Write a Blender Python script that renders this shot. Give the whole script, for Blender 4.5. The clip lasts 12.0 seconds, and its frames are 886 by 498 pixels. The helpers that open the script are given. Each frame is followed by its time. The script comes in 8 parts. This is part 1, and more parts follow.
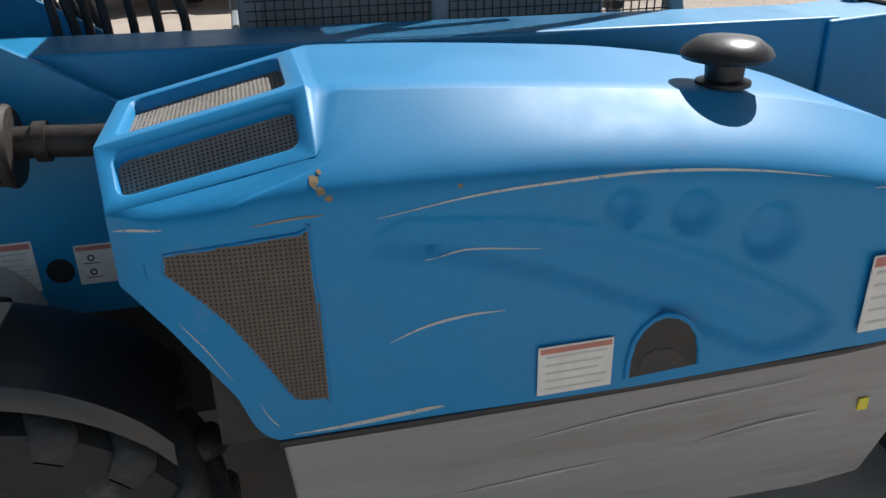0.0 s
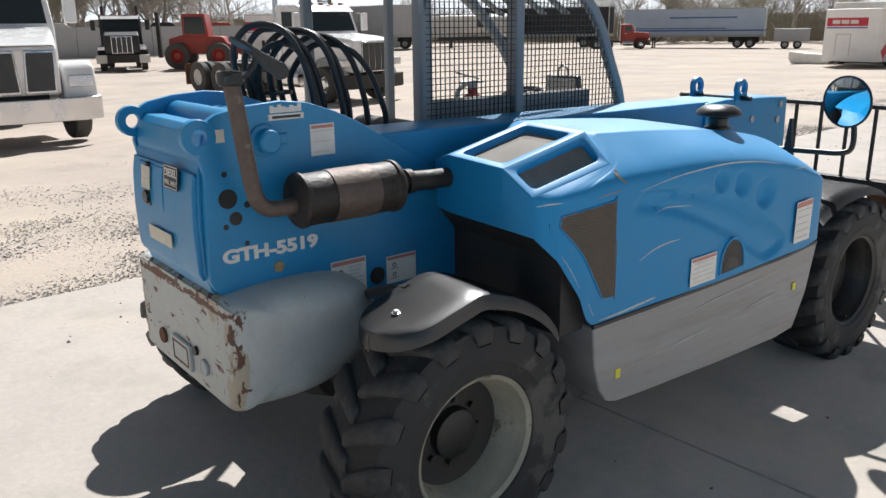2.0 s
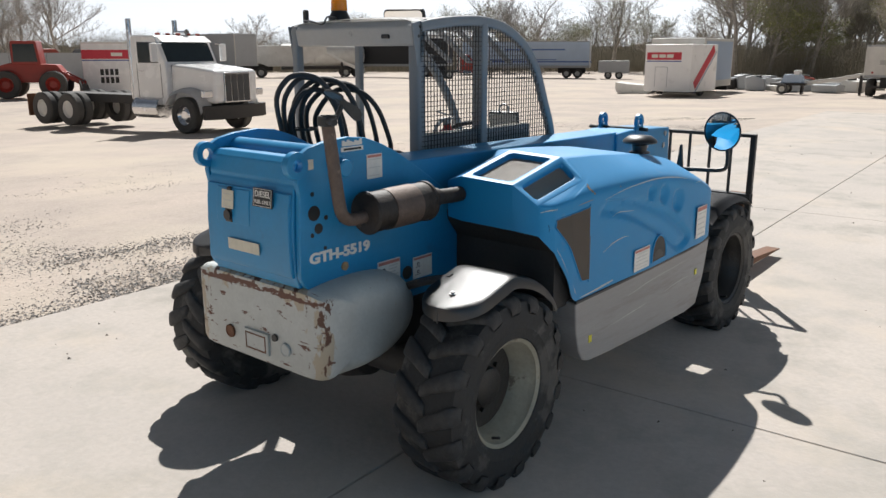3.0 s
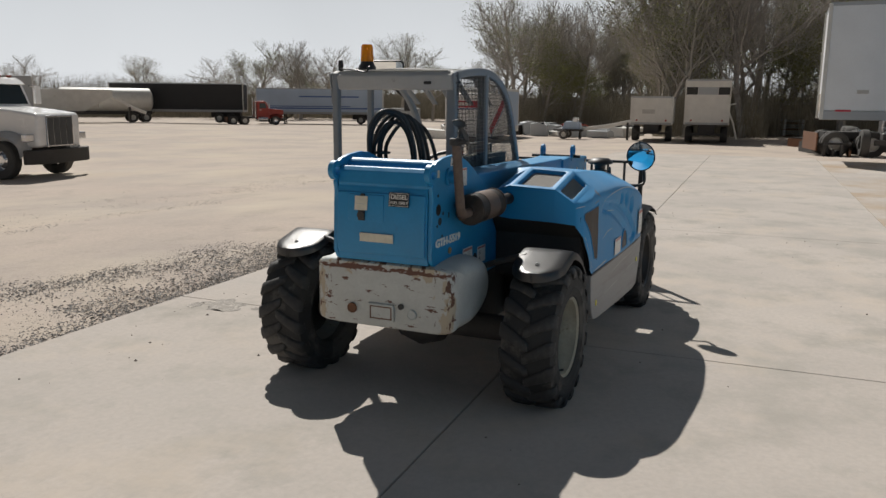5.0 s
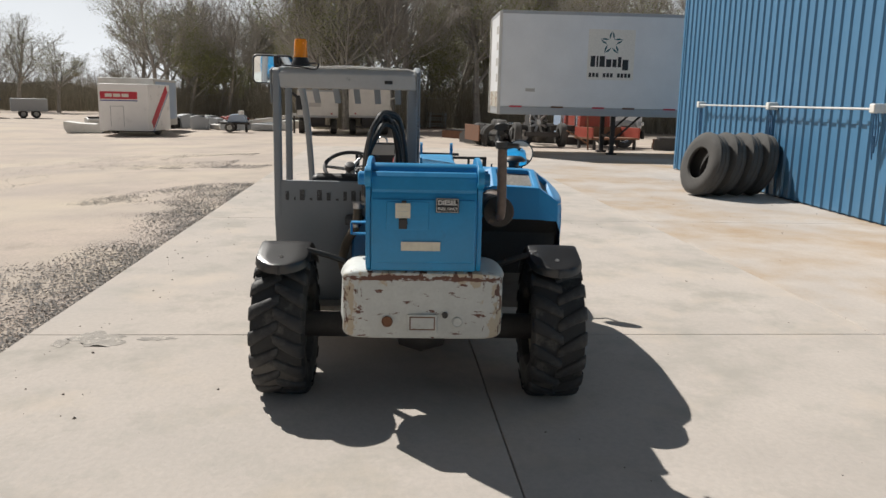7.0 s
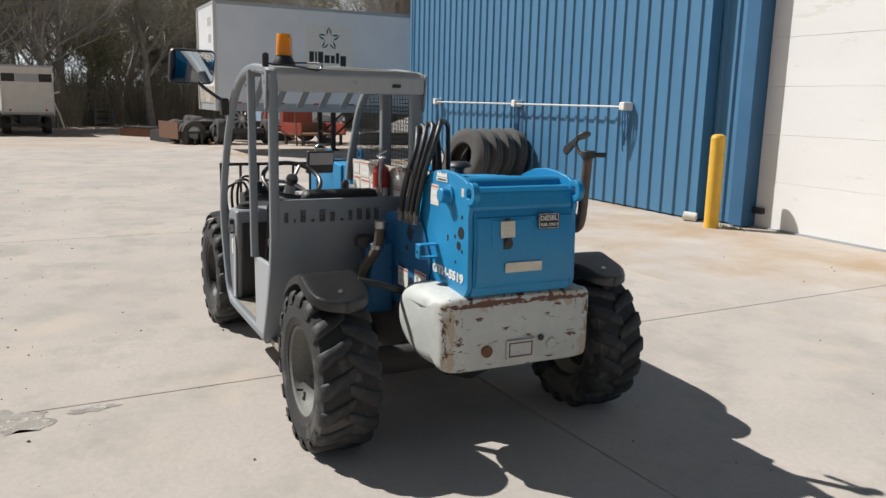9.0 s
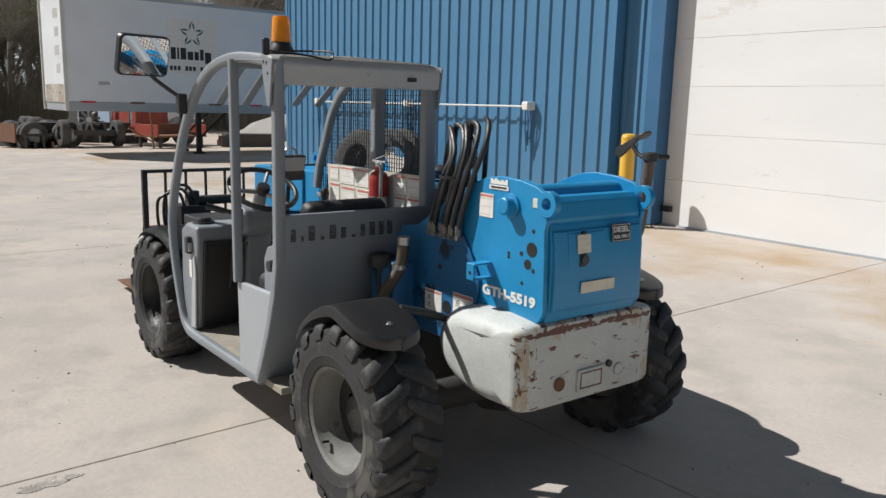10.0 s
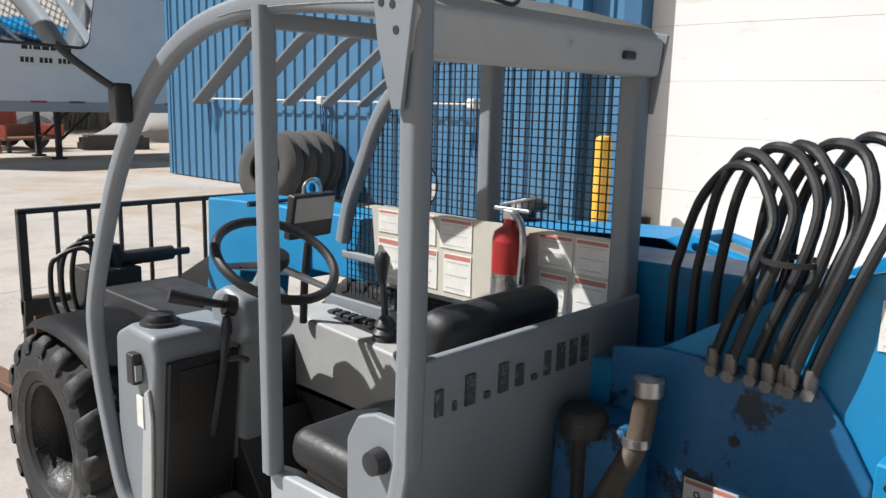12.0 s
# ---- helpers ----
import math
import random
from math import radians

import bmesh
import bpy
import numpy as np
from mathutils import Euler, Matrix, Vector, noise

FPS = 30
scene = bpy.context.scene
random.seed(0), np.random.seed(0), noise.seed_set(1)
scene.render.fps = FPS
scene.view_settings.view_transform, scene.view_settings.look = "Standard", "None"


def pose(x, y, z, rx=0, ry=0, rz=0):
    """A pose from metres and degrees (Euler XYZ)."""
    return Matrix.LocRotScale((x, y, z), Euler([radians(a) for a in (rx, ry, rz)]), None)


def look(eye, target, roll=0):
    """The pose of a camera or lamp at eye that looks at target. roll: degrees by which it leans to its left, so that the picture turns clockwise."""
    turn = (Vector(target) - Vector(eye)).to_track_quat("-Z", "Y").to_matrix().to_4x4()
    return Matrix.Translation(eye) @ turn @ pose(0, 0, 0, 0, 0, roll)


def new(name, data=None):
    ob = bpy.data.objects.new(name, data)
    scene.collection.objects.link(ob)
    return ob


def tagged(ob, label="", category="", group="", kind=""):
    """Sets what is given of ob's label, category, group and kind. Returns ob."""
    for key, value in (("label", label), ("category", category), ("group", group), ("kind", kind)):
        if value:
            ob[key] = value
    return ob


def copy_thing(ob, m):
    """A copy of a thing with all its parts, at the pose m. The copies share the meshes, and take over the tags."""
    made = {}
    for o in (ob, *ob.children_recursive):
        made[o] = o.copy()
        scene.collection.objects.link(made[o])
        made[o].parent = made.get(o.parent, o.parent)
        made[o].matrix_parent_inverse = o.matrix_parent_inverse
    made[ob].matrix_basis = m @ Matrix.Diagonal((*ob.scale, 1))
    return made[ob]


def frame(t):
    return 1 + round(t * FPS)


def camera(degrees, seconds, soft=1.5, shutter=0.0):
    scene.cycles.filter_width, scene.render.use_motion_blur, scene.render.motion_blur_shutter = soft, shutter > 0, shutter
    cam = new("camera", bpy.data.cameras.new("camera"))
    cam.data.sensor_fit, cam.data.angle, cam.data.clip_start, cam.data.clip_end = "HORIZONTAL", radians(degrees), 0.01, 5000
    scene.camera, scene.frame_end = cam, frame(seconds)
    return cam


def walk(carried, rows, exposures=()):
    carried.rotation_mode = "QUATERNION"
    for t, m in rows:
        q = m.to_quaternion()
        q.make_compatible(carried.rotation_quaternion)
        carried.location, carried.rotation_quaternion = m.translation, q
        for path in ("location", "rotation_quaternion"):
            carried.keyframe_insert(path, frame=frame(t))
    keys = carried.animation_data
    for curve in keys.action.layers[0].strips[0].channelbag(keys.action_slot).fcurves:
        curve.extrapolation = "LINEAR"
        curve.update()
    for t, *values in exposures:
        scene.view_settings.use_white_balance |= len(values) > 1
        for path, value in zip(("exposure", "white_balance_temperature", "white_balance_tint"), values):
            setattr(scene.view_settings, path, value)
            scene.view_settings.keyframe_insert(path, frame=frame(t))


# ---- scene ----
cam = camera(58.9, 12.0)
PATH = [
    (0, (1.087, -2.102, 1.587), (1.507, -0.343, 0.735), -1.1),
    (0.4, (0.768, -2.252, 1.639), (1.349, -0.463, 0.958), -1.8),
    (0.5, (0.656, -2.271, 1.652), (1.332, -0.508, 0.991), -1.5),
    (1, (0.2, -2.423, 1.629), (1.146, -0.749, 1.075), -1.3),
    (1.5, (-0.333, -2.445, 1.613), (0.749, -0.861, 1.051), -0.8),
    (2, (-0.86, -2.49, 1.619), (0.342, -0.989, 1.069), -0.7),
    (2.5, (-1.381, -2.549, 1.684), (-0.09, -1.123, 1.137), -0.4),
    (3, (-1.882, -2.561, 1.723), (-0.388, -1.323, 1.237), -0.1),
    (3.5, (-2.367, -2.543, 1.701), (-0.705, -1.503, 1.307), 0.1),
    (3.7, (-2.566, -2.505, 1.722), (-0.884, -1.497, 1.33), 0.4),
    (5.3, (-3.762, -1.766, 1.683), (-1.936, -1.04, 1.309), 0.6),
    (5.5, (-3.808, -1.6, 1.685), (-1.959, -0.937, 1.305), 0.7),
    (6, (-3.821, -1.13, 1.703), (-1.901, -0.722, 1.318), 1.0),
    (6.5, (-3.941, -0.514, 1.707), (-1.981, -0.393, 1.328), 1.3),
    (6.7, (-3.968, -0.291, 1.71), (-2.005, -0.252, 1.333), 1.3),
    (8.3, (-3.53, 1.357, 1.689), (-1.647, 0.8, 1.311), 1.3),
    (8.5, (-3.399, 1.525, 1.699), (-1.546, 0.872, 1.321), 1.3),
    (9, (-3.101, 1.968, 1.726), (-1.341, 1.093, 1.355), 1.4),
    (9.5, (-2.648, 2.243, 1.709), (-0.992, 1.184, 1.34), 1.5),
    (10, (-2.158, 2.448, 1.683), (-0.594, 1.254, 1.323), 1.5),
    (10.5, (-1.626, 2.518, 1.681), (-0.142, 1.225, 1.323), 1.6),
    (11, (-1.037, 2.367, 1.694), (0.38, 1.002, 1.336), 1.5),
    (11.5, (-0.5, 2.177, 1.691), (0.892, 0.787, 1.332), 1.1),
    (12, (0.019, 1.948, 1.669), (1.366, 0.514, 1.31), 1.4),
]
walk(cam, [(t, look(eye, target, roll)) for t, eye, target, roll in PATH],
     [(0, 0.37, 6200, 10), (0.5, 0.45, 6100, 10), (1.0, 0.62, 6100, 10), (2.5, 0.66, 6150, 10), (3.5, 0.25, 6350, 10), (3.7, 0.16, 6400, 10), (5.5, -0.07, 6450, 10), (6.0, 0.11, 6450, 10), (6.5, 0.21, 6450, 10), (8.5, 0.31, 6300, 10), (9.5, 0.16, 6200, 10), (10.5, 0.27, 6150, 10), (11.5, 0.39, 6100, 10), (12.0, 0.49, 6100, 10)])

# ---------------------------------------------------------------- light
SUN_EL, SUN_AZ = radians(47.4), radians(49.4)  # the sun stands ahead and to the left of the machine
world = bpy.data.worlds.new("world")
scene.world = world
world.use_nodes = True
wn = world.node_tree
sky = wn.nodes.new("ShaderNodeTexSky")
sky.sky_type = 'NISHITA'
sky.sun_disc = False
sky.sun_elevation, sky.sun_rotation = SUN_EL, SUN_AZ
sky.air_density, sky.dust_density, sky.ozone_density = 1.0, 1.2, 2.0
# thin high cloud veils the blue
veil = wn.nodes.new("ShaderNodeMix")
veil.data_type = 'RGBA'
cloud = wn.nodes.new("ShaderNodeTexNoise")
cloud.inputs["Scale"].default_value, cloud.inputs["Detail"].default_value, cloud.inputs["Distortion"].default_value = 2.2, 6.0, 0.6
span = wn.nodes.new("ShaderNodeMapRange")
span.inputs[1].default_value, span.inputs[2].default_value, span.inputs[3].default_value, span.inputs[4].default_value = 0.35, 0.65, 0.02, 0.10
wn.links.new(cloud.outputs["Fac"], span.inputs[0])
# white haze along the horizon
way = wn.nodes.new("ShaderNodeTexCoord")
height = wn.nodes.new("ShaderNodeSeparateXYZ")
wn.links.new(way.outputs["Generated"], height.inputs[0])
haze = wn.nodes.new("ShaderNodeMapRange")
haze.inputs[1].default_value, haze.inputs[2].default_value, haze.inputs[3].default_value, haze.inputs[4].default_value = 0.03, 0.48, 0.85, 0.0
wn.links.new(height.outputs[2], haze.inputs[0])
# thicker towards the sun
sunward = wn.nodes.new("ShaderNodeVectorMath")
sunward.operation = 'DOT_PRODUCT'
sunward.inputs[1].default_value = (math.cos(SUN_EL) * math.sin(SUN_AZ), math.cos(SUN_EL) * math.cos(SUN_AZ), math.sin(SUN_EL))
wn.links.new(way.outputs["Generated"], sunward.inputs[0])
glow = wn.nodes.new("ShaderNodeMapRange")
glow.inputs[1].default_value, glow.inputs[2].default_value, glow.inputs[3].default_value, glow.inputs[4].default_value = -0.20, 0.95, 0.02, 1.0
wn.links.new(sunward.outputs["Value"], glow.inputs[0])
lit = wn.nodes.new("ShaderNodeMath")
lit.operation = 'MULTIPLY'
wn.links.new(haze.outputs[0], lit.inputs[0])
wn.links.new(glow.outputs[0], lit.inputs[1])
both = wn.nodes.new("ShaderNodeMath")
both.operation, both.use_clamp = 'ADD', True
wn.links.new(span.outputs[0], both.inputs[0])
wn.links.new(lit.outputs[0], both.inputs[1])
wn.links.new(both.outputs[0], veil.inputs[0])
deep = wn.nodes.new("ShaderNodeVectorMath")
deep.operation = 'SCALE'
deep.inputs["Scale"].default_value = 0.27
wn.links.new(sky.outputs[0], deep.inputs[0])
wn.links.new(deep.outputs[0], veil.inputs[6])
veil.inputs[7].default_value = (34.0, 35.0, 36.0, 1)
wn.links.new(veil.outputs[2], wn.nodes["Background"].inputs[0])
wn.nodes["Background"].inputs[1].default_value = 0.030
sun_data = bpy.data.lights.new("sun", 'SUN')
sun_data.energy, sun_data.angle, sun_data.color = 5.0, radians(0.55), (1.0, 0.955, 0.885)
sun = new("sun", sun_data)
sun.matrix_world = look((0, 0, 0), (-math.cos(SUN_EL) * math.sin(SUN_AZ), -math.cos(SUN_EL) * math.cos(SUN_AZ), -math.sin(SUN_EL)))
sun.location = (20, 20, 30)


# ---------------------------------------------------------------- materials
def mat(name, base, rough=0.6, metal=0.0, vary=0.12, scale=6.0, fine=60.0, bump=0.15, spots=None, spot_scale=8.0, spot_at=0.62, coat=0.0,
        rand=0.0, spots2=None, spot2_scale=3.0, spot2_at=0.6, rough_vary=0.12, stretch=(1, 1, 1), island=False, soft=0.04):
    """A weathered surface: base colour varied at two scales, up to two kinds of patches, fine bump, varied gloss."""
    m = bpy.data.materials.new(name)
    m.use_nodes = True
    t = m.node_tree
    N, L = t.nodes, t.links
    b = N["Principled BSDF"]
    co = N.new("ShaderNodeTexCoord")
    mp = N.new("ShaderNodeMapping")
    mp.inputs["Scale"].default_value = stretch
    L.new(co.outputs["Object"], mp.inputs[0])

    def noise_tex(s, detail=5.0, rough_n=0.6):
        n = N.new("ShaderNodeTexNoise")
        n.inputs["Scale"].default_value, n.inputs["Detail"].default_value, n.inputs["Roughness"].default_value = s, detail, rough_n
        L.new(mp.outputs[0], n.inputs["Vector"])
        return n.outputs["Fac"]

    def ramp(fac, lo, hi, a=0.0, c=1.0):
        r = N.new("ShaderNodeMapRange")
        r.inputs[1].default_value, r.inputs[2].default_value, r.inputs[3].default_value, r.inputs[4].default_value = lo, hi, a, c
        L.new(fac, r.inputs[0])
        return r.outputs[0]

    def mix(fac, a, c):
        x = N.new("ShaderNodeMix")
        x.data_type = 'RGBA'
        for k, v in ((0, fac), (6, a), (7, c)):
            if isinstance(v, (int, float)):
                x.inputs[k].default_value = v
            elif isinstance(v, tuple):
                x.inputs[k].default_value = (*v[:3], 1)
            else:
                L.new(v, x.inputs[k])
        return x.outputs[2]

    dark = tuple(c * (1 - vary) for c in base)
    light = tuple(min(1, c * (1 + vary)) for c in base)
    big, small = noise_tex(scale), noise_tex(fine, 3.0)
    col = mix(ramp(big, 0.3, 0.7), dark, light)
    col = mix(ramp(small, 0.35, 0.7, 0.0, vary * 1.5), col, tuple(c * 0.6 for c in base))
    if rand:
        info = N.new("ShaderNodeNewGeometry" if island else "ShaderNodeObjectInfo")
        col = mix(ramp(info.outputs["Random Per Island" if island else "Random"], 0, 1, 0, rand), col, tuple(c * 0.45 for c in base))
    if spots:
        col = mix(ramp(noise_tex(spot_scale, 8.0, 0.7), spot_at, spot_at + soft), col, spots)
    if spots2:
        col = mix(ramp(noise_tex(spot2_scale, 8.0, 0.65), spot2_at, spot2_at + soft + 0.03), col, spots2)
    L.new(col, b.inputs["Base Color"])
    L.new(ramp(big, 0.3, 0.7, max(0.03, rough - rough_vary), min(1, rough + rough_vary)), b.inputs["Roughness"])
    b.inputs["Metallic"].default_value = metal
    if coat:
        b.inputs["Coat Weight"].default_value, b.inputs["Coat Roughness"].default_value = coat, 0.15
    if bump:
        bp = N.new("ShaderNodeBump")
        bp.inputs["Strength"].default_value, bp.inputs["Distance"].default_value = bump, 0.01
        L.new(small, bp.inputs["Height"])
        L.new(bp.outputs[0], b.inputs["Normal"])
    return m


CREAM, RUST, PRIMER = (0.62, 0.56, 0.42), (0.13, 0.045, 0.022), (0.42, 0.40, 0.36)
BLUE = mat("blue paint", (0.016, 0.232, 0.475), 0.42, vary=0.10, scale=3.0, fine=45, bump=0.03, spots=(0.30, 0.40, 0.46), spot_scale=28, spot_at=0.735, spots2=(0.03, 0.15, 0.31), spot2_scale=2.2, spot2_at=0.6)
BLUE_HOOD = mat("blue moulded hood", (0.002, 0.225, 0.50), 0.52, vary=0.07, scale=2.0, fine=120, bump=0.02, spots2=(0.05, 0.23, 0.47), spot2_scale=4.0, spot2_at=0.62)
# oil stains, plus a darker blue that carries shade low in the chassis
BLUE_OILY_SHADED = mat("oily, shade-darkened blue chassis paint", (0.018, 0.13, 0.30), 0.5, vary=0.2, scale=4.0, spots=(0.012, 0.025, 0.04), spot_scale=5, spot_at=0.56, bump=0.08)
GREY_CAB = mat("grey cab paint", (0.215, 0.235, 0.255), 0.5, vary=0.06, scale=3.0, bump=0.03, spots=(0.13, 0.13, 0.13), spot_scale=25, spot_at=0.74)
GREY_SILL = mat("grey moulded plastic", (0.31, 0.30, 0.29), 0.55, vary=0.14, scale=2.5, bump=0.04, spots=(0.14, 0.13, 0.12), spot_scale=9, spot_at=0.66, spots2=(0.24, 0.225, 0.205), spot2_scale=3.5, spot2_at=0.52, stretch=(0.35, 1, 3.5), soft=0.10)
def worn_face_mat():
    """Grey-cream casting paint, worn to primer and rust along the edges of the rear face."""
    m = mat("edge-rusted casting paint", (0.50, 0.515, 0.49), 0.6, vary=0.12, scale=5.0, bump=0.1, spots=(0.13, 0.06, 0.035), spot_scale=17, spot_at=0.79, spots2=(0.62, 0.60, 0.54), spot2_scale=9, spot2_at=0.66)
    t = m.node_tree
    N, L = t.nodes, t.links
    co = N.new("ShaderNodeTexCoord")
    xyz = N.new("ShaderNodeSeparateXYZ")
    L.new(co.outputs["Object"], xyz.inputs[0])

    def span(src, lo, hi, a=0.0, c=1.0):
        r = N.new("ShaderNodeMapRange")
        r.inputs[1].default_value, r.inputs[2].default_value, r.inputs[3].default_value, r.inputs[4].default_value = lo, hi, a, c
        L.new(src, r.inputs[0])
        return r.outputs[0]

    def op(kind, a, b):
        n = N.new("ShaderNodeMath")
        n.operation = kind
        for k, v in ((0, a), (1, b)):
            if isinstance(v, (int, float)):
                n.inputs[k].default_value = v
            else:
                L.new(v, n.inputs[k])
        return n.outputs[0]
    side = span(op('ABSOLUTE', xyz.outputs[1], 0.0), 0.24, 0.40)
    top = span(xyz.outputs[2], 0.70, 0.80)
    line = op('MULTIPLY', span(xyz.outputs[2], 0.772, 0.785), span(xyz.outputs[2], 0.800, 0.812, 1.0, 0.0))
    rear = span(xyz.outputs[0], 0.020, 0.065, 1.0, 0.0)
    edge = op('MULTIPLY', op('MAXIMUM', side, op('MULTIPLY', top, 0.75)), rear)
    line = op('MULTIPLY', line, rear)

    def patches(scale, weight, at, stretch, extra=None):
        mp = N.new("ShaderNodeMapping")
        mp.inputs["Scale"].default_value = stretch
        L.new(co.outputs["Object"], mp.inputs[0])
        n = N.new("ShaderNodeTexNoise")
        n.inputs["Scale"].default_value, n.inputs["Detail"].default_value, n.inputs["Roughness"].default_value = scale, 7.0, 0.65
        L.new(mp.outputs[0], n.inputs["Vector"])
        v = op('ADD', n.outputs["Fac"], op('MULTIPLY', edge, weight))
        if extra is not None:
            v = op('ADD', v, op('ADD', op('MULTIPLY', extra, 0.16), op('MULTIPLY', rear, 0.10)))
        return span(v, at, at + 0.03)
    col = N["Principled BSDF"].inputs["Base Color"].links[0].from_socket
    for fac, tint in ((patches(9, 0.23, 0.675, (1, 1, 0.6)), (0.42, 0.36, 0.27)), (patches(21, 0.18, 0.705, (1, 1, 0.5)), (0.10, 0.045, 0.028)), (patches(16, 0.0, 0.70, (1, 0.5, 1.6), line), (0.12, 0.05, 0.032))):
        x = N.new("ShaderNodeMix")
        x.data_type = 'RGBA'
        L.new(fac, x.inputs[0])
        L.new(col, x.inputs[6])
        x.inputs[7].default_value = (*tint, 1)
        col = x.outputs[2]
    L.new(col, N["Principled BSDF"].inputs["Base Color"])
    return m


RUSTY_FACE = worn_face_mat()
BLUE_HOOD.node_tree.nodes["Principled BSDF"].inputs["Specular IOR Level"].default_value = 0.5
BLUE_HOOD.node_tree.nodes["Principled BSDF"].inputs["Sheen Weight"].default_value = 0.12
BLUE_HOOD.node_tree.nodes["Principled BSDF"].inputs["Sheen Roughness"].default_value = 0.45
BLACK_PLASTIC = mat("black plastic", (0.022, 0.022, 0.024), 0.42, vary=0.2, scale=5, bump=0.04)
FENDER = mat("sun-greyed black fender plastic", (0.030, 0.030, 0.032), 0.36, vary=0.2, scale=4, bump=0.02, spots=(0.10, 0.095, 0.09), spot_scale=30, spot_at=0.72, rough_vary=0.05)
FENDER.node_tree.nodes["Principled BSDF"].inputs["Specular IOR Level"].default_value = 1.0
FENDER.node_tree.nodes["Principled BSDF"].inputs["IOR"].default_value = 1.6
BLACK_PAINT = mat("worn black paint", (0.03, 0.03, 0.03), 0.5, vary=0.3, scale=8, spots=(0.12, 0.08, 0.05), spot_scale=12, spot_at=0.66, bump=0.08)
RUBBER = mat("dusty tyre rubber", (0.028, 0.028, 0.028), 0.78, vary=0.3, scale=7, spots2=(0.085, 0.080, 0.073), spot2_scale=4, spot2_at=0.50, bump=0.25)
LUG_RUBBER = mat("worn dusty tread rubber", (0.034, 0.034, 0.035), 0.72, vary=0.3, scale=9, spots2=(0.090, 0.087, 0.082), spot2_scale=6, spot2_at=0.50, bump=0.3, rand=0.3, soft=0.18)
OLD_RUBBER = mat("weathered tyre rubber", (0.075, 0.072, 0.068), 0.9, vary=0.2, scale=5, bump=0.25)
RUBBER_HOSE = mat("hydraulic hose rubber", (0.016, 0.016, 0.017), 0.5, vary=0.2, scale=20, fine=200, bump=0.1)
RIM = mat("worn cream rim paint", (0.33, 0.31, 0.245), 0.6, vary=0.2, scale=7, spots=(0.16, 0.13, 0.10), spot_scale=9, spot_at=0.60, bump=0.1)
GREASE = mat("greasy black hub", (0.018, 0.017, 0.016), 0.45, vary=0.3, scale=10, bump=0.3)
EXHAUST = mat("sooty exhaust steel", (0.045, 0.037, 0.032), 0.6, metal=0.3, vary=0.35, scale=7, spots=(0.10, 0.07, 0.05), spot_scale=9, spot_at=0.64, spots2=(0.02, 0.018, 0.016), spot2_scale=4, spot2_at=0.5, bump=0.2)
PIPE_RUST = mat("rust-mottled pipe", (0.135, 0.10, 0.082), 0.6, metal=0.3, vary=0.3, scale=12, spots=(0.24, 0.18, 0.14), spot_scale=22, spot_at=0.62, bump=0.2)
FITTING = mat("greasy hose fitting steel", (0.20, 0.195, 0.185), 0.5, metal=0.6, vary=0.3, scale=30, bump=0.1)
STEEL = mat("bare steel", (0.45, 0.45, 0.45), 0.35, metal=0.9, vary=0.15, scale=12)
RUST_STEEL = mat("rusty steel", (0.16, 0.075, 0.04), 0.8, vary=0.3, scale=9, bump=0.25)
MIRROR = mat("mirror glass", (0.85, 0.87, 0.88), 0.03, metal=1.0, vary=0.02, bump=0, rough_vary=0.0)
WHITE = mat("white label", (0.74, 0.72, 0.67), 0.5, vary=0.08, scale=20, bump=0.02)
CREAMY = mat("faded cream label", (0.66, 0.62, 0.50), 0.55, vary=0.12, scale=14, bump=0.02)
LABEL_RED = mat("faded red band", (0.52, 0.20, 0.16), 0.5, vary=0.15, scale=30, bump=0)
PRINT_FAINT = mat("faded print", (0.56, 0.55, 0.52), 0.6, vary=0.1, bump=0)
LABEL_GREY = mat("grey print", (0.45, 0.44, 0.42), 0.6, vary=0.1, bump=0)
STENCIL = mat("faded black stencil paint", (0.055, 0.057, 0.06), 0.6, vary=0.35, scale=60, bump=0, spots=(0.17, 0.18, 0.19), spot_scale=70, spot_at=0.56)
# flat black for print, and for shade inside holes, recesses and behind grilles
BLACK_PRINT_SHADE = mat("black print and shaded hollows", (0.02, 0.02, 0.02), 0.5, vary=0.1, bump=0)
SCRATCH = mat("pale paint scratch", (0.50, 0.53, 0.50), 0.6, vary=0.25, scale=60, bump=0.05, spots=(0.10, 0.28, 0.48), spot_scale=40, spot_at=0.60)
BROWN_CHIP = mat("brown primer chip", (0.34, 0.24, 0.13), 0.7, vary=0.3, scale=40, bump=0.1)
YELLOW = mat("yellow paint", (0.72, 0.43, 0.045), 0.5, vary=0.08, scale=4, bump=0.05, spots=(0.35, 0.25, 0.08), spot_scale=18, spot_at=0.71)
YELLOW_TAG = mat("yellow sticker", (0.75, 0.66, 0.05), 0.5, vary=0.05, bump=0)
RED = mat("red enamel", (0.34, 0.022, 0.018), 0.35, vary=0.12, scale=8, bump=0.02)
AMBER = mat("amber lens", (0.95, 0.33, 0.01), 0.2, vary=0.1, scale=20, bump=0.05)
AMBER.node_tree.nodes["Principled BSDF"].inputs["Transmission Weight"].default_value = 0.35
MESH_WIRE = mat("black wire mesh", (0.02, 0.021, 0.022), 0.5, vary=0.1, bump=0)
SEAT = mat("black seat vinyl", (0.02, 0.02, 0.021), 0.5, vary=0.2, scale=12, bump=0.15)
CARGO_WHITE = mat("white trailer skin", (0.72, 0.74, 0.76), 0.4, vary=0.05, scale=1.0, fine=20, bump=0.02, spots=(0.48, 0.43, 0.36), spot_scale=1.6, spot_at=0.70)
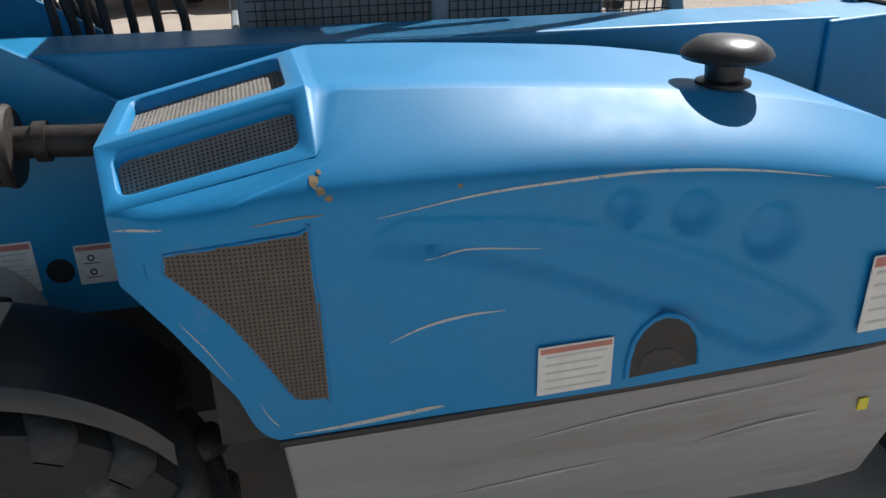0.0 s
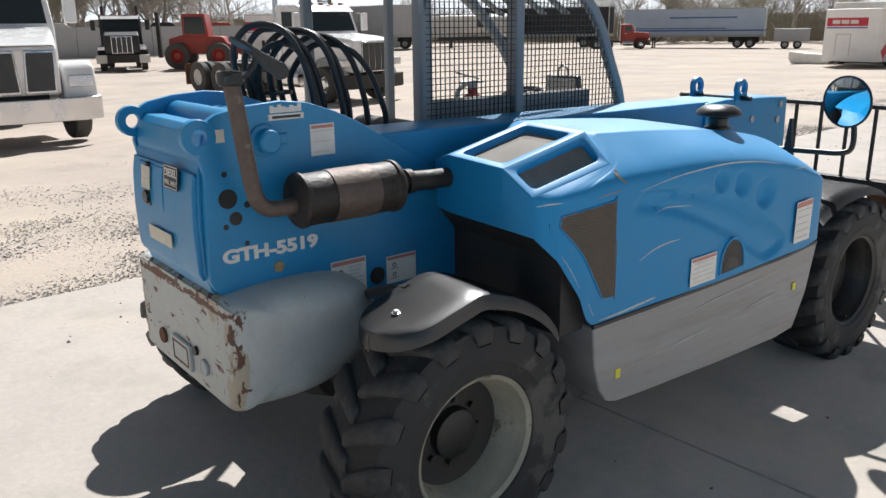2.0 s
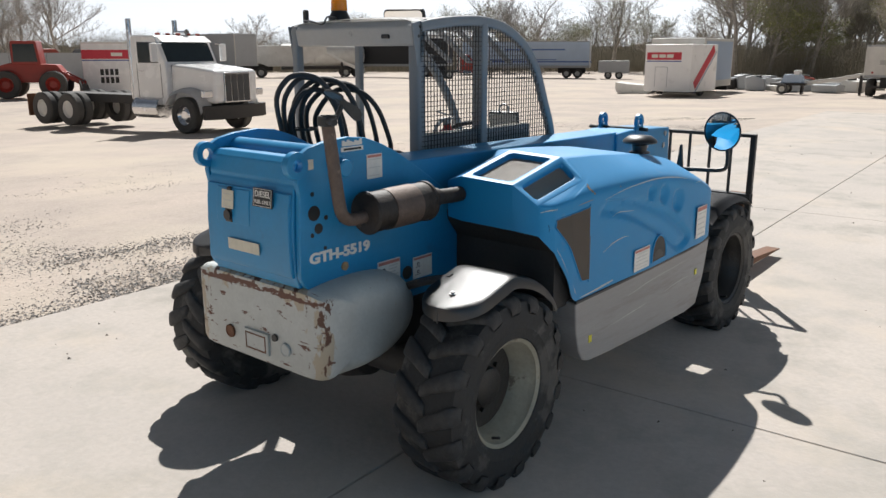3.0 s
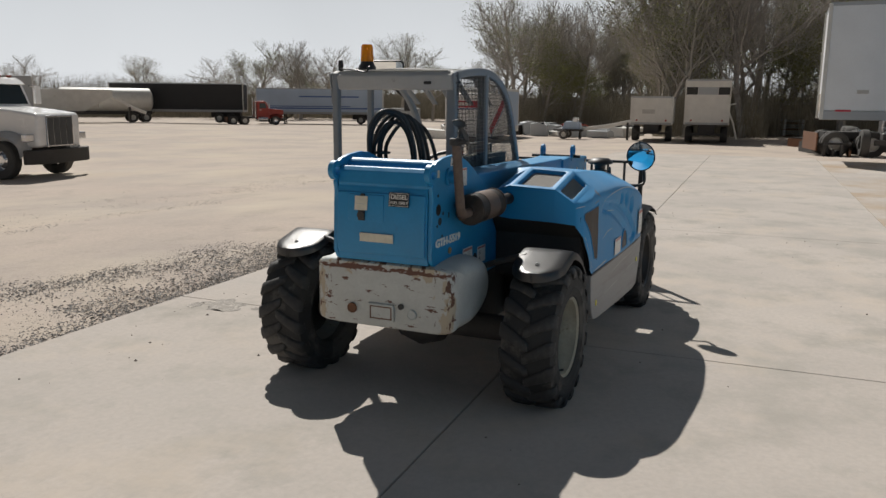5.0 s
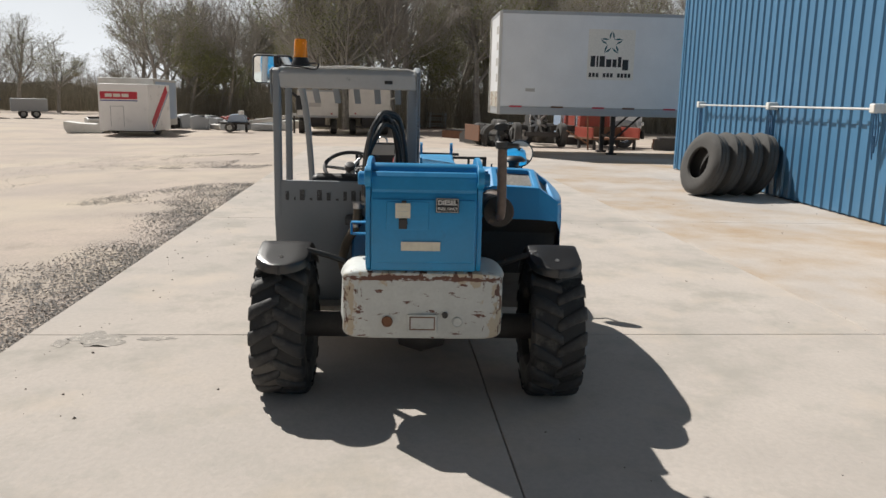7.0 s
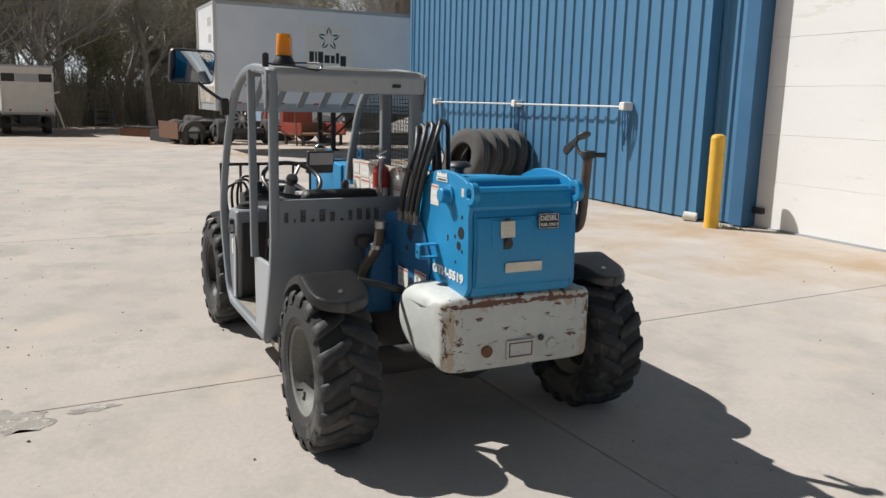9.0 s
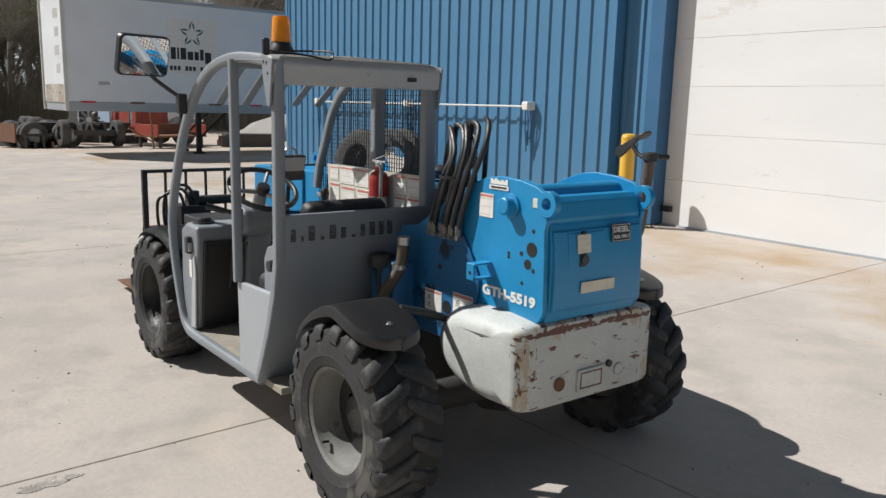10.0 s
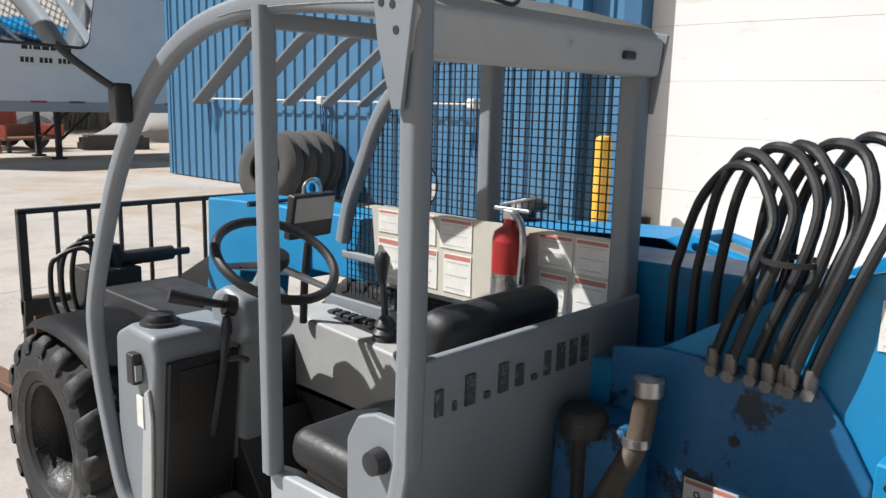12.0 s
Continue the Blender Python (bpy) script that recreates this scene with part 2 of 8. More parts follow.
DULL_WHITE = mat("dull white paint", (0.62, 0.61, 0.58), 0.5, vary=0.08, scale=2, bump=0.03, spots=(0.40, 0.36, 0.30), spot_scale=3, spot_at=0.64)
SALES_WHITE = mat("fresh white trailer paint", (0.88, 0.88, 0.88), 0.35, vary=0.03, scale=2, bump=0.0)
TRUCK_WHITE = mat("white truck enamel", (0.78, 0.78, 0.78), 0.25, vary=0.04, scale=2, bump=0.0, coat=0.4)
CHROME = mat("dull chrome", (0.62, 0.63, 0.65), 0.18, metal=1.0, vary=0.06, scale=5, bump=0.02)
DARK_FRAME = mat("dark dusty frame steel", (0.045, 0.042, 0.04), 0.75, vary=0.3, scale=6, bump=0.1)
WINDSCREEN = mat("dark windscreen glass", (0.02, 0.03, 0.035), 0.06, vary=0.1, bump=0)
TRAILER_GREY = mat("grey trailer skin", (0.36, 0.38, 0.40), 0.45, vary=0.06, scale=1.0, bump=0.02)
TRAILER_BLACK = mat("black tarpaulin side", (0.018, 0.019, 0.022), 0.6, vary=0.2, scale=1.5, bump=0.05)
TRAILER_BLUE = mat("pale blue trailer skin", (0.40, 0.50, 0.64), 0.45, vary=0.06, scale=0.8, bump=0.02)
STRIPE_BLUE = mat("blue stripe", (0.06, 0.12, 0.34), 0.5, vary=0.1, bump=0)
SIGN_RED = mat("red sign paint", (0.55, 0.035, 0.06), 0.45, vary=0.1, bump=0)
TRACTOR_RED = mat("orange-red machine paint", (0.30, 0.032, 0.022), 0.4, vary=0.12, scale=3, bump=0.04)
STAR_TEAL = mat("dark green print", (0.02, 0.10, 0.12), 0.5, vary=0.1, bump=0)
WALL_BLUE = mat("blue steel cladding", (0.070, 0.195, 0.34), 0.42, vary=0.05, scale=1.2, fine=30, bump=0.015, spots=(0.08, 0.18, 0.29), spot_scale=2.5, spot_at=0.62, rand=0.08, stretch=(1, 1, 0.25))
TRIM_BLUE = mat("dark blue trim", (0.035, 0.12, 0.24), 0.45, vary=0.06, scale=2, bump=0.01)
DOOR_WHITE = mat("white steel door skin", (0.74, 0.73, 0.715), 0.45, vary=0.03, scale=0.8, bump=0.01, spots=(0.66, 0.635, 0.60), spot_scale=1.4, spot_at=0.62, stretch=(0.6, 1, 2))
REVEAL = mat("off-white reveal", (0.55, 0.55, 0.54), 0.6, vary=0.06, scale=2, bump=0.03)
CONCRETE = mat("weathered concrete", (0.490, 0.440, 0.395), 0.88, vary=0.15, scale=0.45, fine=28, bump=0.3, spots=(0.375, 0.345, 0.305), spot_scale=1.3, spot_at=0.48, spots2=(0.54, 0.465, 0.39), spot2_scale=0.7, spot2_at=0.52, rand=0.07, soft=0.16)
CONCRETE_STAINED = mat("rust-stained concrete", (0.490, 0.440, 0.395), 0.88, vary=0.15, scale=0.45, fine=28, bump=0.3, spots=(0.52, 0.465, 0.41), spot_scale=1.1, spot_at=0.50, spots2=(0.395, 0.290, 0.19), spot2_scale=0.42, spot2_at=0.45, rand=0.07, soft=0.18)
JOINT = mat("dirt-filled joint", (0.19, 0.165, 0.14), 0.95, vary=0.3, scale=10, bump=0.2)
GRAVEL = mat("grey gravel", (0.40, 0.375, 0.35), 0.9, vary=0.2, scale=30, bump=0.2, rand=0.5, island=True)


def ground_mat():
    m = mat("dusty gravel yard", (0.455, 0.383, 0.328), 0.95, vary=0.22, scale=0.35, fine=22, bump=0.7, spots=(0.325, 0.280, 0.235), spot_scale=1.1, spot_at=0.54, spots2=(0.52, 0.445, 0.355), spot2_scale=0.25, spot2_at=0.45, soft=0.2)
    return m


YARD = ground_mat()
for m in (CONCRETE, CONCRETE_STAINED, YARD, GRAVEL):
    m.node_tree.nodes["Principled BSDF"].inputs["Diffuse Roughness"].default_value = 0.2
BARK = mat("bark", (0.40, 0.375, 0.345), 0.9, vary=0.3, scale=3, bump=0.3)
TWIG = mat("bare twigs", (0.42, 0.395, 0.355), 0.9, vary=0.3, scale=3, bump=0.1)
BUD = mat("spring leaf buds", (0.33, 0.35, 0.16), 0.8, vary=0.35, scale=0.5, bump=0, rand=0.5, island=True)
UNDERGROWTH = mat("dry undergrowth", (0.36, 0.33, 0.265), 0.95, vary=0.4, scale=0.6, bump=0.4, rand=0.5, island=True)
HILL = mat("wooded distance", (0.33, 0.32, 0.295), 0.95, vary=0.3, scale=0.3, fine=2, bump=0)
CONE_RED = mat("rusty red clutter", (0.30, 0.05, 0.03), 0.6, vary=0.2, scale=4, bump=0.1)


# ---------------------------------------------------------------- mesh helpers
def finish(name, bm, material, parent=None, label="", smooth=35, bevel=0.0, seg=2):
    me = bpy.data.meshes.new(name)
    bmesh.ops.recalc_face_normals(bm, faces=bm.faces)
    bm.to_mesh(me)
    bm.free()
    for m in (material if isinstance(material, (list, tuple)) else [material]):
        me.materials.append(m)
    ob = new(name, me)
    if parent is not None:
        ob.parent = parent
    if label:
        ob["label"] = label
    if smooth:
        for p in me.polygons:
            p.use_smooth = True
        me.set_sharp_from_angle(angle=radians(smooth))
    if bevel:
        md = ob.modifiers.new("bevel", 'BEVEL')
        md.width, md.segments, md.limit_method, md.angle_limit = bevel, seg, 'ANGLE', radians(28)
        md.harden_normals = True
    return ob


def part(name, bm, material, parent, label="", smooth=35, bevel=0.0, seg=2):
    return finish(name, bm, material, parent, label, smooth, bevel, seg)


def thing(name, label, category, at=(0, 0, 0), rz=0.0, group="", kind=""):
    e = new(name)
    e.empty_display_size = 0.2
    e.matrix_world = pose(*at, 0, 0, rz)
    return tagged(e, label, category, group, kind)


def box(bm, x0, x1, y0, y1, z0, z1, m=None, mi=0):
    vs = [bm.verts.new(Vector((x, y, z)) if m is None else m @ Vector((x, y, z))) for x in (x0, x1) for y in (y0, y1) for z in (z0, z1)]
    for f in ((0, 1, 3, 2), (4, 6, 7, 5), (0, 4, 5, 1), (2, 3, 7, 6), (0, 2, 6, 4), (1, 5, 7, 3)):
        bm.faces.new([vs[i] for i in f]).material_index = mi
    return bm


def prism(bm, pts, a, b, axis="y", mi=0):
    """A polygon extruded along one axis from a to b; pts are the two other coordinates in order."""
    def at(p, v):
        return {"x": (v, p[0], p[1]), "y": (p[0], v, p[1]), "z": (p[0], p[1], v)}[axis]
    A = [bm.verts.new(at(p, a)) for p in pts]
    B = [bm.verts.new(at(p, b)) for p in pts]
    n = len(pts)
    fs = [bm.faces.new(A), bm.faces.new(B[::-1])]
    for i in range(n):
        fs.append(bm.faces.new((A[i], B[i], B[(i + 1) % n], A[(i + 1) % n])))
    for f in fs:
        f.material_index = mi
    return bm


def smooth_path(pts, n=6):
    """A Catmull-Rom curve through the points."""
    P = [Vector(p) for p in pts]
    P = [2 * P[0] - P[1]] + P + [2 * P[-1] - P[-2]]
    out = []
    for i in range(1, len(P) - 2):
        a, b, c, d = P[i - 1:i + 3]
        for k in range(n):
            t = k / n
            out.append(0.5 * (2 * b + (c - a) * t + (2 * a - 5 * b + 4 * c - d) * t * t + (3 * b - a - 3 * c + d) * t ** 3))
    return out + [P[-2]]


def sweep(bm, pts, section, up=(0, 0, 1), mi=0, cap=True):
    """A closed section (u, v) carried along a path."""
    P = [Vector(p) for p in pts]
    rings = []
    ref = Vector(up)
    for i, p in enumerate(P):
        d = (P[min(i + 1, len(P) - 1)] - P[max(i - 1, 0)]).normalized()
        u = d.cross(ref)
        if u.length < 1e-3:
            u = d.cross(Vector((1, 0, 0.01)))
        u.normalize()
        v = u.cross(d).normalized()
        ref = v
        rings.append([bm.verts.new(p + u * a + v * b) for a, b in section])
    n = len(section)
    for r, s in zip(rings, rings[1:]):
        for i in range(n):
            bm.faces.new((r[i], r[(i + 1) % n], s[(i + 1) % n], s[i])).material_index = mi
    if cap:
        bm.faces.new(rings[0][::-1]).material_index = mi
        bm.faces.new(rings[-1]).material_index = mi
    return bm


def circle(r, n=10):
    return [(r * math.cos(2 * math.pi * i / n), r * math.sin(2 * math.pi * i / n)) for i in range(n)]


def rrect(w, h, r, n=3):
    out = []
    for cx, cy, a0 in ((w / 2 - r, h / 2 - r, 0), (-w / 2 + r, h / 2 - r, 90), (-w / 2 + r, -h / 2 + r, 180), (w / 2 - r, -h / 2 + r, 270)):
        for k in range(n + 1):
            a = radians(a0 + 90 * k / n)
            out.append((cx + r * math.cos(a), cy + r * math.sin(a)))
    return out


def tube(bm, pts, r, n=10, smoothing=0, mi=0):
    return sweep(bm, smooth_path(pts, smoothing) if smoothing else pts, circle(r, n), mi=mi)


def rod(bm, a, b, r, n=12, mi=0, r2=None):
    """A round bar from a to b, which may taper."""
    a, b = Vector(a), Vector(b)
    d = (b - a).normalized()
    u = d.orthogonal().normalized()
    v = d.cross(u)
    R = [[bm.verts.new(p + (u * math.cos(2 * math.pi * i / n) + v * math.sin(2 * math.pi * i / n)) * q) for i in range(n)] for p, q in ((a, r), (b, r if r2 is None else r2))]
    for i in range(n):
        bm.faces.new((R[0][i], R[0][(i + 1) % n], R[1][(i + 1) % n], R[1][i])).material_index = mi
    bm.faces.new(R[0][::-1]).material_index = mi
    bm.faces.new(R[1]).material_index = mi
    return bm


def lathe(bm, prof, n=32, axis="y", at=(0, 0, 0), mi=0, closed=False):
    """A profile of (radius, along) turned round an axis."""
    at = Vector(at)
    rings = []
    for r, h in prof:
        ring = []
        for i in range(n):
            a = 2 * math.pi * i / n
            c, s = r * math.cos(a), r * math.sin(a)
            ring.append(bm.verts.new(at + Vector({"x": (h, c, s), "y": (c, h, s), "z": (c, s, h)}[axis])))
        rings.append(ring)
    pairs = list(zip(rings, rings[1:])) + ([(rings[-1], rings[0])] if closed else [])
    for r, s in pairs:
        for i in range(n):
            bm.faces.new((r[i], r[(i + 1) % n], s[(i + 1) % n], s[i])).material_index = mi
    if not closed:
        for ring, rr in ((rings[0], prof[0][0]), (rings[-1], prof[-1][0])):
            if rr > 1e-4:
                bm.faces.new(ring).material_index = mi
    bmesh.ops.remove_doubles(bm, verts=bm.verts, dist=1e-5)
    return bm


def lettering(name, body, size, m, material, parent, label="", depth=0.002, align='LEFT', bold=0.022):
    """Words in the built-in font as a mesh; m places the text's own x-y plane."""
    cu = bpy.data.curves.new(name, 'FONT')
    cu.body, cu.size, cu.extrude, cu.align_x, cu.offset = body, size, depth, align, size * bold
    tmp = new(name + "_curve", cu)
    bpy.context.view_layer.update()
    me = bpy.data.meshes.new_from_object(tmp.evaluated_get(bpy.context.evaluated_depsgraph_get()))
    bpy.data.objects.remove(tmp)
    bpy.data.curves.remove(cu)
    me.transform(m)
    me.materials.clear()
    me.materials.append(material)
    ob = new(name, me)
    ob.parent = parent
    if label:
        ob["label"] = label
    return ob


def frame_on(origin, right, up):
    """A matrix whose x and y run along right and up of a flat sign."""
    r, u = Vector(right).normalized(), Vector(up).normalized()
    n = r.cross(u)
    return Matrix(((r.x, u.x, n.x, origin[0]), (r.y, u.y, n.y, origin[1]), (r.z, u.z, n.z, origin[2]), (0, 0, 0, 1)))


def sticker(parent, origin, right, up, w, h, band=True, lines=4, base=None, picture=False, name="warning_label", label=""):
    """A thin label with its lower corner at origin, a coloured band and rows of unreadable print as bars."""
    m = frame_on(origin, right, up)
    bm = box(bmesh.new(), 0, w, 0, h, 0, 0.0025, m)
    lab = part(name, bm, base or WHITE, parent, label, smooth=0)
    if band:
        part("band", box(bmesh.new(), 0.004, w - 0.004, h * 0.86, h - 0.004, 0.0025, 0.0032, m), LABEL_RED, lab, smooth=0)
    if lines:
        x0 = w * (0.5 if picture else 0.1)
        for i in range(lines):
            y = h * (0.78 - 0.66 * i / max(1, lines - 1))
            part("print_bar", box(bmesh.new(), x0, w * (0.92 - 0.12 * ((i * 7) % 3) / 2), y - h * 0.018, y + h * 0.018, 0.0025, 0.0031, m), PRINT_FAINT, lab, smooth=0)
    if picture:
        bm = bmesh.new()
        for cy in (0.3, 0.66):
            lathe(bm, [(h * 0.085, 0.0025), (h * 0.085, 0.0033), (h * 0.05, 0.0033), (h * 0.05, 0.0025)], 10, "z", (w * 0.26, h * cy, 0), closed=True)
            box(bm, w * 0.12, w * 0.4, h * (cy - 0.14), h * (cy - 0.12), 0.0025, 0.0033)
        bmesh.ops.transform(bm, matrix=m, verts=bm.verts)
        part("pictogram", bm, BLACK_PRINT_SHADE, lab, smooth=0)
    return lab


# ---------------------------------------------------------------- ground
def ground_z(x, y):
    """The yard falls away from the slab, and again towards the far trailers."""
    a = min(max((y - 2.75) / 18.0, 0.0), 1.0)
    b = min(max((x - 20.0) / 25.0, 0.0), 1.0)
    c = min(max((x - 48.0) / 28.0, 0.0), 1.0) * min(max((y + 5.0) / 20.0, 0.0), 1.0)
    return -0.65 * (1 - (1 - a) * (1 - b)) - 0.55 * c


def build_ground():
    def axis(near, step, far):
        v, out, s = 0.0, [0.0], step
        while v < far:
            if v > near:
                s *= 1.22
            v += s
            out.append(v)
        return [-q for q in out[:0:-1]] + out
    xs, ys = axis(34, 0.7, 2500), axis(34, 0.7, 2500)
    bm = bmesh.new()
    grid = []
    for x in xs:
        row = []
        for y in ys:
            z = ground_z(x, y) - 0.03
            if y > 3.2 and abs(x) < 60 and y < 60:
                z += 0.05 * noise.fractal(Vector((x * 0.25, y * 0.25, 1.0)), 1.0, 2.0, 3)
            row.append(bm.verts.new((x, y, z)))
        grid.append(row)
    for i in range(len(xs) - 1):
        for j in range(len(ys) - 1):
            bm.faces.new((grid[i][j], grid[i + 1][j], grid[i + 1][j + 1], grid[i][j + 1]))
    tagged(finish("ground", bm, YARD), "pale dusty gravel yard sloping gently away from the slab", "ground", kind="structure")


build_ground()

# ---------------------------------------------------------------- telehandler
TH = thing("telehandler", "worn blue and grey compact telehandler parked on the concrete slab", "telehandler")


# side plates of the rear frame
PLATE = [(0.004 + 0.034 * math.cos(radians(a)), 1.315 + 0.034 * math.sin(radians(a))) for a in range(-80, 100, 20)] + [(0.06, 1.376), (0.15, 1.394), (0.27, 1.402), (0.36, 1.392), (0.46, 1.358), (0.55, 1.315), (0.63, 1.268),
         (0.74, 1.20), (0.86, 1.12), (1.0, 1.06), (1.3, 1.02), (1.3, 0.60), (0.80, 0.56), (0.55, 0.62), (0.06, 0.80), (0.012, 0.85), (-0.003, 0.88), (0.0, 1.0), (0.004, 1.12), (0.01, 1.20), (0.0, 1.25)]


def disc(bm, x, z, r, y0, y1, n=20, mi=0):
    return rod(bm, (x, y0, z), (x, y1, z), r, n, mi)


for s in (-1, 1):
    bm = prism(bmesh.new(), PLATE, s * 0.272, s * 0.297)
    part("side_plate", bm, BLUE, TH, bevel=0.004)
    # lifting eye, its rim and the drilled holes
    bm = bmesh.new()
    lathe(bm, [(0.024, s * 0.268), (0.024, s * 0.301), (0.052, s * 0.301), (0.052, s * 0.268)], 24, "y", (0.004, 0, 1.315), closed=True)
    part("lifting_eye", bm, BLUE, TH, "rounded eye on a side plate", bevel=0.003)
    # holes are black discs on the uncut plate, their inner shade as colour
    for hx, hz, hr in ((0.075, 1.125, 0.030), (0.095, 1.062, 0.021), (0.062, 1.04, 0.009), (0.125, 0.98, 0.008), (0.135, 1.10, 0.010), (0.21, 1.09, 0.008), (0.21, 1.075, 0.008), (0.07, 1.20, 0.009)):
        part("drilled_hole", disc(bmesh.new(), hx, hz, hr, s * 0.28, s * 0.2985, 16), BLACK_PRINT_SHADE, TH, smooth=0)
    # pivot pin with washer
    bm = lathe(bmesh.new(), [(0.05, s * 0.296), (0.05, s * 0.308), (0.036, s * 0.31), (0.036, s * 0.345), (0.030, s * 0.35), (0.0, s * 0.35)], 20, "y", (0.205, 0, 1.288))
    part("pivot_pin", bm, BLUE, TH, bevel=0.002)
    bm = box(bmesh.new(), 0.245, 0.285, s * 0.296, s * 0.304, 1.27, 1.305)
    part("pin_lock", bm, BLUE, TH, bevel=0.004)
    # badge (plain shapes) and decals high on the plate
    out = (0, s, 0)
    rt = (1, 0, 0) if s < 0 else (-1, 0, 0)
    x0 = 0.225 if s < 0 else 0.345
    m = frame_on((x0, s * 0.2975, 1.345), rt, (0, 0, 1))
    bm = box(bmesh.new(), 0, 0.12, 0.0, 0.018, 0, 0.003, m)
    for k, hz in enumerate((0.044, 0.039, 0.046, 0.040, 0.036, 0.042, 0.038, 0.045)):
        box(bm, 0.006 + 0.0135 * k, 0.006 + 0.0135 * k + 0.0130, 0.022, hz, 0, 0.0025, m)
    part("badge", bm, WHITE, TH, "white badge with a plain bar", smooth=0)
    part("badge_bar", box(bmesh.new(), 0.012, 0.108, 0.005, 0.013, 0.003, 0.0036, m), BLACK_PRINT_SHADE, TH, smooth=0)
    sticker(TH, (0.364 if s < 0 else 0.405, s * 0.2975, 1.222), rt, (0, 0, 1), 0.088, 0.100, lines=3)
    sticker(TH, (0.052 if s < 0 else 0.078, s * 0.2975, 1.295), rt, (0, 0, 1), 0.028, 0.038, band=False, lines=2, base=CREAMY)
    # model number
    m = frame_on((0.042 if s < 0 else 0.368, s * 0.2975, 0.928 if s < 0 else 0.891), rt, (0, 0, 1))
    no = lettering("model_number", "GTH-5519", 0.060, Matrix(), WHITE, TH, "white lettering GTH-5519", bold=0.045)
    wide = max(v.co.x for v in no.data.vertices)
    no.data.transform(m @ Matrix.Diagonal((0.328 / wide, 0.95, 1, 1)))
    sticker(TH, (0.414 if s < 0 else 0.552, s * (0.2975 if s < 0 else 0.3125), 0.732), rt, (0, 0, 1), 0.138, 0.126, lines=7, picture=True)
    sticker(TH, (0.638 if s < 0 else 0.766, s * (0.2975 if s < 0 else 0.3125), 0.735), rt, (0, 0, 1), 0.128, 0.100, lines=0, picture=True)
    # a black disc paints the shade inside this opening
    part("access_hole", disc(bmesh.new(), 0.600, 0.775, 0.031, s * 0.28, s * (0.2985 if s < 0 else 0.314), 20), BLACK_PRINT_SHADE, TH, smooth=0)
    if s > 0:
        continue
    bm = lathe(bmesh.new(), [(0.018, s * 0.297), (0.018, s * 0.303), (0.009, s * 0.306), (0, s * 0.306)], 14, "y", (0.225, 0, 0.885))
    part("grease_plug", bm, BROWN_CHIP, TH)

# cross members between the plates
bm = bmesh.new()
rod(bm, (0.16, -0.275, 1.33), (0.16, 0.275, 1.33), 0.045, 20)
rod(bm, (0.30, -0.275, 1.30), (0.30, 0.275, 1.30), 0.05, 20)
part("cross_tube", bm, BLUE, TH)
cover = part("tank_cover", box(bmesh.new(), 0.045, 0.40, -0.268, 0.268, 1.316, 1.330), BLUE, TH, bevel=0.004)
# slots drawn as black patches in place of the shade within
for y in (-0.12, 0.12):
    part("cover_slot", box(bmesh.new(), 0.20, 0.25, y - 0.055, y + 0.055, 1.328, 1.3315), BLACK_PRINT_SHADE, cover, smooth=0)
bm = box(bmesh.new(), 0.05, 1.30, -0.272, 0.272, 0.62, 1.02)
part("chassis_box", bm, BLUE_OILY_SHADED, TH, bevel=0.006)
# tank at the rear with its rolled top
TANK = [(0.012, 0.83), (-0.008, 0.90), (-0.012, 1.05), (-0.006, 1.16), (0.004, 1.225), (0.012, 1.238), (0.008, 1.25), (0.022, 1.315), (0.045, 1.338), (0.11, 1.335), (0.12, 1.31), (0.12, 0.83)]
bm = prism(bmesh.new(), TANK, -0.270, 0.270)
tank = part("fuel_tank", bm, BLUE, TH, bevel=0.006)
bm = prism(bmesh.new(), [(-0.012, 0.875), (-0.022, 0.90), (-0.026, 1.04), (-0.020, 1.15), (-0.010, 1.205), (0.0, 1.205), (0.0, 0.875)], -0.262, 0.262)
part("tank_panel", bm, BLUE, tank, bevel=0.008)
bm = prism(bmesh.new(), [(-0.026, 1.05), (-0.0275, 1.08), (-0.024, 1.15), (-0.016, 1.195), (-0.006, 1.195), (-0.006, 1.05)], -0.025, 0.19)
flap = part("filler_door", bm, BLUE, tank, bevel=0.004)
part("latch", lathe(bmesh.new(), [(0.022, -0.004), (0.022, 0.012), (0.012, 0.016), (0, 0.016)], 14, "x", (-0.036, 0.105, 1.085)), BLACK_PLASTIC, flap)
part("latch_plate", box(bmesh.new(), -0.031, -0.02, 0.085, 0.128, 1.055, 1.115), BLACK_PLASTIC, flap, bevel=0.005)
part("key_hole", box(bmesh.new(), -0.026, -0.01, 0.09, 0.115, 1.18, 1.20), BLACK_PLASTIC, flap, bevel=0.006)
sticker(tank, (-0.031, 0.145, 1.112), (0, -1, 0), (0.1, 0, 1), 0.076, 0.075, band=False, lines=3, base=CREAMY, name="faded_label")
sticker(tank, (-0.0305, 0.115, 0.945), (0, -1, 0), (-0.02, 0, 1), 0.20, 0.046, band=False, lines=0, base=CREAMY, name="faded_label", label="blank cream rectangular plate")
m = frame_on((-0.0285, -0.058, 1.142), (0, -1, 0), (0.12, 0, 1))
sign = part("fuel_sign", box(bmesh.new(), 0, 0.118, 0, 0.074, 0, 0.003, m), BLACK_PRINT_SHADE, tank, "black sign reading DIESEL FUEL ONLY", smooth=0)
bm = bmesh.new()
for a in ((0.004, 0.114, 0.003, 0.005), (0.004, 0.114, 0.069, 0.071), (0.004, 0.006, 0.003, 0.071), (0.112, 0.114, 0.003, 0.071)):
    box(bm, *a, 0.003, 0.0036, m)
part("sign_border", bm, WHITE, sign, smooth=0)
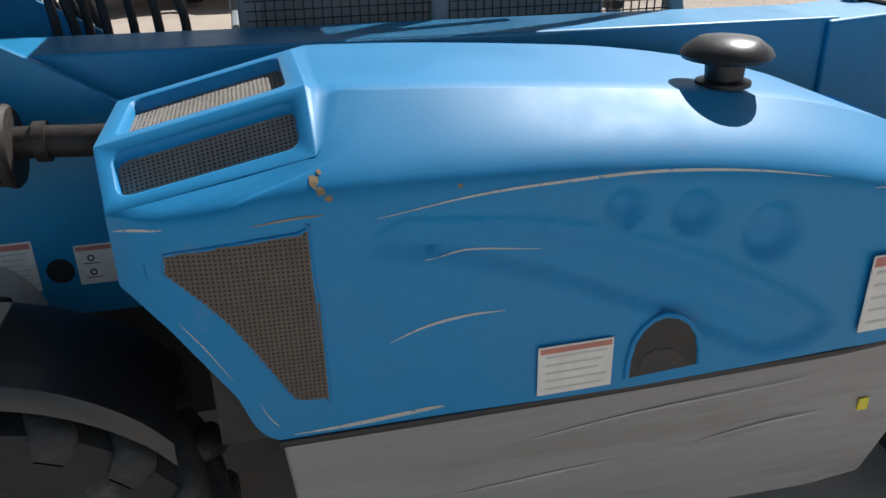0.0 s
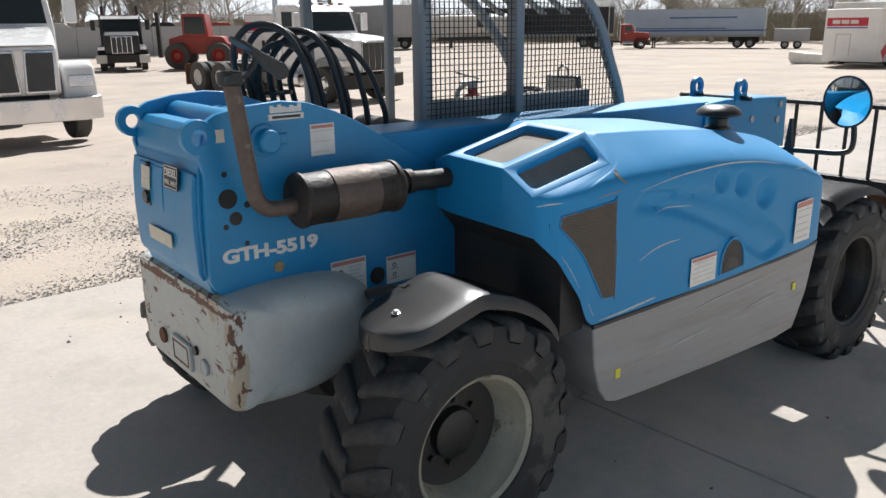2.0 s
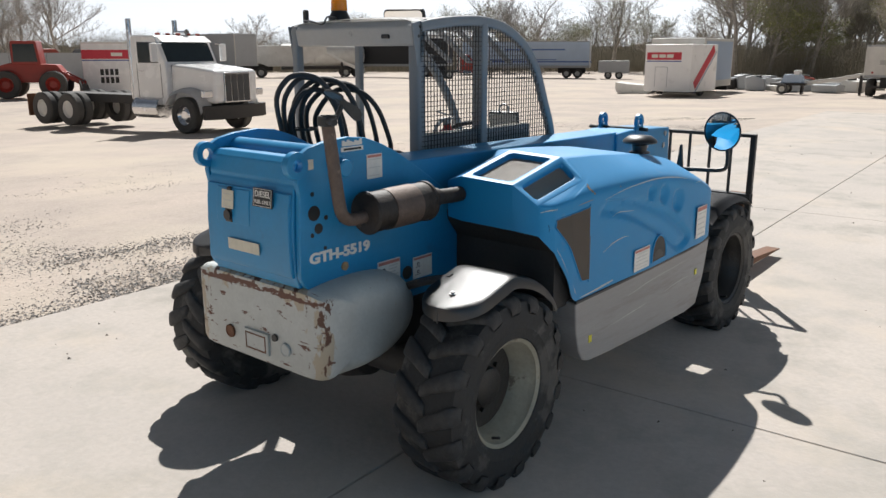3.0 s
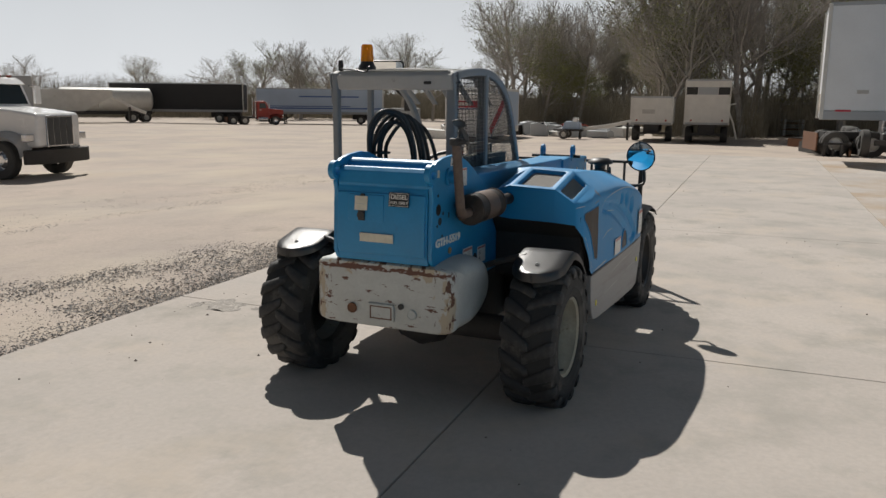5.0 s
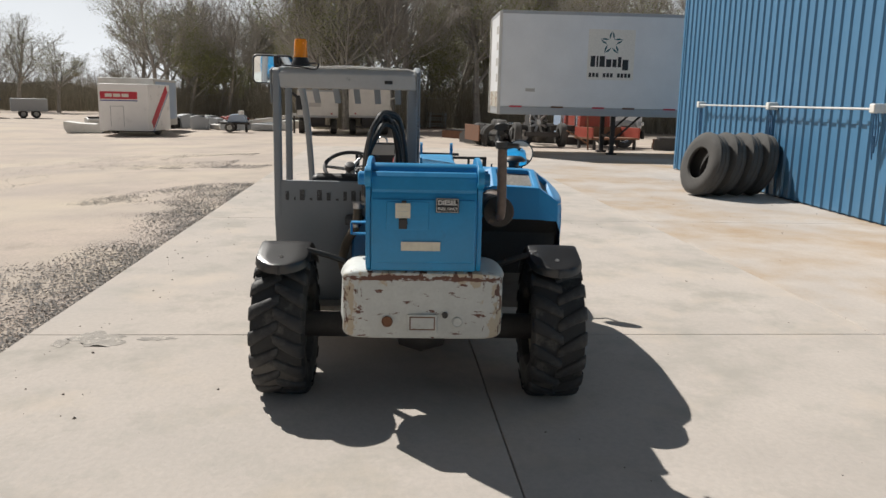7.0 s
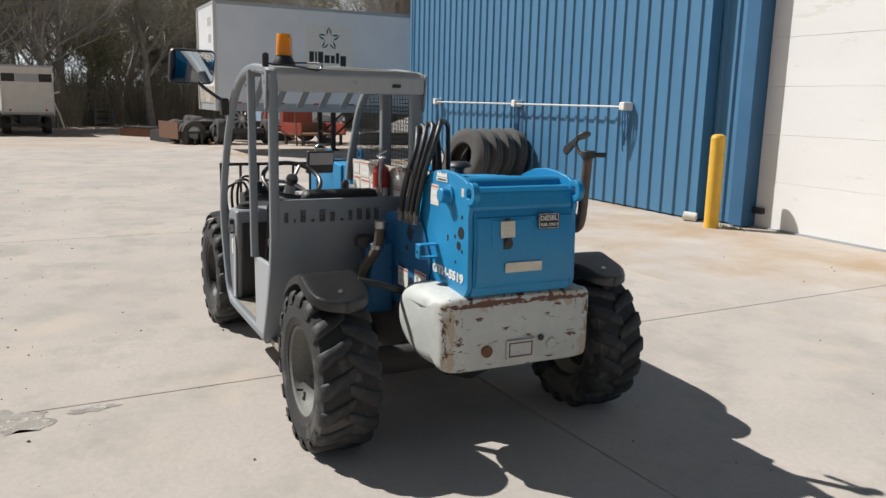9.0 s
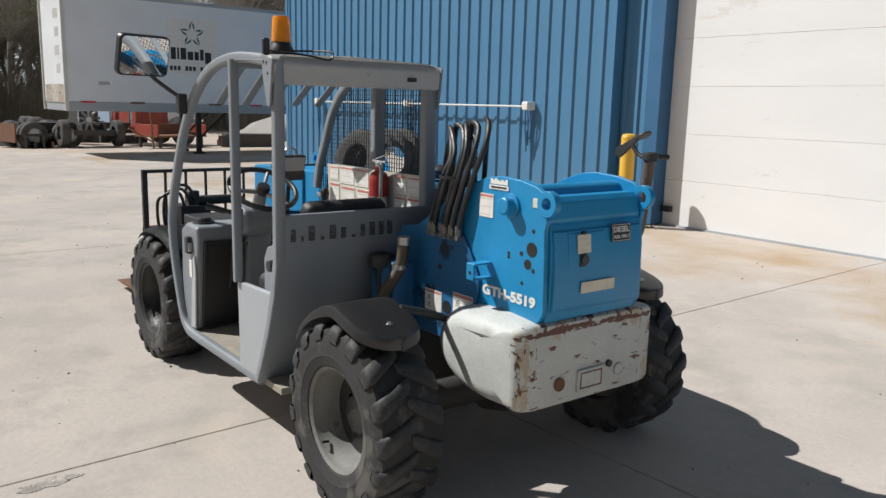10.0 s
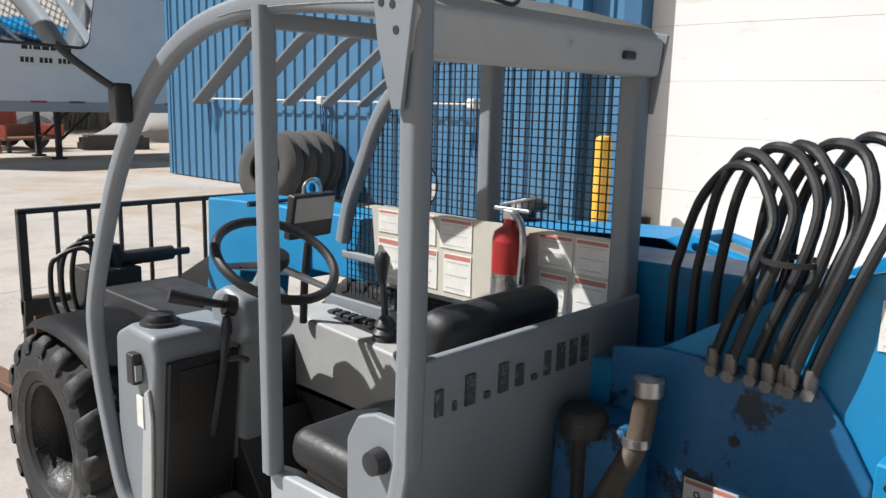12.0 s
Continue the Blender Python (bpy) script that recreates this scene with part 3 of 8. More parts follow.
lettering("sign_word", "DIESEL", 0.033, m @ Matrix.Translation((0.011, 0.040, 0.003)), WHITE, sign, depth=0.0006)
lettering("sign_word", "FUEL ONLY", 0.0195, m @ Matrix.Translation((0.011, 0.014, 0.003)), WHITE, sign, depth=0.0006)

# counterweight
CW = [(0.0, 0.485), (0.02, 0.466), (0.14, 0.462), (0.30, 0.472), (0.43, 0.515), (0.52, 0.58), (0.555, 0.66), (0.545, 0.73), (0.49, 0.80), (0.38, 0.838), (0.20, 0.845), (0.04, 0.832), (0.008, 0.815), (0.0, 0.79)]


def build_counterweight():
    bm = bmesh.new()
    ring0 = [(p.x, p.z) for p in smooth_path([(x, 0, z) for x, z in CW + CW[:1]], 3)][:-1]
    rows = []
    cx, cz = 0.24, 0.665
    ends = [(0.445 * math.sin(radians(a)), a) for a in (88, 80, 71, 62, 53, 42)]
    for y, a in [(-q, a) for q, a in ends] + [(-0.15, 0), (0, 0), (0.15, 0)] + ends[::-1]:
        # the sides bulge out and close over in a dome; the rear face is narrower and keeps its corner
        k = 1.0 if a <= 42 else 1 - 0.42 * (1 - math.cos(radians((a - 42) * 90 / 46))) ** 1.1
        back = 0.0 if a <= 62 else 0.045 * ((a - 62) / 26) ** 1.6
        ring = []
        for x, z in ring0:
            rear = x < 0.05
            ring.append(bm.verts.new((x + back if rear else cx + (x - cx) * k, y * (0.94 + 0.06 * min(1.0, max(0.0, x / 0.2))), cz + (z - cz) * (0.55 + 0.45 * k if rear else k))))
        rows.append(ring)
    n = len(ring0)
    for r, s in zip(rows, rows[1:]):
        for i in range(n):
            bm.faces.new((r[i], r[(i + 1) % n], s[(i + 1) % n], s[i]))
    bm.faces.new(rows[0])
    bm.faces.new(rows[-1][::-1])
    bmesh.ops.recalc_face_normals(bm, faces=bm.faces)
    return bm


cw = part("counterweight", build_counterweight(), RUSTY_FACE, TH, "grey counterweight casting with chipped, rusting paint", smooth=60)
tow = part("tow_plate", box(bmesh.new(), -0.014, 0.0, -0.078, 0.078, 0.508, 0.604), RUSTY_FACE, cw, bevel=0.004)
bm = bmesh.new()
for q in ((-0.066, 0.066, 0.586, 0.592), (-0.066, 0.066, 0.520, 0.526), (-0.066, -0.060, 0.526, 0.586), (0.060, 0.066, 0.526, 0.586)):
    box(bm, -0.0155, -0.013, *q)
part("plate_groove", bm, RUST_STEEL, tow, smooth=0)
for y, mt in ((-0.183, RUSTY_FACE), (0.183, RUST_STEEL)):
    bm = lathe(bmesh.new(), [(0.029, -0.004), (0.029, -0.012), (0.024, -0.015), (0.019, -0.0115), (0.0, -0.0115)], 18, "x", (0.002, y, 0.562))
    part("bolt", bm, mt, cw)
# black disc for the shaded inside of the pin hole
part("pin_hole", lathe(bmesh.new(), [(0.016, 0.0), (0.016, 0.01), (0, 0.01)], 14, "x", (-0.011, -0.118, 0.60)), BLACK_PRINT_SHADE, cw)

# exhaust
bm = lathe(bmesh.new(), [(0.03, 0.0), (0.079, 0.004), (0.086, 0.012), (0.086, 0.022), (0.081, 0.026), (0.081, 0.345), (0.086, 0.349), (0.086, 0.36), (0.079, 0.368), (0.03, 0.372)], 28, "x", (0.238, -0.405, 1.112))
muf = part("muffler", bm, EXHAUST, TH, "rust-brown cylindrical muffler")
part("heat_band", lathe(bmesh.new(), [(0.0835, 0.11), (0.0835, 0.27), (0.082, 0.27), (0.082, 0.11)], 28, "x", (0.238, -0.405, 1.112), closed=True), PIPE_RUST, muf)
bm = tube(bmesh.new(), [(0.25, -0.405, 1.102), (0.19, -0.405, 1.098), (0.145, -0.405, 1.106), (0.118, -0.405, 1.135), (0.105, -0.405, 1.19), (0.094, -0.402, 1.28), (0.078, -0.398, 1.42), (0.07, -0.395, 1.495)], 0.0245, 14, 4)
part("tail_pipe", bm, PIPE_RUST, TH, "rust-mottled upright exhaust stack")
part("stack_collar", lathe(bmesh.new(), [(0.028, -0.035), (0.035, -0.03), (0.035, 0.0), (0.03, 0.004), (0.024, 0.004), (0.024, -0.035)], 18, "z", (0.070, -0.395, 1.498), closed=True), BLACK_PAINT, TH)
part("collar_bolt", rod(bmesh.new(), (0.055, -0.42, 1.482), (0.035, -0.475, 1.482), 0.012, 8), BLACK_PAINT, TH)
# rain cap: a round lid on a pivoted arm, its weight hanging at the other end
part("cap_bracket", tube(bmesh.new(), [(0.095, -0.385, 1.478), (0.125, -0.382, 1.490), (0.150, -0.380, 1.515), (0.160, -0.380, 1.535)], 0.0095, 8, 3), BLACK_PAINT, TH)
bm = prism(bmesh.new(), [(0.105, 1.578), (0.122, 1.586), (0.180, 1.550), (0.250, 1.514), (0.260, 1.494), (0.250, 1.474), (0.228, 1.470), (0.200, 1.492), (0.160, 1.528)], -0.388, -0.374)
arm = part("cap_arm", bm, BLACK_PAINT, TH, "dark pivoted rain cap arm with its weight", bevel=0.003)
bm = lathe(bmesh.new(), [(0.0, -0.003), (0.036, -0.003), (0.038, 0.0), (0.036, 0.006), (0.0, 0.010)], 20, "z")
bmesh.ops.transform(bm, matrix=pose(0.112, -0.392, 1.572, 0, 31, 0), verts=bm.verts)
part("rain_flap", bm, BLACK_PAINT, arm, "tipped-up round rain flap")
bm = tube(bmesh.new(), [(0.59, -0.405, 1.118), (0.66, -0.41, 1.118), (0.75, -0.42, 1.115), (0.88, -0.43, 1.115)], 0.034, 12, 4)
part("exhaust_pipe", bm, EXHAUST, TH)
part("clamp", lathe(bmesh.new(), [(0.034, 0), (0.042, 0.0), (0.042, 0.025), (0.034, 0.025)], 14, "x", (0.645, -0.409, 1.118), closed=True), EXHAUST, TH)


# engine hood
# pressed dimples and the swoosh, moulded into the flank
SWOOSH = [(p.x, p.z) for p in smooth_path([(1.14, 0, 1.012), (1.25, 0, 1.010), (1.38, 0, 0.985), (1.56, 0, 0.925), (1.78, 0, 0.825), (1.95, 0, 0.735), (2.02, 0, 0.705), (2.10, 0, 0.715), (2.16, 0, 0.745), (2.15, 0, 0.79), (2.02, 0, 0.875), (1.84, 0, 0.965), (1.64, 0, 1.035), (1.45, 0, 1.07), (1.26, 0, 1.085)], 3)]
DIMPLES = ((1.675, 1.062, 0.044), (1.815, 1.040, 0.052), (1.985, 0.985, 0.066))


def pressed(x, z):
    """How deep the flank is pressed in at x and z."""
    deep = 0.0
    for cx, cz, cr in DIMPLES:
        f = min(1.0, max(0.0, (cr - math.hypot(x - cx, z - cz)) / 0.024))
        deep += 0.024 * f * f * (3 - 2 * f)
    inside, near = False, 9.0
    for (ax, az), (bx, bz) in zip(SWOOSH, SWOOSH[1:] + SWOOSH[:1]):
        if (az > z) != (bz > z) and x < ax + (z - az) * (bx - ax) / (bz - az):
            inside = not inside
        ux, uz = bx - ax, bz - az
        if ux * ux + uz * uz < 0.02:
            f = min(1.0, max(0.0, ((x - ax) * ux + (z - az) * uz) / max(1e-9, ux * ux + uz * uz)))
            near = min(near, math.hypot(x - ax - f * ux, z - az - f * uz))
    if inside:
        f = min(1.0, near / 0.020)
        fade = min(1.0, max(0.0, (x - 1.14) / 0.12))
        deep = max(deep, 0.030 * f * f * (3 - 2 * f) * math.exp(-near / 0.055) * fade)
    return deep


def build_hood():
    plan = [(0.785, -0.345), (0.770, -0.440), (0.762, -0.745), (0.782, -0.872), (0.855, -0.912), (0.94, -0.930), (1.02, -0.937), (1.30, -0.943), (1.60, -0.95), (1.90, -0.95), (2.20, -0.945), (2.42, -0.935), (2.53, -0.90), (2.59, -0.80)]
    bot = [1.00, 0.995, 0.995, 0.985, 0.905, 0.775, 0.655, 0.665, 0.672, 0.680, 0.690, 0.698, 0.70, 0.70]
    belt = [1.165, 1.195, 1.19, 1.112, 1.112, 1.12, 1.13, 1.135, 1.135, 1.115, 1.065, 1.005, 0.965, 0.95]
    crease = [(1.10, -0.355, 1.235), (1.125, -0.452, 1.280), (1.13, -0.750, 1.274), (1.13, -0.872, 1.182), (1.15, -0.880, 1.180), (1.17, -0.884, 1.178), (1.21, -0.886, 1.178), (1.38, -0.888, 1.180), (1.62, -0.890, 1.180), (1.90, -0.888, 1.160), (2.18, -0.882, 1.112), (2.38, -0.868, 1.055), (2.47, -0.835, 1.018), (2.50, -0.76, 1.01)]
    top = {2: (1.14, -0.735, 1.262), 3: (1.16, -0.745, 1.262), 4: (1.19, -0.750, 1.262), 5: (1.22, -0.752, 1.261), 6: (1.26, -0.754, 1.259), 7: (1.42, -0.756, 1.252), 8: (1.64, -0.758, 1.237), 9: (1.90, -0.757, 1.213), 10: (2.16, -0.752, 1.173), 11: (2.34, -0.745, 1.126), 12: (2.43, -0.73, 1.092), 13: (2.46, -0.70, 1.080)}
    bm = bmesh.new()
    n = len(plan)
    A = [Vector((x, y, z)) for (x, y), z in zip(plan, bot)]
    B = [Vector((x, y + 0.004, z)) for (x, y), z in zip(plan, belt)]
    C = [Vector(p) for p in crease]
    T = {i: Vector(p) for i, p in top.items()}
    inner = {i: Vector((T[i].x, -0.345, T[i].z + (0.004 if i < 10 else 0.0))) for i in range(3, n)}
    # from the window corner on, each section runs from the sill over a soft shoulder to the crown
    FLANK, SHOULDER = 24, 28

    def section(i):
        foot = A[i].lerp(B[i], 0.86)
        pts = [foot, B[i], C[i], T[i]]
        if i > 3:
            for _ in range(3):
                cut = [pts[0]]
                for p, q in zip(pts, pts[1:]):
                    cut += [p.lerp(q, 0.22), p.lerp(q, 0.78)]
                pts = cut + [pts[-1]]
        last = len(pts) - 1
        out = [A[i].lerp(foot, k / FLANK) for k in range(FLANK)]
        rise = SHOULDER * 3 // 4
        for k in range(rise):
            u = k / rise * last
            j = min(int(u), last - 1)
            out.append(pts[j].lerp(pts[j + 1], u - j))
        # the crown keeps a crease along its edge
        return out + [T[i].lerp(inner[i], k / (SHOULDER - rise)) for k in range(SHOULDER - rise + 1)]
    sections = [section(i) for i in range(3, n)]
    rows = []
    for k in range(FLANK + SHOULDER + 1):
        path = smooth_path([tuple(c[k]) for c in sections[1:]], 18)
        row = [sections[0][k], sections[0][k].lerp(path[0], 0.5)] + [Vector(p) for p in path]
        rows.append([bm.verts.new((p.x, p.y + (pressed(p.x, p.z) if p.y < -0.90 and 1.1 < p.x < 2.3 and p.z < 1.115 else 0.0), p.z)) for p in row])
    for r, t in zip(rows, rows[1:]):
        for j in range(len(r) - 1):
            bm.faces.new((r[j], r[j + 1], t[j + 1], t[j]))
    col = [r[0] for r in rows]
    step = SHOULDER // 4
    b3, c3, t3 = FLANK + step, FLANK + 2 * step, FLANK + 3 * step
    a_, m_, b_, c_ = ([bm.verts.new(p) for p in ps] for ps in (A[:3], [A[i].lerp(B[i], 0.5) for i in range(3)], B[:3], C[:3]))
    t2 = bm.verts.new(T[2])
    windows = []
    for i in range(2):
        bm.faces.new((a_[i], a_[i + 1], m_[i + 1], m_[i]))
        bm.faces.new((m_[i], m_[i + 1], b_[i + 1], b_[i]))
        windows.append(bm.faces.new((b_[i], b_[i + 1], c_[i + 1], c_[i])))
    bm.faces.new((a_[2], *col[:FLANK // 2 + 1], m_[2]))
    bm.faces.new((m_[2], *col[FLANK // 2:b3 + 1], b_[2]))
    windows.append(bm.faces.new((b_[2], col[b3], col[c3], c_[2])))
    bm.faces.new((c_[2], *col[c3:t3 + 1], t2))
    bm.faces.new((t2, *col[t3:]))
    bm.faces.new((c_[1], c_[2], t2, col[-1]))
    bm.faces.new((c_[0], c_[1], col[-1]))
    # front wall
    end = [r[-1] for r in rows]
    F = [bm.verts.new(p) for p in ((2.61, -0.50, 0.70), (2.61, -0.50, 0.95), (2.50, -0.50, 1.01), (2.46, -0.50, 1.087))]
    bm.faces.new((*end[:b3 + 1], F[1], F[0]))
    bm.faces.new((*end[b3:c3 + 1], F[2], F[1]))
    bm.faces.new((*end[c3:t3 + 1], F[3], F[2]))
    bm.faces.new((*end[t3:], F[3]))
    bmesh.ops.recalc_face_normals(bm, faces=bm.faces)
    return bm, windows, [*m_, *b_, *c_, t2, col[b3], col[c3]]


bm, windows, skin = build_hood()
panes = []
for f, th in zip(windows, (0.022, 0.030, 0.024)):
    # a rounded opening, sunk into the hood
    Q = list(f.verts)
    nrm = f.normal.copy()
    a, b, c, d = (v.co.copy() for v in Q)
    mu, mv = th / (b - a).length, th / (d - a).length
    bm.faces.remove(f)

    def across(u, v):
        return (a * (1 - u) + b * u) * (1 - v) + (d * (1 - u) + c * u) * v
    ru, rv = 0.024 / (b - a).length, 0.024 / (d - a).length
    loops = []
    for depth in (0.0, 0.002, 0.034):
        loop = []
        for cu, cv, a0 in ((mu + ru, mv + rv, 180), (1 - mu - ru, mv + rv, 270), (1 - mu - ru, 1 - mv - rv, 0), (mu + ru, 1 - mv - rv, 90)):
            shrink = 0.85 if depth else 1.0
            loop.append([bm.verts.new(across(cu + ru * shrink * math.cos(radians(a0 + 30 * k)), cv + rv * shrink * math.sin(radians(a0 + 30 * k))) - nrm * depth) for k in range(4)])
        loops.append(loop)
    for k in range(4):
        for j in range(3):
            bm.faces.new((Q[k], loops[0][k][j], loops[0][k][j + 1]))
        bm.faces.new((Q[k], loops[0][k][3], loops[0][(k + 1) % 4][0], Q[(k + 1) % 4]))
    flat = [sum(loop, []) for loop in loops]
    for r, s in zip(flat, flat[1:]):
        for j in range(16):
            bm.faces.new((r[j], r[(j + 1) % 16], s[(j + 1) % 16], s[j]))
    # black floor puts the shade behind the grille into the colour
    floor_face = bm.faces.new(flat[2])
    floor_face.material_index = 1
    panes.append([across(u, v) - nrm * 0.030 for u, v in ((mu, mv), (1 - mu, mv), (1 - mu, 1 - mv), (mu, 1 - mv))])
bmesh.ops.recalc_face_normals(bm, faces=bm.faces)
skin = set(skin)
soft = [e for e in bm.edges if e.verts[0] in skin and e.verts[1] in skin and len(e.link_faces) == 2 and e.calc_face_angle(0) > radians(10)]
bmesh.ops.bevel(bm, geom=soft, offset=0.022, segments=4, profile=0.5, affect='EDGES', clamp_overlap=True)
hood = part("engine_hood", bm, [BLUE_HOOD, BLACK_PRINT_SHADE], TH, "glossy blue moulded engine hood with scuffs", smooth=62)


def perforated(quad, name, parent, pitch=0.0085, lift=0.0025):
    """A sheet of crossing strips filling a four-sided opening."""
    a, b, c, d = quad
    nrm = (b - a).cross(d - a).normalized() * lift
    bm = bmesh.new()
    nu = max(3, int((b - a).length / pitch))
    nv = max(3, int((d - a).length / pitch))

    def pt(u, v):
        return (a * (1 - u) + b * u) * (1 - v) + (d * (1 - u) + c * u) * v + nrm

    def strip(p, q, w):
        dr = (q - p).normalized()
        side = dr.cross(nrm).normalized() * w
        up = nrm.normalized() * 0.0015
        bm.faces.new([bm.verts.new(t) for t in (p - side + up, q - side + up, q + side + up, p + side + up)])
    for i in range(nu + 1):
        strip(pt(i / nu, 0), pt(i / nu, 1), pitch * 0.27)
    for j in range(nv + 1):
        strip(pt(0, j / nv), pt(1, j / nv), pitch * 0.27)
    return part(name, bm, PERF, parent, "perforated metal air grille", smooth=0)


PERF = mat("dusty perforated steel", (0.27, 0.25, 0.225), 0.85, metal=0.0, vary=0.2, scale=10, bump=0)
PERF_DARK = mat("brown perforated steel", (0.135, 0.11, 0.088), 0.6, metal=0.2, vary=0.2, scale=10, bump=0)
for q in panes:
    perforated(q, "air_grille", hood)
# side grille: a raised dark frame with a perforated sheet
SIDE_GRILLE = [(0.86, 1.015), (0.868, 1.04), (0.885, 1.05), (1.085, 1.07), (1.098, 1.06), (1.11, 0.755), (1.10, 0.742), (1.055, 0.745), (1.04, 0.76), (0.99, 0.85), (0.94, 0.93)]


bpy.context.view_layer.update()
HOOD_EVAL = hood.evaluated_get(bpy.context.evaluated_depsgraph_get())


def on_hood(x, z, lift=0.0012):
    """The place on the hood's flank at x and z, lifted off it a little."""
    hit, place, normal, _ = HOOD_EVAL.ray_cast(Vector((x, -2.0, z)), Vector((0, 1, 0)))
    return place + normal * lift if hit else Vector((x, -0.95, z))


SIDE_GRILLE = [(p.x, p.z) for p in smooth_path([(x, 0, z) for x, z in SIDE_GRILLE + SIDE_GRILLE[:1]], 3)][:-1]


def span(poly, at, axis):
    """Where a line across the outline enters and leaves it."""
    hits = []
    for p, q in zip(poly, poly[1:] + poly[:1]):
        if (p[axis] - at) * (q[axis] - at) < 0:
            f = (at - p[axis]) / (q[axis] - p[axis])
            hits.append(p[1 - axis] + f * (q[1 - axis] - p[1 - axis]))
    return (min(hits), max(hits)) if len(hits) > 1 else None


def grille_strips(lift, pitch, width):
    """Level strips across the side grille, following the flank."""
    bm = bmesh.new()
    for k in range(int(0.36 / pitch)):
        z = 0.736 + k * pitch
        s = span(SIDE_GRILLE, z + width / 2, 1)
        if s:
            xs = [s[0], *[0.86 + 0.01 * q for q in range(30) if s[0] + 0.003 < 0.86 + 0.01 * q < s[1] - 0.003], s[1]]
            rows = [[bm.verts.new(on_hood(x, zz, lift)) for x in xs] for zz in (z, z + width)]
            for q in range(len(xs) - 1):
                bm.faces.new((rows[0][q], rows[0][q + 1], rows[1][q + 1], rows[1][q]))
    return bm


# black backing sheet paints in the dark seen through the perforations
grille = part("side_grille", grille_strips(0.0030, 0.006, 0.0061), BLACK_PRINT_SHADE, hood, "dark brown perforated side grille", smooth=0)
bm = grille_strips(0.0046, 0.0082, 0.0040)
for k in range(34):
    x = 0.858 + k * 0.0082
    s = span(SIDE_GRILLE, x, 0)
    if s:
        zs = [s[0] + (s[1] - s[0]) * q / 12 for q in range(13)]
        rows = [[bm.verts.new(on_hood(xx, zz, 0.0050)) for zz in zs] for xx in (x, x + 0.0040)]
        for q in range(12):
            bm.faces.new((rows[0][q], rows[1][q], rows[1][q + 1], rows[0][q + 1]))
part("grille_sheet", bm, PERF_DARK, grille, smooth=0)
bm = tube(bmesh.new(), [tuple(on_hood(x, z, 0.0015)) for x, z in SIDE_GRILLE + SIDE_GRILLE[:1]], 0.0035, 8)
part("grille_rim", bm, BLUE_HOOD, grille)
RECESS = [(1.705, 0.70), (1.706, 0.745), (1.714, 0.782), (1.73, 0.81), (1.752, 0.828), (1.778, 0.835), (1.808, 0.828), (1.834, 0.81), (1.852, 0.782), (1.861, 0.745), (1.863, 0.712)]
# not cut in: black sheets on the flank stand for the recess's shade
rec = part("lift_recess", prism(bmesh.new(), RECESS, -0.9525, -0.94), BLACK_PRINT_SHADE, hood, "arched hand recess, its shade drawn as a flat black sheet", smooth=0)
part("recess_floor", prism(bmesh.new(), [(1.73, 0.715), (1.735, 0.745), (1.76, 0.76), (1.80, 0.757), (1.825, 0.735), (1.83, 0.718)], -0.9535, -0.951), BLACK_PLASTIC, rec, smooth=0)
part("recess_lip", tube(bmesh.new(), [(x, -0.9515, z) for x, z in RECESS], 0.006, 8), BLUE_HOOD, rec)
# cap on the hood
bm = lathe(bmesh.new(), [(0.0, 0.085), (0.06, 0.08), (0.085, 0.062), (0.092, 0.05), (0.088, 0.042), (0.05, 0.036), (0.04, 0.03), (0.038, 0.0), (0.055, -0.004), (0.055, -0.012), (0.0, -0.012)], 28, "z", (2.015, -0.695, 1.212))
part("intake_cap", bm, BLACK_PLASTIC, TH, "black mushroom-shaped air intake cap")
# hood labels
sticker(hood, (1.515, -0.9535, 0.690), (1, 0, 0.03), (0, 0, 1), 0.155, 0.108, lines=5)
sticker(hood, (2.225, -0.9515, 0.735), (1, 0, 0.03), (0, 0, 1), 0.125, 0.175, lines=5)


def scratch(pts, w, material=SCRATCH, parent=hood):
    bm = bmesh.new()
    P = smooth_path(pts, 5)
    w *= 0.7
    if parent is hood:
        P = [on_hood(p.x, p.z) for p in P]
    n = len(P)
    prev = None
    for i, p in enumerate(P):
        k = w * math.sin(math.pi * (i + 0.4) / (n - 0.2)) + 0.0004
        a, b = bm.verts.new(p + Vector((0, 0, k))), bm.verts.new(p - Vector((0, 0, k)))
        if prev:
            bm.faces.new((prev[0], prev[1], b, a))
        prev = (a, b)
    part("scratch", bm, material, parent, smooth=0)


scratch([(1.22, -0.9445, 1.085), (1.42, -0.9485, 1.115), (1.65, -0.9495, 1.126), (1.80, -0.9495, 1.122), (1.95, -0.945, 1.107), (2.10, -0.9455, 1.082)], 0.004)
scratch([(1.23, -0.9475, 0.842), (1.30, -0.948, 0.868), (1.38, -0.9495, 0.882), (1.45, -0.950, 0.884)], 0.0035)
scratch([(1.30, -0.9475, 1.0), (1.40, -0.949, 1.004), (1.52, -0.951, 0.996)], 0.002)
scratch([(0.79, -0.885, 1.085), (0.83, -0.906, 1.09), (0.87, -0.923, 1.092)], 0.003)
scratch([(1.01, -0.939, 1.09), (1.08, -0.9435, 1.098), (1.13, -0.9435, 1.10)], 0.002, BROWN_CHIP)
scratch([(1.04, -0.9405, 0.668), (1.15, -0.943, 0.674), (1.30, -0.946, 0.688), (1.33, -0.9465, 0.69)], 0.006)
scratch([(0.87, -0.924, 0.92), (0.905, -0.93, 0.87), (0.945, -0.937, 0.80)], 0.003)
scratch([(0.985, -0.934, 0.745), (1.0, -0.938, 0.71), (1.015, -0.941, 0.69)], 0.003)
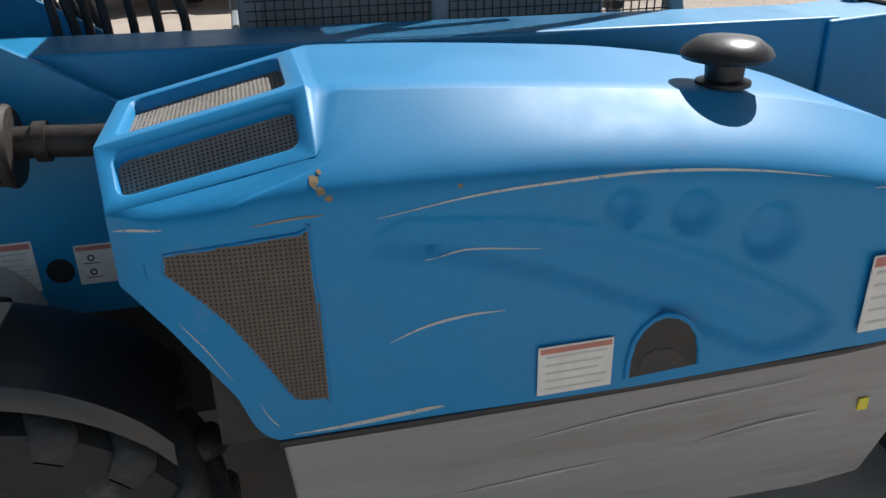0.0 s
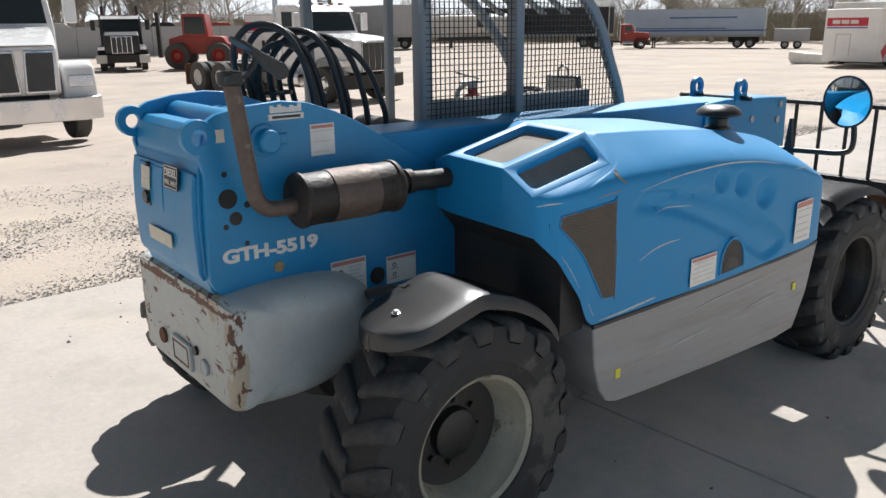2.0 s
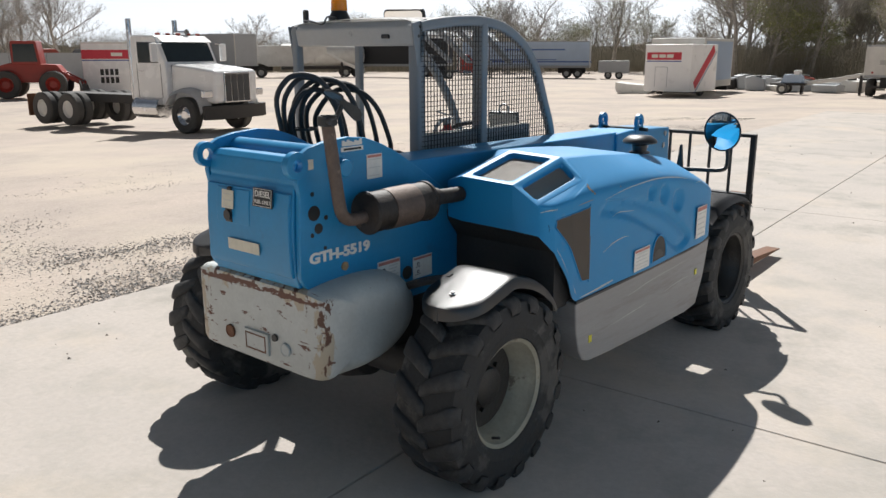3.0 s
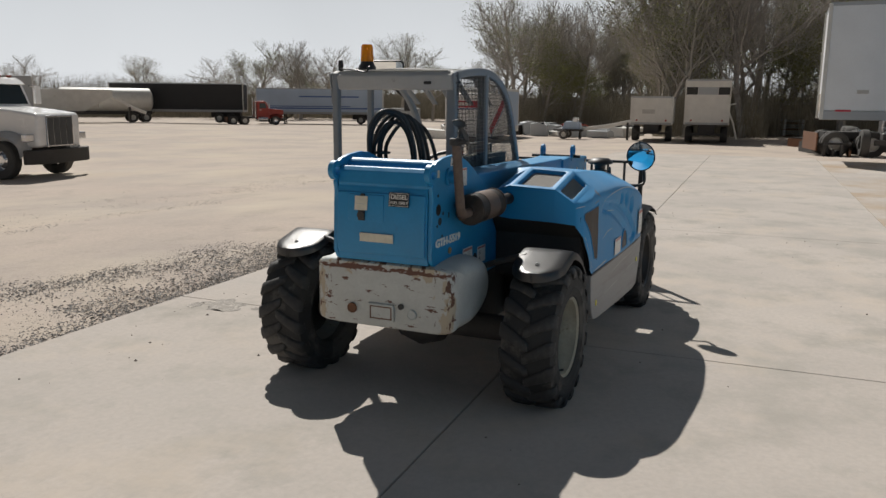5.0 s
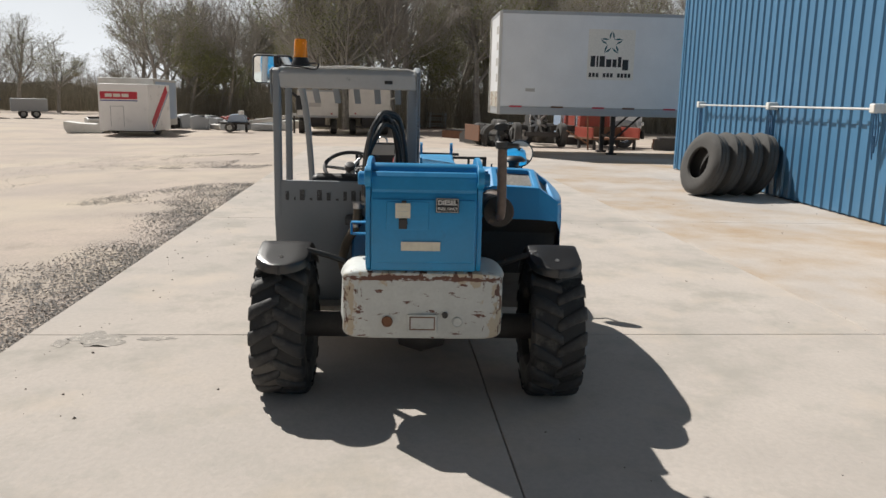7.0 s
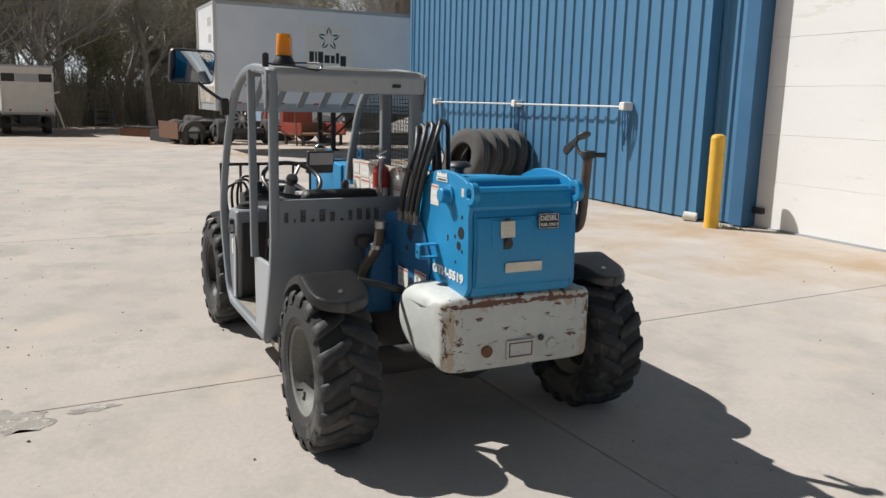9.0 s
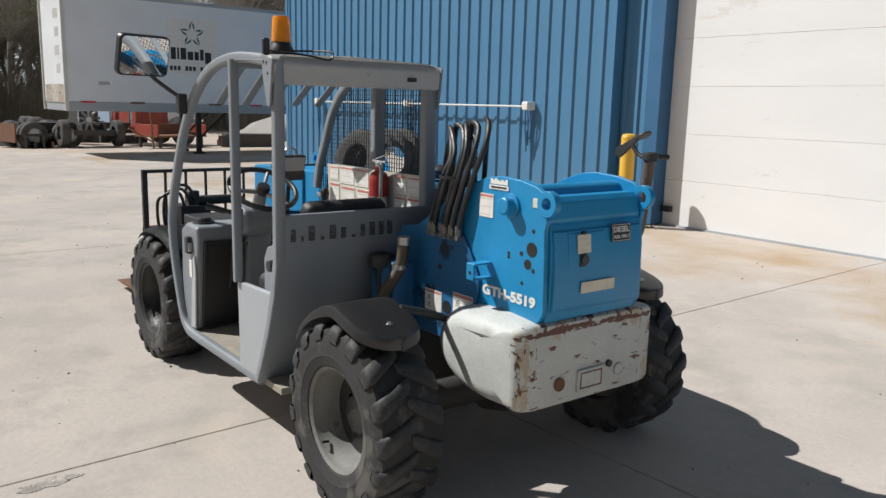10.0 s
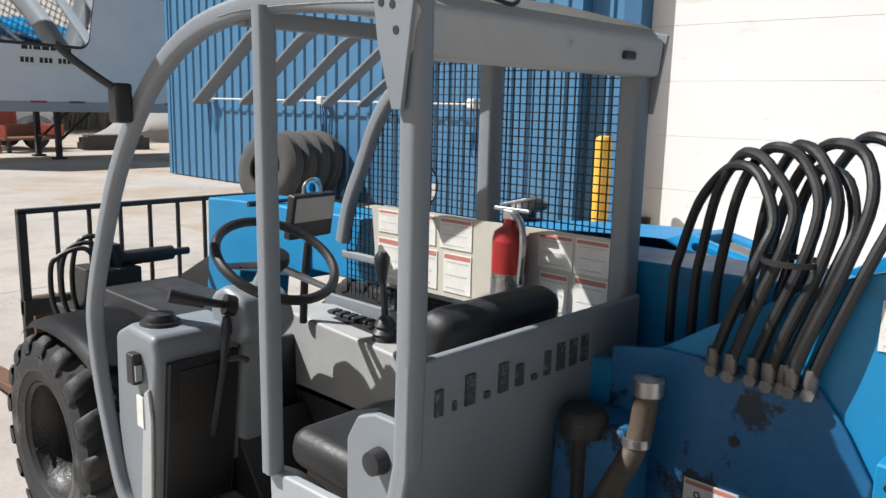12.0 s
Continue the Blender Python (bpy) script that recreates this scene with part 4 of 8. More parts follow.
scratch([(2.2, -0.947, 1.052), (2.28, -0.945, 1.047), (2.36, -0.942, 1.038)], 0.0025)
for dx, dz, k in ((0, 0, 0.011), (0.010, -0.012, 0.010), (0.022, -0.024, 0.008), (0.012, 0.012, 0.005), (0.25, -0.02, 0.005)):
    vs = []
    bm = bmesh.new()
    for i in range(9):
        a = 2 * math.pi * i / 9
        q = k * (0.6 + 0.5 * noise.random())
        vs.append(bm.verts.new(on_hood(1.118 + dx + q * math.cos(a), 1.150 + dz + 0.8 * q * math.sin(a), 0.0015)))
    hub = bm.verts.new(on_hood(1.118 + dx, 1.150 + dz, 0.0018))
    for i in range(9):
        bm.faces.new((vs[i], vs[(i + 1) % 9], hub))
    part("paint_chip", bm, BROWN_CHIP, hood, "brown chipped paint patch", smooth=0)

# grey lower panel and black trim strip
bm = prism(bmesh.new(), [(1.015, 0.645), (1.03, 0.50), (1.06, 0.40), (1.10, 0.348), (1.15, 0.332), (1.30, 0.325), (1.80, 0.315), (2.20, 0.315), (2.34, 0.33), (2.42, 0.48), (2.475, 0.693), (1.6, 0.668)], -0.935, -0.40)
panel = part("side_panel", bm, GREY_SILL, TH, "scuffed grey lower side panel", bevel=0.009, seg=2)
bm = sweep(bmesh.new(), [(1.01, -0.937, 0.650), (1.30, -0.943, 0.660), (1.60, -0.945, 0.669), (1.90, -0.945, 0.678), (2.20, -0.943, 0.687), (2.47, -0.93, 0.696)], rrect(0.012, 0.016, 0.004))
trim = part("trim_strip", bm, BLACK_PLASTIC, TH)
for pts, w in (([(1.5, -0.9375, 0.57), (1.75, -0.9375, 0.60), (2.15, -0.9375, 0.625)], 0.003), ([(1.35, -0.9375, 0.46), (1.55, -0.9375, 0.475), (1.7, -0.9375, 0.485)], 0.004), ([(1.9, -0.9375, 0.50), (2.05, -0.9375, 0.52), (2.2, -0.9375, 0.53)], 0.003)):
    scratch(pts, w, LABEL_GREY, panel)
bm = box(bmesh.new(), 1.14, 1.165, -0.938, -0.934, 0.425, 0.46)
part("yellow_tag", bm, YELLOW_TAG, panel, smooth=0)
bm = box(bmesh.new(), 2.29, 2.315, -0.938, -0.934, 0.515, 0.545)
part("yellow_tag", bm, YELLOW_TAG, panel, smooth=0)
# the hood and its lower panel narrow towards the rear
bpy.context.view_layer.update()
for ob in [hood, panel, trim, *hood.children_recursive, *panel.children_recursive]:
    for v in ob.data.vertices:
        x, out = v.co.x, min(max((-v.co.y - 0.345) / 0.60, 0.0), 1.0)
        v.co.x = x + 0.046 - 0.034 * min(max((x - 1.1) / 1.1, 0.0), 1.0)
        v.co.y += 0.047 * out * min(max(1 - (x - 1.0) / 1.25, 0.0), 1.0)
        v.co.z -= 0.010 * out
# dark wheel-arch liner under the hood
bm = bmesh.new()
arch = smooth_path([(0.79, 0, 1.02), (0.80, 0, 0.97), (0.865, 0, 0.89), (0.95, 0, 0.765), (1.015, 0, 0.64), (1.03, 0, 0.50), (1.08, 0, 0.36)], 4)
rows = [[bm.verts.new((p.x + dx, y, p.z)) for p in arch] for y, dx in ((-0.30, 0.085), (-0.80, 0.08), (-0.855, 0.085))]
for r, s in zip(rows, rows[1:]):
    for i in range(len(arch) - 1):
        bm.faces.new((r[i], r[i + 1], s[i + 1], s[i]))
part("arch_liner", bm, mat("dusty black liner", (0.028, 0.026, 0.024), 0.75, vary=0.35, scale=4, bump=0.2), TH)
bm = box(bmesh.new(), 0.95, 2.4, -0.84, -0.30, 0.62, 1.05)
part("engine_block", bm, DARK_FRAME, TH)

# boom
bm = prism(bmesh.new(), [(0.10, 1.10), (0.10, 1.22), (0.30, 1.275), (0.60, 1.262), (2.65, 1.235), (2.65, 0.985), (0.6, 1.01)], -0.245, 0.0)
boom = part("boom", bm, BLUE, TH, "long blue telescopic boom", bevel=0.01)
bm = prism(bmesh.new(), [(2.60, 1.228), (2.78, 1.238), (3.20, 1.225), (3.375, 1.215), (3.39, 0.85), (3.44, 0.60), (3.40, 0.45), (3.28, 0.40), (3.16, 0.50), (3.10, 0.90), (2.60, 0.95)], -0.262, 0.018)
head = part("boom_head", bm, BLUE, boom, bevel=0.012)
for y in (-0.255, 0.005):
    bm = prism(bmesh.new(), [(2.835, 1.20), (2.862, 1.262), (2.885, 1.252), (2.925, 1.252), (2.948, 1.262), (2.985, 1.20)], y - 0.01, y + 0.012)
    lug = part("lifting_lug", bm, BLUE, head, bevel=0.003)
    part("lug_ring", lathe(bmesh.new(), [(0.025, y - 0.01), (0.025, y + 0.012), (0.048, y + 0.012), (0.048, y - 0.01)], 24, "y", (2.905, 0, 1.285), closed=True), BLUE, lug)
bm = rod(bmesh.new(), (2.90, -0.32, 1.236), (2.90, 0.10, 1.236), 0.012, 10)
part("cross_pin", bm, BLACK_PAINT, head)
for x, z in ((3.02, 1.12), (3.28, 1.10), (3.30, 1.18)):
    part("pad_bolt", lathe(bmesh.new(), [(0.02, -0.268), (0.02, -0.26), (0.0, -0.26)], 6, "y", (x, 0, z)), STEEL, head)
# lift cylinder beside the boom
bm = rod(bmesh.new(), (0.5, 0.06, 0.98), (1.7, 0.06, 0.94), 0.05, 16)
part("lift_cylinder", bm, BLUE_OILY_SHADED, TH)


# wheels
TYRE_R, TYRE_W, LUGS = 0.410, 0.300, 17


def build_tyre(R=TYRE_R, W=TYRE_W):
    bm = lathe(bmesh.new(), [(0.222, -W * 0.40), (0.232, -W * 0.455), (0.245, -W * 0.47), (0.268, -W * 0.485), (0.274, -W * 0.494), (0.281, -W * 0.487), (0.31, -W * 0.50), (0.338, -W * 0.495), (R - 0.030, -W * 0.455), (R - 0.022, -W * 0.32), (R - 0.019, 0.0), (R - 0.022, W * 0.32),
                            (R - 0.030, W * 0.455), (0.338, W * 0.495), (0.31, W * 0.50), (0.281, W * 0.487), (0.274, W * 0.494), (0.268, W * 0.485), (0.245, W * 0.47), (0.232, W * 0.455), (0.222, W * 0.40), (0.215, 0.0)], 64, "y", closed=True)
    return bm


def lug_mesh(s, R=TYRE_R, W=TYRE_W):
    """One worn lug, rounded at its edges, running from the middle over one shoulder."""
    bm = bmesh.new()
    rows = []
    for yk, sk, wd, drop in ((-0.05, 0.27, 0.050, 0.008), (0.0, 0.245, 0.066, 0.001), (0.14, 0.165, 0.074, 0.0), (0.28, 0.09, 0.082, 0.0), (0.40, 0.035, 0.088, 0.002), (0.46, 0.012, 0.088, 0.009), (0.495, 0.002, 0.084, 0.022), (0.512, 0.0, 0.076, 0.045), (0.505, 0.0, 0.064, 0.064)):
        half, mid, top = wd / R / 2, sk * 0.78, R - drop
        foot = min(top - 0.006, R - 0.036)
        rows.append([bm.verts.new((rr * math.cos(a), s * W * yk, rr * math.sin(a))) for a, rr in ((mid - half, foot), (mid - half * 0.93, top - 0.010), (mid - half * 0.72, top - 0.0015), (mid, top), (mid + half * 0.72, top - 0.0015), (mid + half * 0.93, top - 0.010), (mid + half, foot))])
    for r, t in zip(rows, rows[1:]):
        for i in range(6):
            bm.faces.new((r[i], r[i + 1], t[i + 1], t[i]))
    bm.faces.new(rows[0])
    bm.faces.new(rows[-1])
    bmesh.ops.recalc_face_normals(bm, faces=bm.faces)
    me = bpy.data.meshes.new("tread_lug")
    bm.to_mesh(me)
    bm.free()
    for p in me.polygons:
        p.use_smooth = True
    me.set_sharp_from_angle(angle=radians(55))
    me.materials.append(LUG_RUBBER)
    return me


def build_wheel(dished=True):
    """Axle along y, outer face towards -y, centred at the origin."""
    bm = lathe(bmesh.new(), [(0.0, -0.035), (0.07, -0.035), (0.08, -0.03), (0.085, 0.0), (0.125, 0.004), (0.178, -0.008), (0.186, 0.0), (0.186, 0.01), (0.0, 0.06)], 28, "y")
    hub = finish("wheel", bm, GREASE)
    for k in range(8):
        a = 2 * math.pi * k / 8 + 0.2
        part("wheel_bolt", rod(bmesh.new(), (0.105 * math.cos(a), -0.014, 0.105 * math.sin(a)), (0.105 * math.cos(a), 0.02, 0.105 * math.sin(a)), 0.011, 6), GREASE, hub)
    prof = [(0.226, -0.118), (0.234, -0.125), (0.226, -0.132), (0.212, -0.122), (0.206, -0.09), (0.193, -0.075), (0.188, -0.03), (0.178, -0.012), (0.178, 0.0), (0.20, 0.03), (0.226, 0.11), (0.234, 0.11)]
    rim = part("rim", lathe(bmesh.new(), prof, 44, "y", closed=True), RIM, hub, "worn cream-painted steel rim")
    part("tyre", build_tyre(), RUBBER, hub, "chunky dusty black lug tyre", smooth=28)
    for s in (-1, 1):
        me = lug_mesh(s)
        for k in range(LUGS):
            ob = new("tread_lug", me)
            ob.parent = hub
            ob.matrix_basis = Matrix.Rotation(-2 * math.pi * (k + (0.5 if s > 0 else 0.0)) / LUGS, 4, 'Y')
    part("valve", rod(bmesh.new(), (0.0, -0.09, -0.195), (0.0, -0.125, -0.185), 0.006, 8), BLACK_PLASTIC, rim)
    return hub


RIM_GREY = mat("darker grey rim paint", (0.17, 0.17, 0.155), 0.65, vary=0.25, scale=7, spots=(0.09, 0.08, 0.07), spot_scale=9, spot_at=0.58, bump=0.1)
WHEEL_Y, REAR_X, FRONT_X, AXLE_Z = 0.765, 0.545, 3.00, 0.386
LEFT_SHIFT = 0.03  # the machine stands a little further out on its left
wheel = build_wheel()
wheel.parent = TH
wheel.matrix_basis = pose(REAR_X, -WHEEL_Y, AXLE_Z, 0, 17, 0)
for x, s, spin, steer in ((REAR_X, 1, 40, 0), (FRONT_X, -1, 5, 0), (FRONT_X, 1, 61, 0)):
    w = copy_thing(wheel, pose(x, s * WHEEL_Y + (LEFT_SHIFT if s > 0 else 0.0), AXLE_Z, 0, 0, (180 if s > 0 else 0) + steer) @ pose(0, 0, 0, 0, spin, 0))
    w.parent = TH
    if x == REAR_X:
        for c in w.children:
            if c.name.startswith("rim"):
                c.data = c.data.copy()
                c.data.materials[0] = RIM_GREY
                c["label"] = "darker grey steel rim"
    if x == FRONT_X:
        for c in w.children:
            if c.name.startswith("rim"):
                c.data = c.data.copy()
                c.data.materials[0] = GREASE
                c["label"] = "dark greasy steel rim"
for x in (REAR_X, FRONT_X):
    bm = bmesh.new()
    rod(bm, (x, -0.72, AXLE_Z), (x, 0.72, AXLE_Z), 0.075, 16)
    lathe(bm, [(0.0, -0.16), (0.12, -0.13), (0.16, 0.0), (0.12, 0.13), (0.0, 0.16)], 18, "y", (x, 0, AXLE_Z))
    part("axle", bm, DARK_FRAME, TH)
bm = box(bmesh.new(), 0.5, 3.2, -0.30, 0.30, 0.32, 0.66)
part("frame_rail", bm, DARK_FRAME, TH, bevel=0.01)


# fenders
def build_fender():
    """A flat tongue, round at the rear, rising to a ridge and falling away in front, with a rolled lip."""
    ridge = 0.545
    front = smooth_path([(0.875, 0, 0.69), (0.83, 0, 0.745), (0.76, 0, 0.80), (0.68, 0, 0.842), (0.60, 0, 0.868)], 4)
    prof = [(p.x, p.z) for p in front] + [(0.568, 0.874), (ridge, 0.874), (0.50, 0.862), (0.45, 0.849), (0.40, 0.835)]
    prof += [(0.40 - 0.150 * math.sin(radians(a)), 0.835 - 0.150 * 0.265 * math.sin(radians(a))) for a in (12, 24, 36, 48, 58, 68, 76, 82, 86)]
    across = [(-1.0, -0.048), (-0.985, -0.022), (-0.94, -0.005), (-0.86, 0.0), (-0.5, 0.002), (0.0, 0.003), (0.5, 0.002), (0.86, 0.0), (0.94, -0.005), (0.985, -0.022), (1.0, -0.048)]
    bm = bmesh.new()
    rows = []
    for x, z in prof:
        half = 0.150 if x >= 0.40 else 0.150 * math.sqrt(max(0.0, 1 - ((0.40 - x) / 0.150) ** 2))
        rows.append([bm.verts.new((x, y * half, z + dz)) for y, dz in across])
    x, z = prof[-1]
    rows.append([bm.verts.new((x - 0.004, v.co.y * 0.9, v.co.z - 0.012)) for v in rows[-1]])
    rows.append([bm.verts.new((x - 0.006, v.co.y * 0.9, z - 0.050)) for v in rows[-1]])
    for r, s in zip(rows, rows[1:]):
        for i in range(len(across) - 1):
            bm.faces.new((r[i], r[i + 1], s[i + 1], s[i]))
    bmesh.ops.solidify(bm, geom=bm.faces, thickness=0.010)
    return bm


for s in (-1, 1):
    fy = s * 0.758 + (LEFT_SHIFT if s > 0 else 0.0)
    bm = build_fender()
    bmesh.ops.transform(bm, matrix=Matrix.Translation((0, fy, 0)), verts=bm.verts)
    fd = part("rear_fender", bm, FENDER, TH, "sun-greyed black plastic rear fender with a rounded end", smooth=40)
    part("fender_bolt", lathe(bmesh.new(), [(0.014, 0), (0.014, 0.004), (0.008, 0.005), (0.008, 0.011), (0, 0.012)], 10, "z", (0.352, fy, 0.825)), STEEL, fd)
    bm = tube(bmesh.new(), [(0.47, s * 0.66, 0.845), (0.47, s * 0.50, 0.80), (0.52, s * 0.27, 0.70)], 0.018, 8, 3)
    part("fender_bracket", bm, BLACK_PAINT, fd)
# front fenders
for s in (-1, 1):
    bm = bmesh.new()
    prof = smooth_path([(2.54, 0, 0.78), (2.62, 0, 0.815), (2.77, 0, 0.85), (2.98, 0, 0.858), (3.15, 0, 0.83), (3.25, 0, 0.77)], 4)
    rows = [[bm.verts.new((p.x, s * y, p.z + dz)) for y, dz in ((0.60, -0.01), (0.65, 0.0), (0.85, 0.0), (0.90, -0.01), (0.925, -0.035))] for p in prof]
    for r, t in zip(rows, rows[1:]):
        for i in range(4):
            bm.faces.new((r[i], r[i + 1], t[i + 1], t[i]))
    bmesh.ops.solidify(bm, geom=bm.faces, thickness=0.012)
    part("front_fender", bm, BLACK_PLASTIC, TH, "curved black plastic front fender", smooth=60)

# ---- cab
ROOF_PAINT = mat("chalky grey roof paint", (0.42, 0.42, 0.41), 0.55, vary=0.08, scale=3, bump=0.03, spots=(0.30, 0.30, 0.29), spot_scale=10, spot_at=0.62)
CAB_R = 0.05   # right-hand side of the cab
POST = rrect(0.052, 0.046, 0.014)


def post(name, pts, sec=POST, material=None, up=(0, 1, 0), label="", smoothing=0):
    return part(name, sweep(bmesh.new(), smooth_path(pts, smoothing) if smoothing else pts, sec, up), material or GREY_CAB, cab, label)


bm = bmesh.new()
# rear wall of the cab: wide sheet with the window opening left free, lower corner cut
rows = []
for z, x, yi in ((1.18, 1.066, 0.07), (0.95, 1.07, 0.07), (0.80, 1.098, 0.16), (0.62, 1.162, 0.27), (0.45, 1.24, 0.33), (0.34, 1.295, 0.36)):
    rows.append([bm.verts.new((x, yi + (0.945 - yi) * k / 3, z)) for k in range(4)])
for r, s in zip(rows, rows[1:]):
    for i in range(3):
        bm.faces.new((r[i], r[i + 1], s[i + 1], s[i]))
bmesh.ops.recalc_face_normals(bm, faces=bm.faces)
bmesh.ops.solidify(bm, geom=bm.faces, thickness=0.025)
cab = part("cab", bm, GREY_CAB, TH, "open grey tubular operator cab", bevel=0.008)
ARC = [(1.07, 1.845), (1.20, 1.862), (1.40, 1.880), (1.60, 1.882), (1.84, 1.845), (2.04, 1.755), (2.205, 1.62), (2.35, 1.44), (2.46, 1.24), (2.545, 1.05), (2.57, 0.92), (2.535, 0.72), (2.465, 0.52), (2.41, 0.40), (2.345, 0.345), (2.25, 0.325), (1.9, 0.325), (1.30, 0.330)]
post("side_hoop", [(x, 0.905, z) for x, z in ARC], smoothing=3, label="bent grey tube framing the door opening")
post("rear_post", [(1.30, 0.915, 0.335), (1.238, 0.916, 0.46), (1.158, 0.917, 0.64), (1.10, 0.918, 0.82), (1.068, 0.919, 0.96), (1.062, 0.92, 1.2), (1.06, 0.92, 1.86)], rrect(0.050, 0.050, 0.014))
post("rear_post", [(1.10, 0.075, 0.95), (1.10, 0.075, 1.86)], rrect(0.06, 0.07, 0.014))
post("door_post", [(1.540, 0.925, 1.875), (1.535, 0.925, 1.5), (1.530, 0.925, 1.0), (1.528, 0.925, 0.785)], rrect(0.040, 0.044, 0.010))
ARC_R = [(1.09, 1.845), (1.20, 1.862), (1.40, 1.880), (1.62, 1.882), (1.82, 1.845), (2.0, 1.755), (2.13, 1.62), (2.22, 1.44), (2.29, 1.30), (2.33, 1.15)]
post("side_hoop", [(x, CAB_R, z) for x, z in ARC_R], smoothing=3)
post("mesh_post", [(1.60, 0.06, 1.87), (1.60, 0.06, 1.10)], rrect(0.05, 0.07, 0.01))
# header, roof
bm = prism(bmesh.new(), [(1.045, 1.755), (1.035, 1.845), (1.07, 1.875), (1.13, 1.88), (1.13, 1.755)], 0.05, 0.95, "y")
part("rear_header", bm, ROOF_PAINT, cab, "pale chalky grey header beam", bevel=0.012)
bm = bmesh.new()
rp = smooth_path([(1.06, 0, 1.880), (1.25, 0, 1.893), (1.45, 0, 1.90), (1.62, 0, 1.90), (1.72, 0, 1.892)], 3)
rows = [[bm.verts.new((p.x, y, p.z + dz)) for y, dz in ((0.06, -0.03), (0.075, -0.008), (0.12, 0.0), (0.5, 0.012), (0.86, 0.0), (0.91, -0.008), (0.93, -0.03))] for p in rp]
for r, s in zip(rows, rows[1:]):
    for i in range(6):
        bm.faces.new((r[i], r[i + 1], s[i + 1], s[i]))
bmesh.ops.solidify(bm, geom=bm.faces, thickness=0.014)
part("roof_panel", bm, ROOF_PAINT, cab, smooth=60)
# roof guard bars running down to the front
for y in (0.19, 0.34, 0.49, 0.64, 0.79):
    part("guard_bar", sweep(bmesh.new(), [(1.70, y, 1.868), (1.78, y, 1.835), (2.06, y, 1.662)], rrect(0.045, 0.010, 0.003), (0, 0, 1)), GREY_CAB, cab)
post("front_cross_bar", [(1.66, CAB_R, 1.86), (1.66, 0.905, 1.86)], rrect(0.04, 0.04, 0.01), up=(0, 0, 1))
# gusset plates
for y in (0.955, 0.045):
    bm = prism(bmesh.new(), [(1.03, 1.86), (1.14, 1.885), (1.125, 1.78), (1.085, 1.66), (1.06, 1.66), (1.045, 1.76)], y - 0.005, y + 0.005)
    g = part("gusset", bm, GREY_CAB, cab, bevel=0.002)
    # gusset holes: black discs in place of shaded openings
    for x, z in ((1.085, 1.845), (1.075, 1.80), (1.115, 1.85)):
        part("gusset_hole", disc(bmesh.new(), x, z, 0.008, y - 0.006, y + 0.006, 10), BLACK_PRINT_SHADE, g, smooth=0)
part("header_lamp", box(bmesh.new(), 1.028, 1.045, 0.20, 0.25, 1.79, 1.81), BLACK_PLASTIC, cab, bevel=0.005)
# stencilled marks on the rear wall: unreadable, so plain bars
for i, (y, w, h) in enumerate(((0.862, 0.030, 0.055), (0.815, 0.012, 0.02), (0.768, 0.040, 0.066), (0.712, 0.022, 0.014), (0.658, 0.042, 0.066), (0.60, 0.034, 0.05), (0.545, 0.024, 0.013), (0.495, 0.030, 0.058), (0.442, 0.040, 0.066), (0.390, 0.036, 0.066), (0.340, 0.036, 0.066))):
    bm = box(bmesh.new(), 1.0365, 1.0445, y - w * 0.36, y + w * 0.36, 1.055, 1.055 + h)
    part("stencil_mark", bm, STENCIL, cab, "worn black stencilled marks", smooth=0)
# lower door panel, floor, step
bm = prism(bmesh.new(), [(1.31, 0.335), (1.53, 0.335), (1.545, 0.785), (1.11, 0.80), (1.15, 0.68), (1.225, 0.51)], 0.895, 0.925)
part("door_panel", bm, mat("pale grey sheet", (0.36, 0.38, 0.40), 0.45, vary=0.06, scale=4, bump=0.02, spots=(0.25, 0.25, 0.25), spot_scale=20, spot_at=0.7), cab, bevel=0.008)
bm = prism(bmesh.new(), [(1.08, 0.78), (1.29, 0.785), (1.29, 0.94), (1.255, 1.0), (1.20, 1.02), (1.08, 1.02)], 0.87, 0.893)
lt = part("latch_plate", bm, GREY_CAB, cab, bevel=0.006)
part("latch_knob", lathe(bmesh.new(), [(0.0, 0.93), (0.026, 0.925), (0.03, 0.90), (0.03, 0.89)], 14, "y", (1.175, 0, 0.925)), BLACK_PLASTIC, lt)
bm = box(bmesh.new(), 1.10, 2.35, 0.10, 0.90, 0.31, 0.345)
part("floor_plate", bm, mat("dusty cab floor", (0.30, 0.27, 0.22), 0.9, vary=0.2, scale=8, bump=0.2), cab, bevel=0.004)
bm = box(bmesh.new(), 1.10, 2.40, 0.065, 0.085, 0.32, 0.94)
part("inner_wall", bm, GREY_CAB, cab, bevel=0.004)


# woven mesh of the right-hand side, cut to the hoop
def hoop_z(x):
    for (xa, za), (xb, zb) in zip(ARC_R, ARC_R[1:]):
        if xa <= x <= xb:
            return za + (zb - za) * (x - xa) / (xb - xa)
    return 1.1


bm = bmesh.new()
pitch, w = 0.0245, 0.0032
x = 1.115
while x < 2.32:
    box(bm, x - w / 2, x + w / 2, CAB_R - 0.012, CAB_R - 0.008, 0.95, hoop_z(x) - 0.01)
    x += pitch
z = 0.97
while z < 1.87:
    xs = [q for q in np.arange(1.10, 2.33, 0.01) if hoop_z(q) > z]
    if xs:
        box(bm, 1.09, max(xs), CAB_R - 0.016, CAB_R - 0.012, z - w / 2, z + w / 2)
    z += pitch
part("guard_mesh", bm, MESH_WIRE, cab, "square black wire guard mesh", smooth=0)
bm = sweep(bmesh.new(), [(1.09, CAB_R - 0.01, 1.10), (2.33, CAB_R - 0.01, 1.10)], rrect(0.03, 0.03, 0.006), (0, 1, 0))
